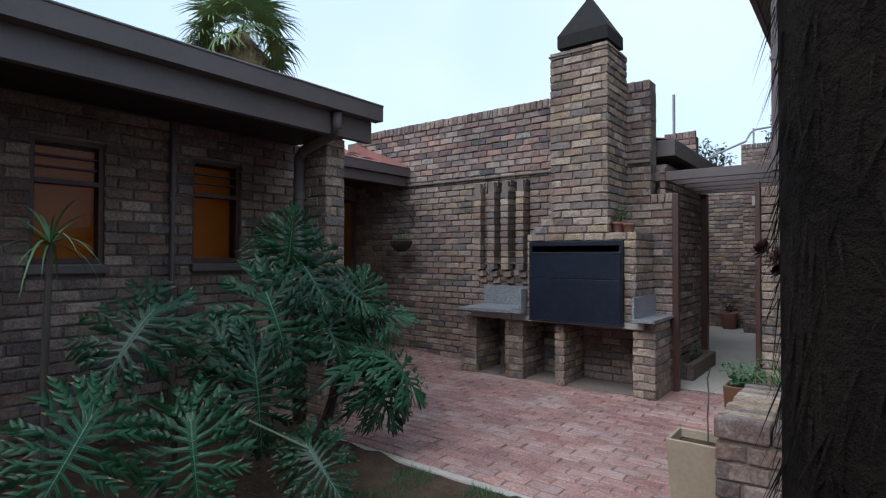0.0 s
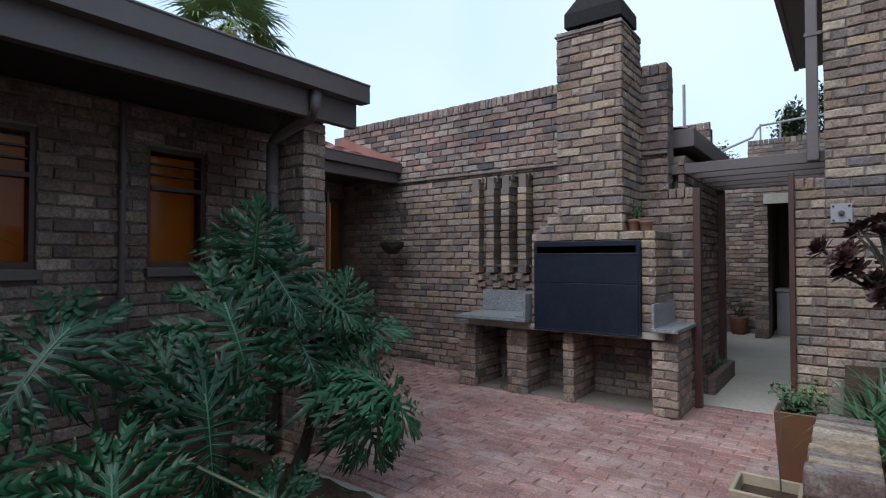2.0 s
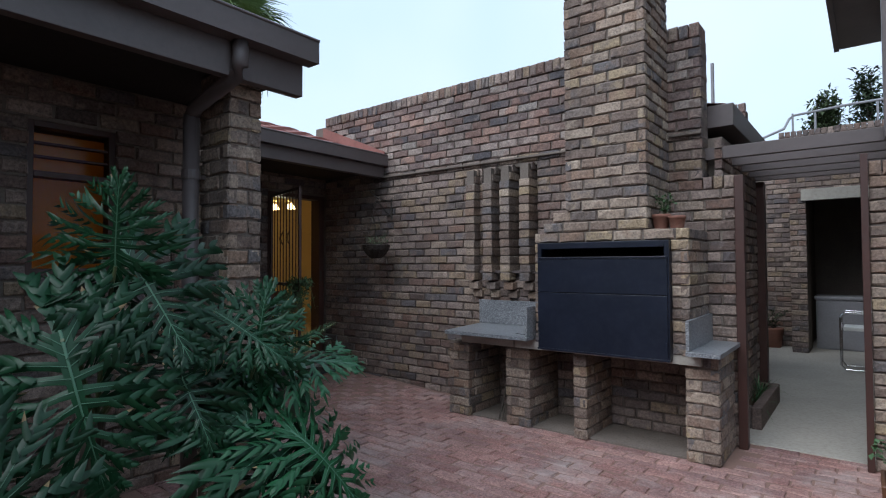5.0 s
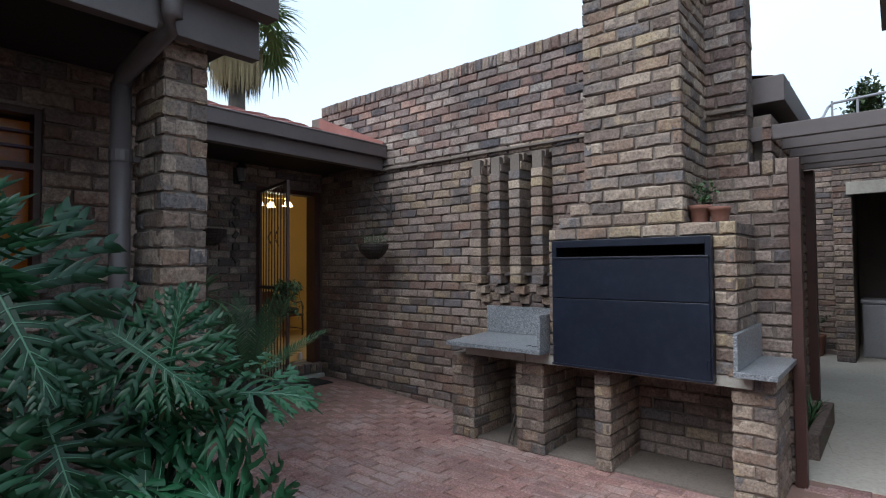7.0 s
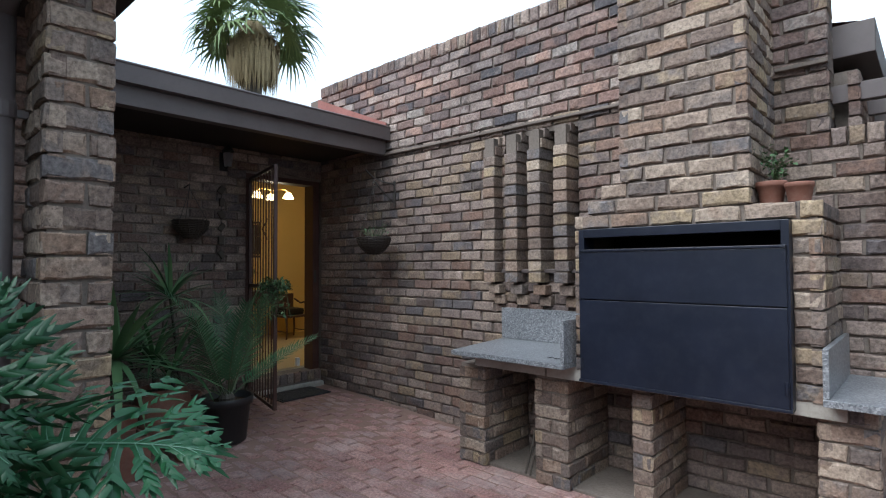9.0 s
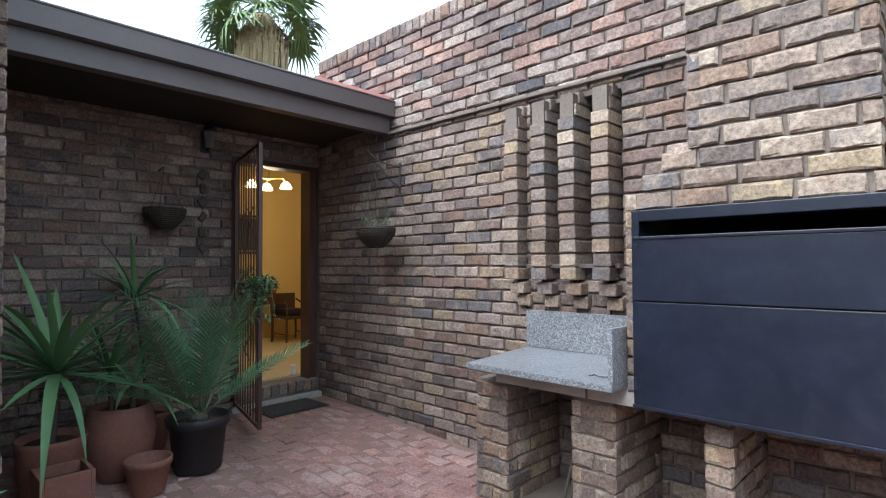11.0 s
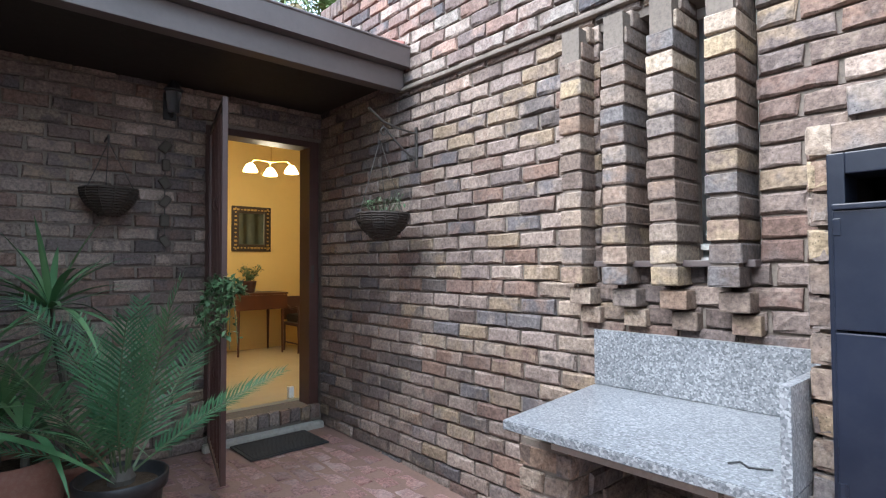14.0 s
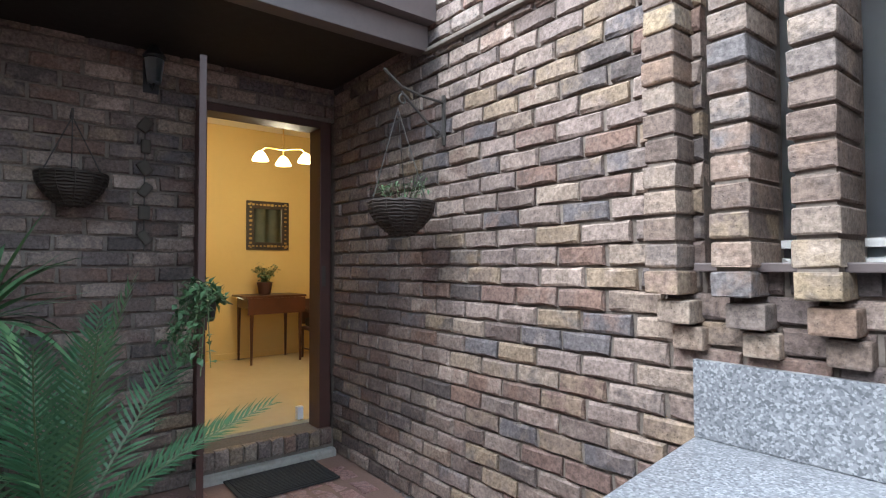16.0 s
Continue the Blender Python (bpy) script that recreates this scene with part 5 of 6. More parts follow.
tube(bm, [(-5.62, 3.80, z5 + 0.31), (-5.61, 3.82, z5 + 0.72)], 0.022, 0.018, 8)
part("cane", bm, M_TWIG, yuc2)
sword_head(yuc2, (-5.61, 3.82, z5 + 0.70), 44, 1.55, 9)
bowl = pot("plant_pot", (-5.36, 4.22, floor_z(-5.36, 0)), hollow(0.12, [(0.085, 0), (0.09, 0.01), (0.118, 0.16), (0.128, 0.165), (0.130, 0.20)], 0.014, 0.12), 0.1, M_TERRA, "small empty terracotta pot tilted on the paving")
sq = thing("square_planter", (-5.33, 3.80, floor_z(-5.33, 0)), "square terracotta planter on the paving", "pot")
zq = floor_z(-5.33, 0)
for q in ((-5.45, -5.21, 3.68, 3.70), (-5.45, -5.21, 3.90, 3.92), (-5.45, -5.43, 3.70, 3.90), (-5.23, -5.21, 3.70, 3.90)):
    part("side", boxes((*q, zq, zq + 0.26), bevel=0.004), M_TERRA, sq)
part("soil", boxes((-5.43, -5.23, 3.70, 3.90, zq, zq + 0.2)), M_SOIL, sq)


def small_leaf(name, material, length=0.05, width=0.03):
    v = [(0, 0, 0), (-width / 2, length * 0.45, 0.006), (width / 2, length * 0.45, 0.006), (0, length, -0.006), (0, length * 0.45, 0)]
    me = bpy.data.meshes.new(name)
    me.from_pydata(v, [], [(0, 4, 1), (0, 2, 4), (1, 4, 3), (4, 2, 3)])
    me.materials.append(material)
    return me


def scatter_leaves(parent, name, material, stems, per_stem, length, width, seed, spread=0.03):
    """Many small leaves along stems, joined as one part."""
    rd = random.Random(seed)
    v, f = [], []
    for pts in stems:
        pts = [Vector(p) for p in pts]
        for k in range(per_stem):
            s = rd.uniform(0.1, 1.0) * (len(pts) - 1)
            i = min(int(s), len(pts) - 2)
            p = pts[i].lerp(pts[i + 1], s - i) + Vector((rd.uniform(-1, 1), rd.uniform(-1, 1), rd.uniform(-1, 1))) * spread
            d = Vector((rd.uniform(-1, 1), rd.uniform(-1, 1), rd.uniform(-0.7, 0.8))).normalized()
            side = d.cross(Vector((rd.uniform(-0.4, 0.4), rd.uniform(-0.4, 0.4), 1))).normalized()
            up = side.cross(d)
            L, w = length * rd.uniform(0.6, 1.25), width * rd.uniform(0.7, 1.2)
            n0 = len(v)
            v += [tuple(p), tuple(p + d * L * 0.5 - side * w / 2 + up * 0.1 * L), tuple(p + d * L * 0.5 + side * w / 2 + up * 0.1 * L), tuple(p + d * L - up * 0.1 * L)]
            f += [(n0, n0 + 2, n0 + 1), (n0 + 1, n0 + 2, n0 + 3)]
    me = bpy.data.meshes.new(name)
    me.from_pydata(v, [], f)
    me.materials.append(material)
    ob = new(name, me)
    ob.parent = parent
    ob.matrix_parent_inverse = parent.matrix_world.inverted()
    return tagged(ob, kind="stuff")


NARROW = [blade_mesh("blade", 0.42, 0.016, b, M_SWORD) for b in (0.7, 1.1, 1.5, 1.9)]
thin = thing("cabbage_tree", (-3.52, 1.02, 0.0), "slender bare stem with a tuft of drooping narrow leaves", "plant")
bm = bmesh.new()
tube(bm, [(-3.52, 1.02, 0.0), (-3.50, 1.00, 0.8), (-3.49, 1.02, 1.50)], 0.022, 0.016, 8)
part("cane", bm, M_TWIG, thin)
rd = random.Random(29)
for i in range(34):
    a, e = i * 2.4, rd.uniform(0.0, 1.3)
    way = (math.cos(a) * math.cos(e), math.sin(a) * math.cos(e), math.sin(e))
    leaf_on(thin, NARROW[rd.randrange(4)], aim((-3.49, 1.02, 1.50), way, (-way[0] * 0.4, -way[1] * 0.4, 1.0), rd.uniform(0.6, 1.0)), "blade")

# trailing plant hooked on the gate
trail = thing("trailing_plant", (-5.80, 5.17, 1.16), "pale variegated trailing plant hooked on the gate", "plant")
stems = []
rd = random.Random(3)
for i in range(18):
    a = rd.uniform(-0.9, 0.9)
    x0 = -5.98 + 0.42 * rd.random()
    stems.append([(x0, 5.18, 1.20), (x0 + 0.10 * math.cos(a), 5.10 - 0.05 * rd.random(), 1.24 + 0.05 * rd.random()), (x0 + 0.28 * rd.random(), 5.06 - 0.1 * rd.random(), 1.14 - 0.20 * rd.random())])
for st in stems:
    bm = bmesh.new()
    tube(bm, st, 0.003, 0.002, 5)
    part("stem", bm, M_STEM, trail)
scatter_leaves(trail, "leaves", M_IVY, stems, 26, 0.055, 0.024, 4, 0.02)
part("hanging_pot", lathe([(0.035, 0), (0.04, 0.01), (0.05, 0.09), (0.046, 0.09), (0.035, 0.03)], (-5.82, 5.135, 1.11), 18), M_PLASTIC, trail)


def wicker_basket(centre, r, h, flat, label, wall_dir):
    """A hanging basket of wound wicker rings on uprights."""
    t = thing("hanging_basket", centre, label, "basket")
    cx, cy, cz = centre
    part("liner", lathe([(r * 0.35, 0.012), (r * 0.75, h * 0.45), (r * 0.94, h * 0.97), (0.01, h * 0.9)], centre, 20, squash=flat), M_SOIL, t)
    for k in range(11):
        s = k / 10
        rr = r * (0.38 + 0.62 * math.sin(math.pi / 2 * min(1, s * 1.05)) ** 0.9)
        pts = [(cx + rr * math.cos(a * math.pi / 12), cy + flat * rr * math.sin(a * math.pi / 12), cz + h * s + 0.003 * math.sin(a * 3 + k)) for a in range(25)]
        bm = bmesh.new()
        tube(bm, pts, 0.0095 if k == 10 else 0.008, seg=5)
        part("wicker_ring", bm, M_WICKER, t)
    for a in range(12):
        an = a * math.pi / 6
        pts = [(cx + r * (0.38 + 0.62 * math.sin(math.pi / 2 * min(1, s * 1.05)) ** 0.9) * math.cos(an) * 1.03, cy + flat * 1.03 * r * (0.38 + 0.62 * math.sin(math.pi / 2 * min(1, s * 1.05)) ** 0.9) * math.sin(an), cz + h * s) for s in (0, 0.25, 0.5, 0.75, 1.0)]
        bm = bmesh.new()
        tube(bm, pts, 0.005, seg=5)
        part("upright", bm, M_WICKER, t)
    return t


hb = wicker_basket((-5.34, 5.90, 1.52), 0.155, 0.145, 1.0, "dark wicker hanging basket on a scrolled iron bracket", None)
stems = []
rd = random.Random(8)
for i in range(14):
    a = i * 2.4
    stems.append([(-5.34 + 0.05 * math.cos(a), 5.90 + 0.05 * math.sin(a), 1.655), (-5.34 + 0.10 * math.cos(a), 5.90 + 0.10 * math.sin(a), 1.72 + 0.05 * rd.random()), (-5.34 + 0.13 * math.cos(a), 5.90 + 0.13 * math.sin(a), 1.70 + 0.1 * rd.random())])
bp = thing("basket_plant", (-5.34, 5.90, 1.65), "small grey-green sparse plant in the basket", "plant")
for st in stems:
    bm = bmesh.new()
    tube(bm, st, 0.0025, 0.0015, 5)
    part("stem", bm, M_STEM, bp)
scatter_leaves(bp, "leaves", M_IVY, stems, 7, 0.035, 0.010, 5, 0.015)
for a in (0.3, 2.4, 4.5):
    bm = bmesh.new()
    tube(bm, [(-5.34 + 0.15 * math.cos(a), 5.90 + 0.15 * math.sin(a), 1.66), (-5.34, 5.88, 2.12)], 0.0025, seg=5)
    part("chain", bm, M_IRON, hb)
br = thing("wall_bracket", (-5.34, W, 2.1), "scrolled wrought-iron wall bracket", "bracket")
part("wall_plate", boxes((-5.35, -5.33, W - 0.014, W, 1.98, 2.24), bevel=0.002), M_IRON, br)
part("arm", tubes(([(-5.34, W - 0.01, 2.20), (-5.34, 6.02, 2.21), (-5.34, 5.90, 2.235), (-5.34, 5.80, 2.30)], 0.007), seg=6), M_IRON, br)
part("brace", tubes(([(-5.34, W - 0.01, 2.02), (-5.34, 6.06, 2.08), (-5.34, 5.97, 2.15), (-5.34, 5.90, 2.21)], 0.006), seg=6), M_IRON, br)
part("scroll", tubes(([(-5.34, 5.91 + (0.035 - 0.0022 * k) * math.cos(k * 0.6), 2.17 + (0.035 - 0.0022 * k) * math.sin(k * 0.6)) for k in range(14)], 0.005), seg=5), M_IRON, br)
part("scroll", tubes(([(-5.34, 6.12 + (0.035 - 0.0022 * k) * math.cos(k * 0.6 + 2), 2.04 + (0.035 - 0.0022 * k) * math.sin(k * 0.6 + 2)) for k in range(14)], 0.005), seg=5), M_IRON, br)

hb2 = wicker_basket((DX + 0.155, 4.66, 1.67), 0.15, 0.15, 1.0, "dark wicker wall basket hung from a chain", None)
for a in (1.0, 3.1, 5.2):
    bm = bmesh.new()
    tube(bm, [(DX + 0.155 + 0.14 * math.cos(a), 4.66 + 0.14 * math.sin(a), 1.82), (DX + 0.12, 4.66, 2.12)], 0.003, seg=5)
    part("chain", bm, M_IRON, hb2)
part("hook", tubes(([(DX, 4.66, 2.14), (DX + 0.12, 4.66, 2.16), (DX + 0.12, 4.66, 2.11)], 0.006), seg=6), M_IRON, hb2)
orn = thing("hanging_ornament", (DX + 0.02, 5.0, 1.45), "string of weathered carved shapes hanging on the wall", "ornament")
part("cord", tubes(([(DX + 0.03, 5.0, 2.2), (DX + 0.03, 5.0, 1.45)], 0.004), seg=5), M_IRON, orn)
for k, z in enumerate((2.15, 2.03, 1.91, 1.79, 1.66, 1.52)):
    bm = bmesh.new()
    box(bm, DX + 0.015, DX + 0.045, 4.97 + 0.01 * (k % 2), 5.03, z - 0.04, z + 0.04, bevel=0.012)
    bmesh.ops.rotate(bm, verts=bm.verts, cent=(DX + 0.03, 5.0, z), matrix=Matrix.Rotation(0.6 * (k % 3 - 1), 3, "X"))
    part("carved_piece", bm, M_TWIG, orn)
lan = thing("wall_lantern", (DX, 5.03, 2.35), "black coach lantern with a clear glass on the wall", "lamp")
part("back_plate", boxes((DX, DX + 0.015, 4.99, 5.07, 2.34, 2.52), bevel=0.003), M_PLASTIC, lan)
part("cap", lathe([(0.02, 0.06), (0.06, 0.0), (0.055, -0.01), (0.02, 0.0)], (DX + 0.10, 5.03, 2.52), 12), M_PLASTIC, lan)
part("glass", lathe([(0.035, 0), (0.045, 0.08), (0.05, 0.13)], (DX + 0.10, 5.03, 2.375), 8), M_FROST, lan)
part("arm", tubes(([(DX + 0.01, 5.03, 2.38), (DX + 0.06, 5.03, 2.35), (DX + 0.10, 5.03, 2.37)], 0.008), seg=6), M_PLASTIC, lan)

# pots on the barbecue ledge
zl = 1.70
lp1 = pot("plant_pot", (-2.04, 5.70, zl), hollow(0.07, [(0.048, 0), (0.05, 0.005), (0.064, 0.085), (0.070, 0.088), (0.071, 0.11)], 0.008, 0.03), 0.055, M_TERRA, "small terracotta pot on the barbecue ledge", soil_z=0.095)
hp = thing("herb", (-2.02, 5.72, zl + 0.1), "small green leafy herb in a clay pot", "plant")
stems = [[(-2.02, 5.72, zl + 0.10), (-2.02 + 0.03 * math.cos(a), 5.72 + 0.03 * math.sin(a), zl + 0.2), (-2.02 + 0.08 * math.cos(a), 5.72 + 0.08 * math.sin(a), zl + 0.22 + 0.1 * ((k * 7) % 5) / 5)] for k, a in enumerate((0.2, 1.1, 2.0, 2.9, 3.8, 4.7, 5.6))]
for st in stems:
    bm = bmesh.new()
    tube(bm, st, 0.002, 0.0015, 5)
    part("stem", bm, M_STEM, hp)
scatter_leaves(hp, "leaves", M_IVY, stems, 24, 0.03, 0.018, 12, 0.02)
lp2 = pot("plant_pot", (-1.915, 5.66, zl), hollow(0.06, [(0.045, 0), (0.047, 0.005), (0.058, 0.07), (0.062, 0.072), (0.063, 0.09)], 0.008, 0.03), 0.05, M_TERRA, "empty small terracotta pot on the barbecue ledge", soil_z=0.07)

# ---- raised planter beside the path ----
pl = thing("brick_planter", (0.5, 3.9, 0), "raised clinker-brick planter with a brick-on-flat coping", "planter")
PX0, PY0, PY1, PZ = -0.535, 2.75, 3.62, 0.70
part("core", boxes((PX0 + 0.013, 2.0, PY0 + 0.013, PY0 + 0.21, 0, 0.61), (PX0 + 0.013, PX0 + 0.20, PY0 + 0.21, PY1, 0, 0.61)), M_MORTAR, pl)
laid = Laid(pl, "mixed")
lay_face(laid, (PX0, PY0), (1, 0, 0), 2.5, 0, 0.61)
lay_face(laid, (PX0, PY1), (0, -1, 0), PY1 - PY0, 0, 0.61)
laid.done()
part("corner_brick", boxes((PX0 - 0.008, PX0 + 0.218, PY0 - 0.008, PY0 + 0.105, 0.612, PZ + 0.004), bevel=0.011), BRICK["reddish"][0], pl, "dark red-brown corner brick")
for i in range(9):
    y = PY0 + 0.113 + i * 0.084
    bm = boxes((PX0 - 0.004 + rng.uniform(-0.006, 0.006), PX0 + 0.215 + rng.uniform(-0.006, 0.006), y, y + 0.075, 0.615, PZ + rng.uniform(-0.006, 0.006)), bevel=0.010)
    part("coping_brick", bm, BRICK["tanned"][0], pl)
for i in range(14):
    x = PX0 + 0.225 + i * 0.116
    bm = boxes((x, x + 0.105, PY0 - 0.004 + rng.uniform(-0.008, 0.008), PY0 + 0.215, 0.615, PZ - 0.01 + rng.uniform(-0.01, 0.006)), bevel=0.012)
    part("coping_brick", bm, BRICK["tanned"][0], pl)
bm = bmesh.new()
bmesh.ops.create_grid(bm, x_segments=20, y_segments=20, size=1.0)
for v in bm.verts:
    v.co.x, v.co.y, v.co.z = 0.80 + v.co.x * 1.24, 4.55 + v.co.y * 1.58, 0.55 + 0.06 * smooth01((v.co.x + 0.40) / 0.3) - 0.10 * smooth01((v.co.y - 3.6) / 0.5) * smooth01((0.0 - v.co.x) / 0.4) + 0.04 * noise.noise((v.co.x * 4, v.co.y * 4, 1))
part("soil", bm, M_SOIL, pl)
part("rear_core", boxes((PX0 + 0.03, PX0 + 0.12, PY1 + 0.002, 6.13, 0, 0.42)), M_MORTAR, pl)
laid = Laid(pl, "mixed")
laid.count = 300
lay_face(laid, (PX0 + 0.012, 6.13), (0, -1, 0), 6.13 - PY1, 0, 0.43, near=(9, 9, 9, 9))
laid.done()
for k, (x, y, s) in enumerate(((-0.28, 5.4, 0.12), (-0.05, 5.2, 0.15), (0.14, 5.5, 0.11))):
    bm = bmesh.new()
    bmesh.ops.create_icosphere(bm, subdivisions=2, radius=s)
    for v in bm.verts:
        v.co = Vector((v.co.x * 1.3 + x, v.co.y + y, v.co.z * 0.6 + (0.56 if k else 0.46))) + Vector(v.co) * 0.25 * noise.noise(v.co * 9 + Vector((k, 0, 0)))
    solid("rock", bm, M_LINTEL, "rough pale rock lying in the planter", "rock", group="planter rocks")

STRAPS = [blade_mesh("blade", 0.34, 0.012, b, M_GRASSY, 6) for b in (0.3, 0.6, 0.95, 1.3)]
rd = random.Random(17)
for k, (x, y, n) in enumerate(((-0.20, 3.40, 70), (0.02, 3.20, 70), (-0.32, 3.80, 60), (0.22, 3.45, 60), (-0.08, 3.70, 60), (0.30, 3.10, 50), (-0.25, 4.05, 40))):
    tuft = thing("strap_leaf_plant", (x, y, 0.60), "tuft of narrow arching green strap leaves", "plant", group="strap-leaf tufts")
    for i in range(n):
        a, e = rd.uniform(0, 6.28), rd.uniform(0.35, 1.4)
        way = (math.cos(a) * math.cos(e), math.sin(a) * math.cos(e), math.sin(e))
        leaf_on(tuft, STRAPS[rd.randrange(4)], aim((x + rd.uniform(-0.07, 0.07), y + rd.uniform(-0.07, 0.07), 0.60), way, (-way[0], -way[1], 1), rd.uniform(0.7, 1.25)), "blade")


def rosette_mesh(seed):
    rd = random.Random(seed)
    v, f = [], []
    for i in range(26):
        a = i * 2.4
        ring = i / 26
        L = 0.045 + 0.045 * ring
        e = 1.25 - 1.35 * ring
        d = Vector((math.cos(a) * math.cos(e), math.sin(a) * math.cos(e), math.sin(e)))
        s = d.cross(Vector((0, 0, 1))).normalized()
        n = s.cross(d)
        k = len(v)
        w = 0.014 + 0.010 * ring
        v += [tuple(d * 0.008), tuple(d * L * 0.7 + s * w + n * 0.004), tuple(d * L + n * 0.006), tuple(d * L * 0.7 - s * w + n * 0.004), tuple(d * L * 0.6)]
        f += [(k, k + 4, k + 1), (k + 4, k + 2, k + 1), (k, k + 3, k + 4), (k + 4, k + 3, k + 2)]
    me = bpy.data.meshes.new("rosette")
    me.from_pydata(v, [], f)
    me.materials.append(M_ROSETTE)
    return me


ROS = [rosette_mesh(s) for s in range(3)]
aeo = thing("tree_aeonium", (-0.05, 4.6, 0.6), "branching succulent with dark purple rosettes on grey stems", "plant")
rd = random.Random(23)


def grow(p, d, r, depth):
    q = p + d * rd.uniform(0.17, 0.30) * (1.5 if depth == 0 else 1)
    bm = bmesh.new()
    tube(bm, [tuple(p), tuple((p + q) / 2 + Vector((rd.uniform(-1, 1), rd.uniform(-1, 1), 0)) * 0.015), tuple(q)], r, r * 0.78, 7)
    part("branch", bm, M_TWIG, aeo)
    if depth >= 3:
        leaf_on(aeo, ROS[rd.randrange(3)], aim(tuple(q), d.cross(Vector((0.3, 0.9, 0.1))), d, rd.uniform(0.95, 1.4)), "rosette")
        return
    for k in range(2 if depth == 1 else 3):
        nd = (d + Vector((rd.uniform(-0.75, 0.75), rd.uniform(-0.75, 0.6), rd.uniform(-0.05, 0.5)))).normalized()
        grow(q, nd, r * 0.75, depth + 1)


for bx, by in ((-0.02, 4.45), (0.14, 4.6), (0.36, 4.7)):
    grow(Vector((bx, by, 0.50)), Vector((-0.14, -0.05, 1)).normalized(), 0.024, 0)


def square_pot(cx, cy, wt, wb, h, material, label, soil, turn=0.0):
    """A tapered square pot with a hollow rim."""
    t = thing("plant_pot", (cx, cy, 0), label, "pot")
    bm = bmesh.new()
    rings = []
    for w, z in ((wb, 0), (wt, h), (wt - 0.035, h), (wt - 0.045, h - 0.07)):
        rings.append([bm.verts.new((cx + sx * w / 2, cy + sy * w / 2, z)) for sx, sy in ((-1, -1), (1, -1), (1, 1), (-1, 1))])
    for u, w in zip(rings, rings[1:]):
        for k in range(4):
            bm.faces.new((u[k], u[(k + 1) % 4], w[(k + 1) % 4], w[k]))
    bm.faces.new(rings[0][::-1])
    bm.faces.new(rings[-1])
    bmesh.ops.bevel(bm, geom=list(bm.edges), offset=0.004, segments=1, affect="EDGES")
    part("body", bm, material, t)
    part("soil", boxes((cx - wt / 2 + 0.025, cx + wt / 2 - 0.025, cy - wt / 2 + 0.025, cy + wt / 2 - 0.025, h - 0.066, h - 0.045)), M_SOIL, t)
    return t


square_pot(-0.685, 3.07, 0.25, 0.19, 0.50, M_BEIGE, "tall tapered beige cement pot with a dry twig", True)
tw = thing("dry_twig", (-0.64, 3.1, 0.45), "single thin bare twig standing in the pot", "twig")
part("stem", tubes(([(-0.64, 3.12, 0.44), (-0.645, 3.125, 0.60), (-0.638, 3.12, 0.72), (-0.645, 3.125, 0.80), (-0.630, 3.12, 0.86)], 0.004), seg=5), M_TWIG, tw)
square_pot(-0.655, 4.33, 0.235, 0.17, 0.54, M_RUST, "tall tapered rust-brown glazed pot", True)
bp2 = thing("pot_shrub", (-0.655, 4.33, 0.5), "low bright green leafy plant in the brown pot", "plant")
rd = random.Random(41)
stems = [[(-0.655, 4.33, 0.50), (-0.655 + 0.06 * math.cos(a), 4.33 + 0.06 * math.sin(a), 0.58), (-0.655 + (0.1 + 0.05 * rd.random()) * math.cos(a), 4.33 + 0.13 * math.sin(a), 0.60 + 0.12 * rd.random())] for a in [k * 0.52 for k in range(12)]]
for st in stems:
    bm = bmesh.new()
    tube(bm, st, 0.0025, 0.0015, 5)
    part("stem", bm, M_STEM, bp2)
scatter_leaves(bp2, "leaves", M_IVY, stems, 34, 0.04, 0.022, 14, 0.025)

# shaggy palm trunk close beside the path
pt = thing("palm_trunk", (0.05, 0.77, 0), "shaggy dark palm trunk covered in hanging fibre", "tree trunk")
bm = lathe([(0.16, -0.1), (0.14, 0.3), (0.13, 1.2), (0.128, 2.2), (0.125, 3.4), (0.05, 3.42)], (0.05, 0.77, 0), 40)
for v in bm.verts:
    n = noise.noise(v.co * 7.0)
    v.co.x += 0.012 * n * (1 if v.co.x > 0.05 else -1)
    v.co.y += 0.012 * n * (1 if v.co.y > 0.77 else -1)
part("trunk", bm, M_BARK, pt)
fv, ff = [], []
rd = random.Random(51)
for i in range(2600):
    a, z = rd.uniform(0, 6.28), rd.uniform(0.1, 3.35)
    r = 0.128 + 0.004 * rd.random()
    o = Vector((0.05 + r * math.cos(a), 0.77 + r * math.sin(a), z))
    L = rd.uniform(0.05, 0.13)
    e = o + Vector((math.cos(a) * rd.uniform(0.002, 0.035), math.sin(a) * rd.uniform(0.002, 0.035), -L)) + Vector((-math.sin(a), math.cos(a), 0)) * rd.uniform(-0.03, 0.03)
    s = Vector((-math.sin(a), math.cos(a), 0)) * rd.uniform(0.0015, 0.004)
    k = len(fv)
    fv += [tuple(o - s), tuple(o + s), tuple(e)]
    ff.append((k, k + 1, k + 2))
me = bpy.data.meshes.new("fibre")
me.from_pydata(fv, [], ff)
me.materials.append(M_BARK)
ob = new("fibre", me)
ob.parent = pt
ob.matrix_parent_inverse = pt.matrix_world.inverted()
tagged(ob, kind="stuff")

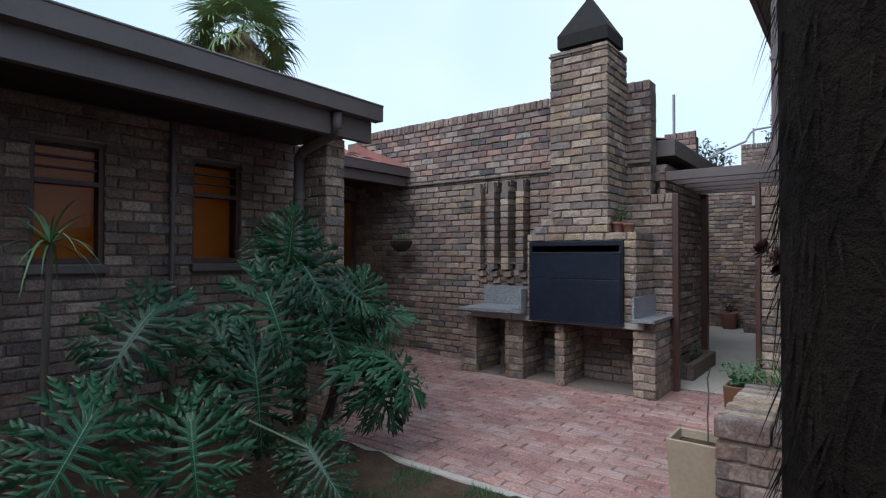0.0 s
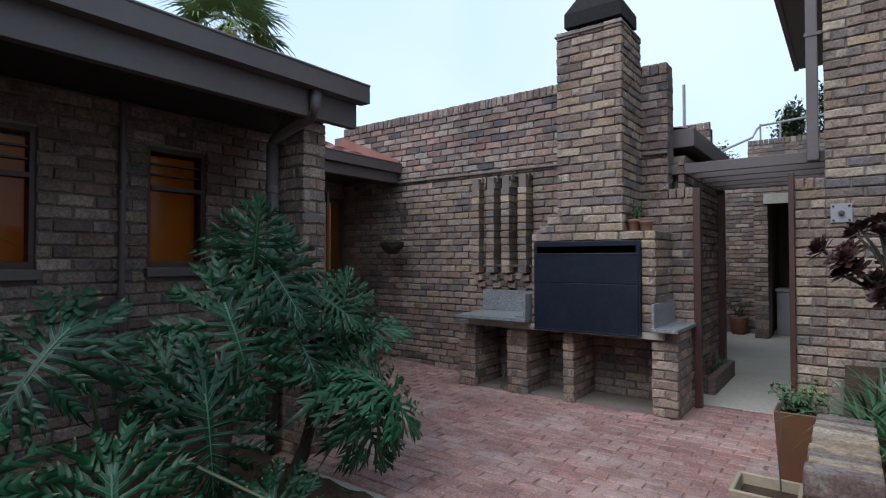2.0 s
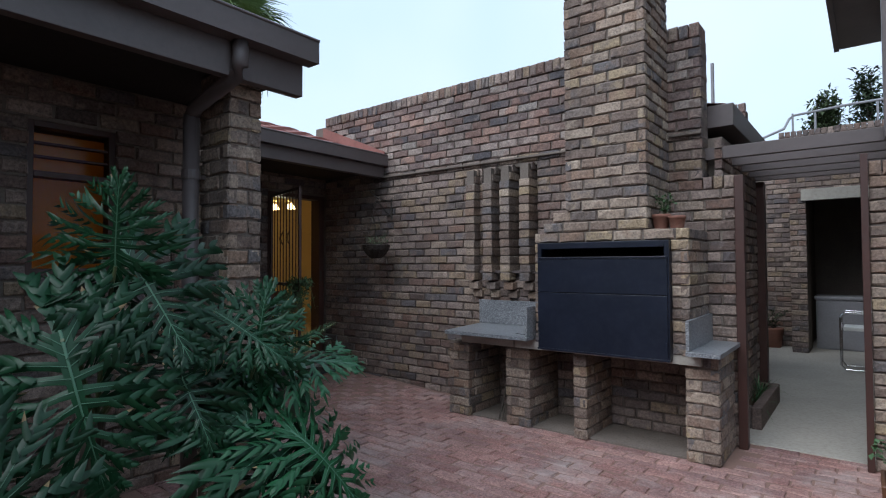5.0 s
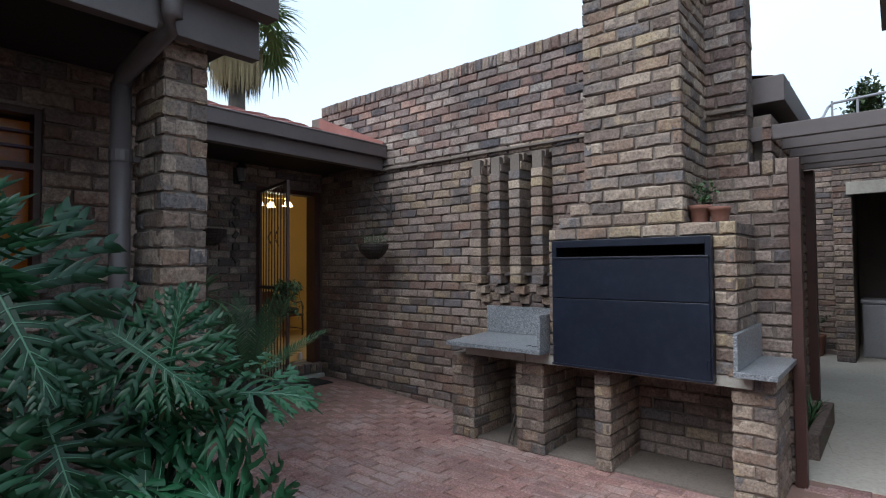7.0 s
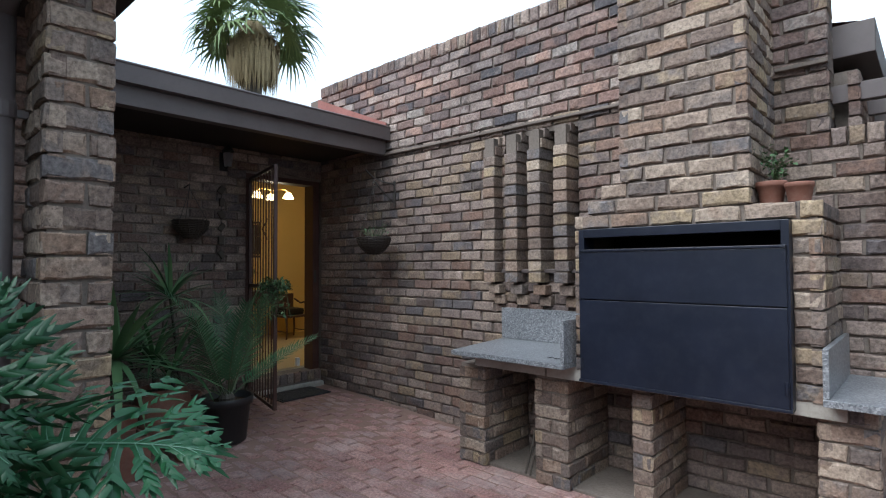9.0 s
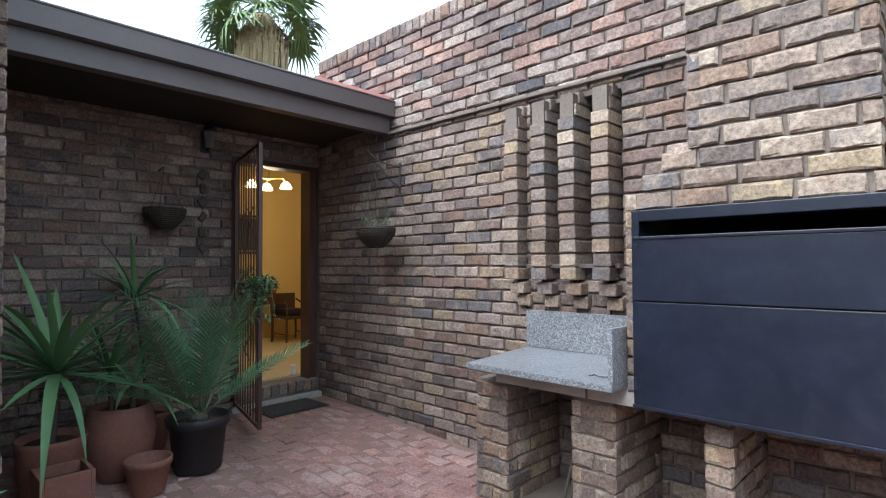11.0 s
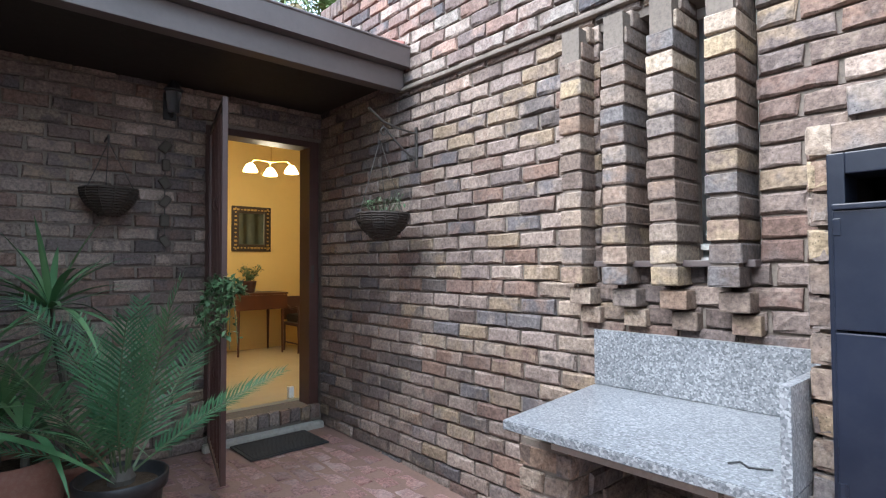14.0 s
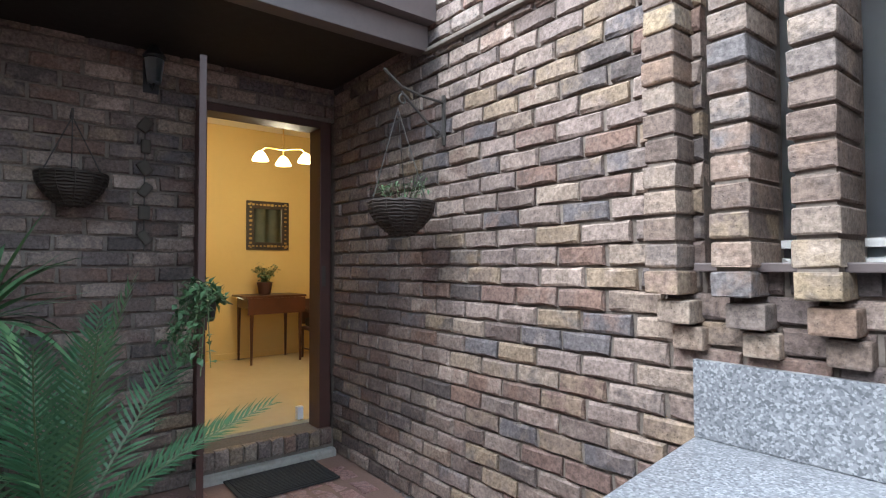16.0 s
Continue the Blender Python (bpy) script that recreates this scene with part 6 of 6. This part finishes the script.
# grass along the edging
gv_, gf_ = [], []
rd = random.Random(61)
for i in range(9000):
    x, y = rd.uniform(-2.75, -1.40), rd.uniform(1.5, 2.80)
    if noise.noise((x * 2.2, y * 2.2, 0)) < 0.25 - 0.6 * smooth01((x + 2.6) / 0.5):
        continue
    h, a = rd.uniform(0.025, 0.07), rd.uniform(0, 6.28)
    o = Vector((x, y, 0.0))
    s = Vector((math.cos(a), math.sin(a), 0)) * 0.0025
    tip = o + Vector((rd.uniform(-0.03, 0.03), rd.uniform(-0.03, 0.03), h))
    k = len(gv_)
    gv_ += [tuple(o - s), tuple(o + s), tuple(tip)]
    gf_.append((k, k + 1, k + 2))
me = bpy.data.meshes.new("grass")
me.from_pydata(gv_, [], gf_)
me.materials.append(M_GRASSY)
tagged(new("grass", me), "short uneven green grass by the edging", "grass", kind="stuff")


# ---- hall furniture ----
FX = -9.68
ch = thing("chandelier", (-7.95, 6.36, 2.3), "brass three-arm chandelier with lit glass shades", "chandelier")
CX, CY, CZ = -7.95, 6.36, 2.42
part("rod", tubes(([(CX, CY, 3.0), (CX, CY, CZ)], 0.008), seg=6), M_GOLD, ch)
part("ceiling_rose", lathe([(0.05, 0.0), (0.045, -0.03), (0.01, -0.04)], (CX, CY, 3.0), 14), M_GOLD, ch)
for k, a in enumerate((1.19, 2.76, 4.33)):
    ex, ey = CX + 0.20 * math.cos(a), CY + 0.20 * math.sin(a)
    part("arm", tubes(([(CX, CY, CZ), (CX + 0.07 * math.cos(a), CY + 0.07 * math.sin(a), CZ + 0.012), (CX + 0.16 * math.cos(a), CY + 0.16 * math.sin(a), CZ + 0.018), (ex, ey, CZ - 0.02)], 0.007), seg=6), M_GOLD, ch)
    part("shade", lathe([(0.018, 0.0), (0.04, -0.018), (0.064, -0.06), (0.073, -0.085), (0.068, -0.085), (0.035, -0.025)], (ex, ey, CZ - 0.02), 20), M_SHADE, ch, "lit cream glass shade", smooth=True)
hl = new("hall_lamp", bpy.data.lights.new("hall_lamp", "POINT"))
hl.data.energy, hl.data.color, hl.data.shadow_soft_size = 9, (1.0, 0.87, 0.62), 0.10
hl.location = (CX, CY, CZ - 0.18)

mir = thing("wall_mirror", (FX, 6.62, 1.6), "square wall mirror in a dark mosaic frame", "mirror")
MY0, MY1, MZ0, MZ1 = 6.60, 7.12, 1.55, 2.14
part("glass", boxes((FX + 0.005, FX + 0.012, MY0 + 0.09, MY1 - 0.09, MZ0 + 0.09, MZ1 - 0.09)), M_MIRROR, mir)
for nm, q in (("frame_side", (MY0, MY0 + 0.09, MZ0, MZ1)), ("frame_side", (MY1 - 0.09, MY1, MZ0, MZ1)), ("frame_rail", (MY0 + 0.09, MY1 - 0.09, MZ0, MZ0 + 0.09)), ("frame_rail", (MY0 + 0.09, MY1 - 0.09, MZ1 - 0.09, MZ1))):
    part(nm, boxes((FX, FX + 0.03, *q), bevel=0.004), M_FRAMEP, mir)

mv = bmesh.new()
rd = random.Random(88)
for k in range(11):
    for q in (0.045, 0.545):
        for a, b in ((MY0 + 0.03 + 0.046 * k, MZ0 + q), (MY0 + (0.045 if q < 0.3 else 0.475), MZ0 + 0.03 + 0.053 * k)):
            h = rd.uniform(0.010, 0.019)
            box(mv, FX + 0.029, FX + 0.034, a - h, a + h, b - h * 0.7, b + h * 0.7, bevel=0.003)
tagged(part("gilt_leaves", mv, M_GOLD, mir, "gilt leaf ornaments on the frame"), kind="stuff")
# a drape on the hall's street side, seen in the mirror
dr = thing("curtain", (DX - 0.30, 8.1, 0.3), "grey-green gathered curtain on the hall wall", "curtain")
bm = bmesh.new()
cols = [[bm.verts.new((DX - 0.30 + 0.03 * math.sin(k * 0.9), 7.45 + 1.2 * k / 40, z)) for z in (0.30, 2.5)] for k in range(41)]
for u, w in zip(cols, cols[1:]):
    bm.faces.new((u[0], w[0], w[1], u[1]))
bm.normal_update()
bmesh.ops.solidify(bm, geom=bm.faces[:], thickness=0.004)
part("cloth", bm, M_DRAPE, dr, smooth=True)
part("rail", tubes(([(DX - 0.30, 7.35, 2.52), (DX - 0.30, 8.75, 2.52)], 0.012)), M_WOOD, dr)

tb = thing("side_table", (-9.35, 6.75, 0.268), "dark wooden side table on slim legs", "table")
part("tabletop", boxes((-9.62, -9.12, 6.42, 7.12, 1.00, 1.025), bevel=0.004), M_MAHOGANY, tb)
part("drop_leaf", boxes((-9.125, -9.105, 6.44, 7.10, 0.82, 0.998), bevel=0.004), M_MAHOGANY, tb)
part("apron", boxes((-9.58, -9.16, 6.47, 7.07, 0.88, 0.998)), M_MAHOGANY, tb)
for x in (-9.57, -9.14):
    for y in (6.49, 7.05):
        bm = bmesh.new()
        tube(bm, [(x, y, 0.268), (x, y, 0.90)], 0.012, 0.022, 8)
        part("leg", bm, M_MAHOGANY, tb)
vp = pot("plant_pot", (-9.38, 6.72, 1.025), hollow(0.09, [(0.06, 0), (0.065, 0.01), (0.085, 0.13), (0.09, 0.14)], 0.01, 0.04), 0.07, M_WOOD, "small dark pot on the side table", soil_z=0.12)
vpl = thing("house_plant", (-9.38, 6.72, 1.14), "small bushy green house plant", "plant")
stems = [[(-9.38, 6.72, 1.14), (-9.38 + 0.06 * math.cos(a), 6.72 + 0.06 * math.sin(a), 1.25), (-9.38 + 0.12 * math.cos(a), 6.72 + 0.12 * math.sin(a), 1.30 + 0.03 * (k % 3))] for k, a in enumerate([j * 0.7 for j in range(9)])]
for st in stems:
    bm = bmesh.new()
    tube(bm, st, 0.003, 0.002, 5)
    part("stem", bm, M_STEM, vpl)
scatter_leaves(vpl, "leaves", M_IVY, stems, 26, 0.05, 0.025, 33, 0.03)

CHX, CHY = -9.10, 7.34
ch2 = thing("low_chair", (CHX, CHY, 0.268), "low dark wooden chair with curved arms", "chair")
part("seat", boxes((CHX - 0.22, CHX + 0.22, CHY - 0.21, CHY + 0.21, 0.60, 0.635), bevel=0.006), M_WOOD, ch2)
part("cushion", boxes((CHX - 0.20, CHX + 0.15, CHY - 0.17, CHY + 0.17, 0.635, 0.74), bevel=0.04), M_SOFFIT, ch2)
for x in (CHX - 0.20, CHX + 0.20):
    for y in (CHY - 0.19, CHY + 0.19):
        bm = bmesh.new()
        tube(bm, [(x, y, 0.268), (x + 0.012, y, 0.40), (x, y, 0.62)], 0.013, 0.018, 8)
        part("leg", bm, M_WOOD, ch2)
for y in (CHY - 0.19, CHY + 0.19):
    part("stretcher", tubes(([(CHX - 0.20, y, 0.38), (CHX + 0.20, y, 0.38)], 0.009), seg=6), M_WOOD, ch2)
    part("arm", tubes(([(CHX + 0.20, y, 0.62), (CHX + 0.22, y, 0.76), (CHX + 0.17, y, 0.84), (CHX + 0.10, y, 0.83), (CHX, y, 0.81), (CHX - 0.18, y, 0.87)], 0.014), seg=8), M_WOOD, ch2)
part("backrest", boxes((CHX - 0.24, CHX - 0.21, CHY - 0.19, CHY + 0.19, 0.66, 0.96), bevel=0.006), M_WOOD, ch2)
stp = thing("door_stop", (-6.86, 6.05, 0.268), "small white door stop on the hall floor", "door stop")
part("block", boxes((-6.89, -6.845, 6.03, 6.075, 0.268, 0.36), bevel=0.006), M_WHITEP, stp)
hw = thing("window_4", (-9.68, 5.86, 1.1), "narrow bright hall window beside a dark curtain", "window", kind="structure")
part("window_frame", boxes((FX, FX + 0.02, 5.70, 5.94, 1.0, 1.98), bevel=0.003), M_WHITEP, hw)
cu = thing("curtain", (-9.6, 5.6, 0.35), "dark brown floor-length curtain", "curtain")
bm = bmesh.new()
for k in range(30):
    y = 5.45 + 0.26 * k / 29
    x = FX + 0.07 + 0.025 * math.sin(k * 1.1)
    bm.verts.new((x, y, 0.30))
    bm.verts.new((x, y, 2.35))
bm.verts.ensure_lookup_table()
for k in range(29):
    bm.faces.new((bm.verts[2 * k], bm.verts[2 * k + 2], bm.verts[2 * k + 3], bm.verts[2 * k + 1]))
part("cloth", bm, M_SOFFIT, cu)
part("rail", tubes(([(FX + 0.07, 5.40, 2.37), (FX + 0.07, 6.0, 2.37)], 0.01)), M_WOOD, cu)

# ---- passage clutter ----
tr = thing("brick_trough", (-1.55, 7.6, 0), "low brick-edged flower trough along the passage wall", "planter")
part("edge", boxes((-1.62, -1.54, 6.75, 7.96, 0.0, 0.19), bevel=0.012), BRICK["mixed"][0], tr)
part("edge", boxes((-1.715, -1.62, 6.75, 6.84, 0.0, 0.19), bevel=0.012), BRICK["mixed"][0], tr)
part("edge", boxes((-1.715, -1.62, 7.87, 7.96, 0.0, 0.19), bevel=0.012), BRICK["mixed"][0], tr)
part("soil", boxes((-1.715, -1.62, 6.84, 7.87, 0.0, 0.14)), M_SOIL, tr)
rd = random.Random(77)
for x, y in ((-1.655, 7.2), (-1.66, 7.5), (-1.655, 7.75)):
    tuft = thing("trough_plant", (x, y, 0.11), "low green plant growing in the trough", "plant", group="trough plants")
    for i in range(24):
        a, e = rd.uniform(0, 6.28), rd.uniform(0.4, 1.4)
        way = (math.cos(a) * math.cos(e), math.sin(a) * math.cos(e), math.sin(e))
        leaf_on(tuft, STRAPS[rd.randrange(4)], aim((x, y, 0.11), way, (-way[0], -way[1], 1), rd.uniform(0.5, 0.9)), "blade")
bin_ = thing("storage_bin", (-1.2, 12.4, 0), "grey plastic storage bin in the dark doorway", "bin")
part("body", boxes((-1.50, -0.75, 12.35, 12.9, 0.004, 0.82), bevel=0.03), M_GALV, bin_)
part("lid", boxes((-1.52, -0.73, 12.33, 12.92, 0.82, 0.88), bevel=0.015), M_GALV, bin_)
st = thing("folding_chair", (-0.95, 10.4, 0), "chrome tube folding chair with a pale seat", "chair")
for y in (10.2, 10.55):
    part("side_frame", tubes(([(-0.62, y, 0.04), (-1.05, y, 0.04), (-1.10, y, 0.10), (-1.10, y, 0.72), (-1.05, y, 0.78), (-0.62, y, 0.78)], 0.013), seg=8), M_CHROME, st)
part("seat", boxes((-1.07, -0.62, 10.18, 10.57, 0.55, 0.60), bevel=0.01), M_WHITEP, st)
fp = pot("plant_pot", (-2.1, 12.15, 0), hollow(0.16, [(0.11, 0), (0.12, 0.01), (0.16, 0.3), (0.165, 0.33)], 0.014, 0.05), 0.13, M_TERRA, "terracotta pot by the far passage wall", soil_z=0.29)
tuft = thing("pot_shrub", (-2.1, 12.15, 0.29), "sparse twiggy shrub in a pot", "plant")
stems = [[(-2.1, 12.15, 0.3), (-2.1 + 0.1 * math.cos(a), 12.15 + 0.1 * math.sin(a), 0.5), (-2.1 + 0.22 * math.cos(a), 12.15 + 0.2 * math.sin(a), 0.62)] for a in [j * 0.8 for j in range(8)]]
for s_ in stems:
    bm = bmesh.new()
    tube(bm, s_, 0.004, 0.002, 5)
    part("stem", bm, M_TWIG, tuft)
scatter_leaves(tuft, "leaves", M_FARLEAF, stems, 22, 0.05, 0.03, 91, 0.03)

# house wall fittings
hp_ = thing("wall_plate", (-0.45, W, 1.74), "square grey steel mounting plate bolted to the wall", "wall plate")
part("plate", boxes((-0.525, -0.375, W - 0.014, W - 0.002, 1.745, 1.905), bevel=0.003), M_GALV, hp_)
for dx_, dz_ in ((-0.055, -0.06), (0.055, -0.06), (-0.055, 0.06), (0.055, 0.06)):
    bm = lathe([(0.009, 0), (0.009, 0.008), (0.004, 0.012)], (0, 0, 0), 8)
    bmesh.ops.rotate(bm, verts=bm.verts, cent=(0, 0, 0), matrix=Matrix.Rotation(radians(90), 3, "X"))
    bmesh.ops.translate(bm, verts=bm.verts, vec=(-0.45 + dx_, W - 0.014, 1.825 + dz_))
    part("bolt", bm, M_IRON, hp_)
bm = lathe([(0.022, 0), (0.022, 0.03), (0.012, 0.035)], (0, 0, 0), 12)
bmesh.ops.rotate(bm, verts=bm.verts, cent=(0, 0, 0), matrix=Matrix.Rotation(radians(90), 3, "X"))
bmesh.ops.translate(bm, verts=bm.verts, vec=(-0.45, W - 0.014, 1.825))
part("socket", bm, M_IRON, hp_)
bl_ = thing("bulkhead_light", (0.05, W, 2.2), "round white bulkhead light on the brick wall", "lamp")
for nm, prof, mtl in (("base", [(0.13, 0), (0.13, 0.03), (0.10, 0.05)], M_GALV), ("diffuser", [(0.098, 0.045), (0.09, 0.085), (0.05, 0.105), (0.005, 0.11)], M_WHITEP), ("guard", [(0.125, 0.03), (0.125, 0.05), (0.105, 0.055), (0.105, 0.03)], M_GALV)):
    bm = lathe(prof, (0, 0, 0), 28)
    bmesh.ops.rotate(bm, verts=bm.verts, cent=(0, 0, 0), matrix=Matrix.Rotation(radians(90), 3, "X"))
    bmesh.ops.translate(bm, verts=bm.verts, vec=(0.07, W - 0.002, 2.22))
    part(nm, bm, mtl, bl_, smooth=True)
bs = thing("broom_stick", (-3.45, 5.75, 0.01), "thin wooden sticks leaning in the wood store", "stick")
part("stick", tubes(([(-3.50, 5.66, 0.012), (-3.415, 5.80, 0.62)], 0.008), seg=6), M_TWIG, bs)
part("stick", tubes(([(-3.46, 5.65, 0.012), (-3.405, 5.78, 0.50)], 0.007), seg=6), M_TWIG, bs)

# ---- skyline ----
par = thing("brick_parapet", (-2.0, 8.3, 2.5), "short brick parapet behind the tiled roof", "parapet")
part("core", boxes((-2.28, -1.86, 8.313, 8.5, 2.4, 3.18)), M_MORTAR, par)
laid = Laid(par, "reddish")
lay_face(laid, (-2.29, 8.3), (1, 0, 0), 0.44, 2.38, 3.15)
lay_row(laid, (-2.29, 8.296), (1, 0, 0), 0.44, 3.15, 0.10, 0.085)
laid.done()
pole = thing("pole", (-2.35, 9.0, 3.0), "thin grey steel pole on the roof", "pole")
part("shaft", tubes(([(-2.33, 9.0, 3.2), (-2.33, 9.0, 4.02)], 0.022)), M_GALV, pole)
rp = thing("roof_terrace", (-1.4, 14.0, 0), "brick roof-terrace parapet with a steel rail", "parapet")
part("core", boxes((-2.15, 0.8, 14.013, 14.3, 0, 3.95)), M_MORTAR, rp)
laid = Laid(rp, "mixed")
lay_face(laid, (-2.16, 14.0), (1, 0, 0), 2.9, 3.23, 3.91, near=(0, 1.8, 3.2, 3.95))
lay_row(laid, (-2.16, 13.995), (1, 0, 0), 2.9, 3.905, 0.12, 0.10)
laid.done()
part("rail", tubes(([(-2.9, 13.4, 3.65), (-2.05, 13.9, 4.08), (-1.98, 14.1, 4.3), (-1.9, 14.1, 4.36), (-1.0, 14.1, 4.42), (0.6, 14.1, 4.44)], 0.025), seg=8), M_GALV, rp)
for x in (-1.92, -1.55, -0.6, 0.3):
    part("rail_post", tubes(([(x, 14.1, 3.95), (x, 14.1, 4.40)], 0.02), seg=8), M_GALV, rp)


def leafy_tree(x, y, top, spread, seed, label, upright=False):
    """A tapered trunk, limbs and many small leaf clumps."""
    t = thing("tree", (x, y, -0.1), label, "tree")
    rd = random.Random(seed)
    bm = bmesh.new()
    tube(bm, [(x, y, -0.1), (x + 0.1, y, top * 0.4), (x, y, top * 0.8)], 0.14, 0.04, 8)
    part("trunk", bm, M_TWIG, t)
    stems = []
    for i in range(26):
        a, h = rd.uniform(0, 6.28), rd.uniform(0.45, 1.0)
        r = spread * (1.15 - h) * rd.uniform(0.7, 1.2) * (0.9 if upright else 1.3)
        stems.append([(x, y, top * (h - 0.18)), (x + r * 0.6 * math.cos(a), y + r * 0.6 * math.sin(a), top * (h - 0.06)), (x + r * math.cos(a), y + r * math.sin(a), top * h)])
        bm = bmesh.new()
        tube(bm, stems[-1], 0.025, 0.008, 5)
        part("limb", bm, M_TWIG, t)
    scatter_leaves(t, "crown", M_FARLEAF, stems, 150, 0.16, 0.06, seed + 1, 0.18)
    return t


leafy_tree(-1.55, 16.4, 5.35, 1.1, 5, "dark green conical garden tree beyond the terrace", True)
leafy_tree(-0.7, 16.8, 5.8, 1.2, 6, "dark green garden tree beyond the terrace", True)
leafy_tree(-3.6, 18.5, 4.95, 1.6, 7, "dusty green garden tree behind the houses")


def fan_mesh(seed):
    """A palm fan: narrow segments round a hub, their tips hanging."""
    rd = random.Random(seed)
    v, f = [], []
    n = 26
    for i in range(n):
        a = radians(-125 + 250 * i / (n - 1))
        d = Vector((math.sin(a), math.cos(a), 0))
        s = Vector((math.cos(a), -math.sin(a), 0))
        L = 0.80 * rd.uniform(0.85, 1.1)
        k = len(v)
        hang = rd.uniform(0.35, 0.9)
        for q, w in ((0.0, 0.008), (0.4, 0.040), (0.7, 0.020), (1.0, 0.003)):
            c = d * L * q + Vector((0, 0.05, -hang * L * max(0, q - 0.45) ** 1.5 * 1.8 + 0.02 * (i % 2)))
            v += [tuple(c + s * w), tuple(c - s * w)]
        for j in range(3):
            f.append((k + 2 * j, k + 2 * j + 1, k + 2 * j + 3, k + 2 * j + 2))
    # stalk
    k = len(v)
    v += [(-0.012, -0.75, 0), (0.012, -0.75, 0), (0.008, 0.02, 0.01), (-0.008, 0.02, 0.01)]
    f.append((k, k + 1, k + 2, k + 3))
    me = bpy.data.meshes.new("fan_leaf")
    me.from_pydata(v, [], f)
    me.materials.append(M_PALM)
    return me


PCX, PCY, PCZ = -21.96, 13.55, 11.3
PS = 1.5
palm = thing("fan_palm", (PCX, PCY, -0.1), "tall fan palm with a skirt of dead fronds", "palm tree")
bm = bmesh.new()
tube(bm, [(PCX, PCY, -0.1), (PCX + 0.05, PCY, 3), (PCX, PCY, PCZ - 0.2)], 0.42, 0.32, 14)
part("trunk", bm, M_TWIG, palm)
FANS = [fan_mesh(s) for s in range(4)]
rd = random.Random(101)
for i in range(34):
    a = i * 2.4
    e = 1.25 - 1.75 * (i / 33)
    way = Vector((math.cos(a) * math.cos(e), math.sin(a) * math.cos(e), math.sin(e)))
    o = Vector((PCX, PCY, PCZ)) + way * 0.98 * PS
    leaf_on(palm, FANS[i % 4], aim(tuple(o), way, (-way.x * 0.6, -way.y * 0.6, 1.0), PS * rd.uniform(0.95, 1.25), rd.uniform(-0.5, 0.5)), "fan_leaf")
sv, sf = [], []
for i in range(1700):
    a, z = rd.uniform(0, 6.28), rd.uniform(-0.3, 0.5)
    r = rd.uniform(0.55, 1.05)
    o = Vector((PCX + 0.3 * math.cos(a), PCY + 0.3 * math.sin(a), PCZ - 0.35 + z))
    tip = Vector((PCX + r * math.cos(a), PCY + r * math.sin(a), PCZ - 1.2 - rd.uniform(0.0, 1.8)))
    midp = (o + tip) / 2 + Vector((math.cos(a), math.sin(a), 0)) * 0.38
    s = Vector((-math.sin(a), math.cos(a), 0)) * rd.uniform(0.02, 0.045)
    k = len(sv)
    sv += [tuple(o - s), tuple(o + s), tuple(midp + s), tuple(midp - s), tuple(tip)]
    sf += [(k, k + 1, k + 2, k + 3), (k + 3, k + 2, k + 4)]
me = bpy.data.meshes.new("dead_skirt")
me.from_pydata(sv, [], sf)
me.materials.append(M_THATCH)
ob = new("dead_skirt", me)
ob.parent = palm
ob.matrix_parent_inverse = palm.matrix_world.inverted()
tagged(ob, "hanging straw-coloured dead fronds", kind="stuff")
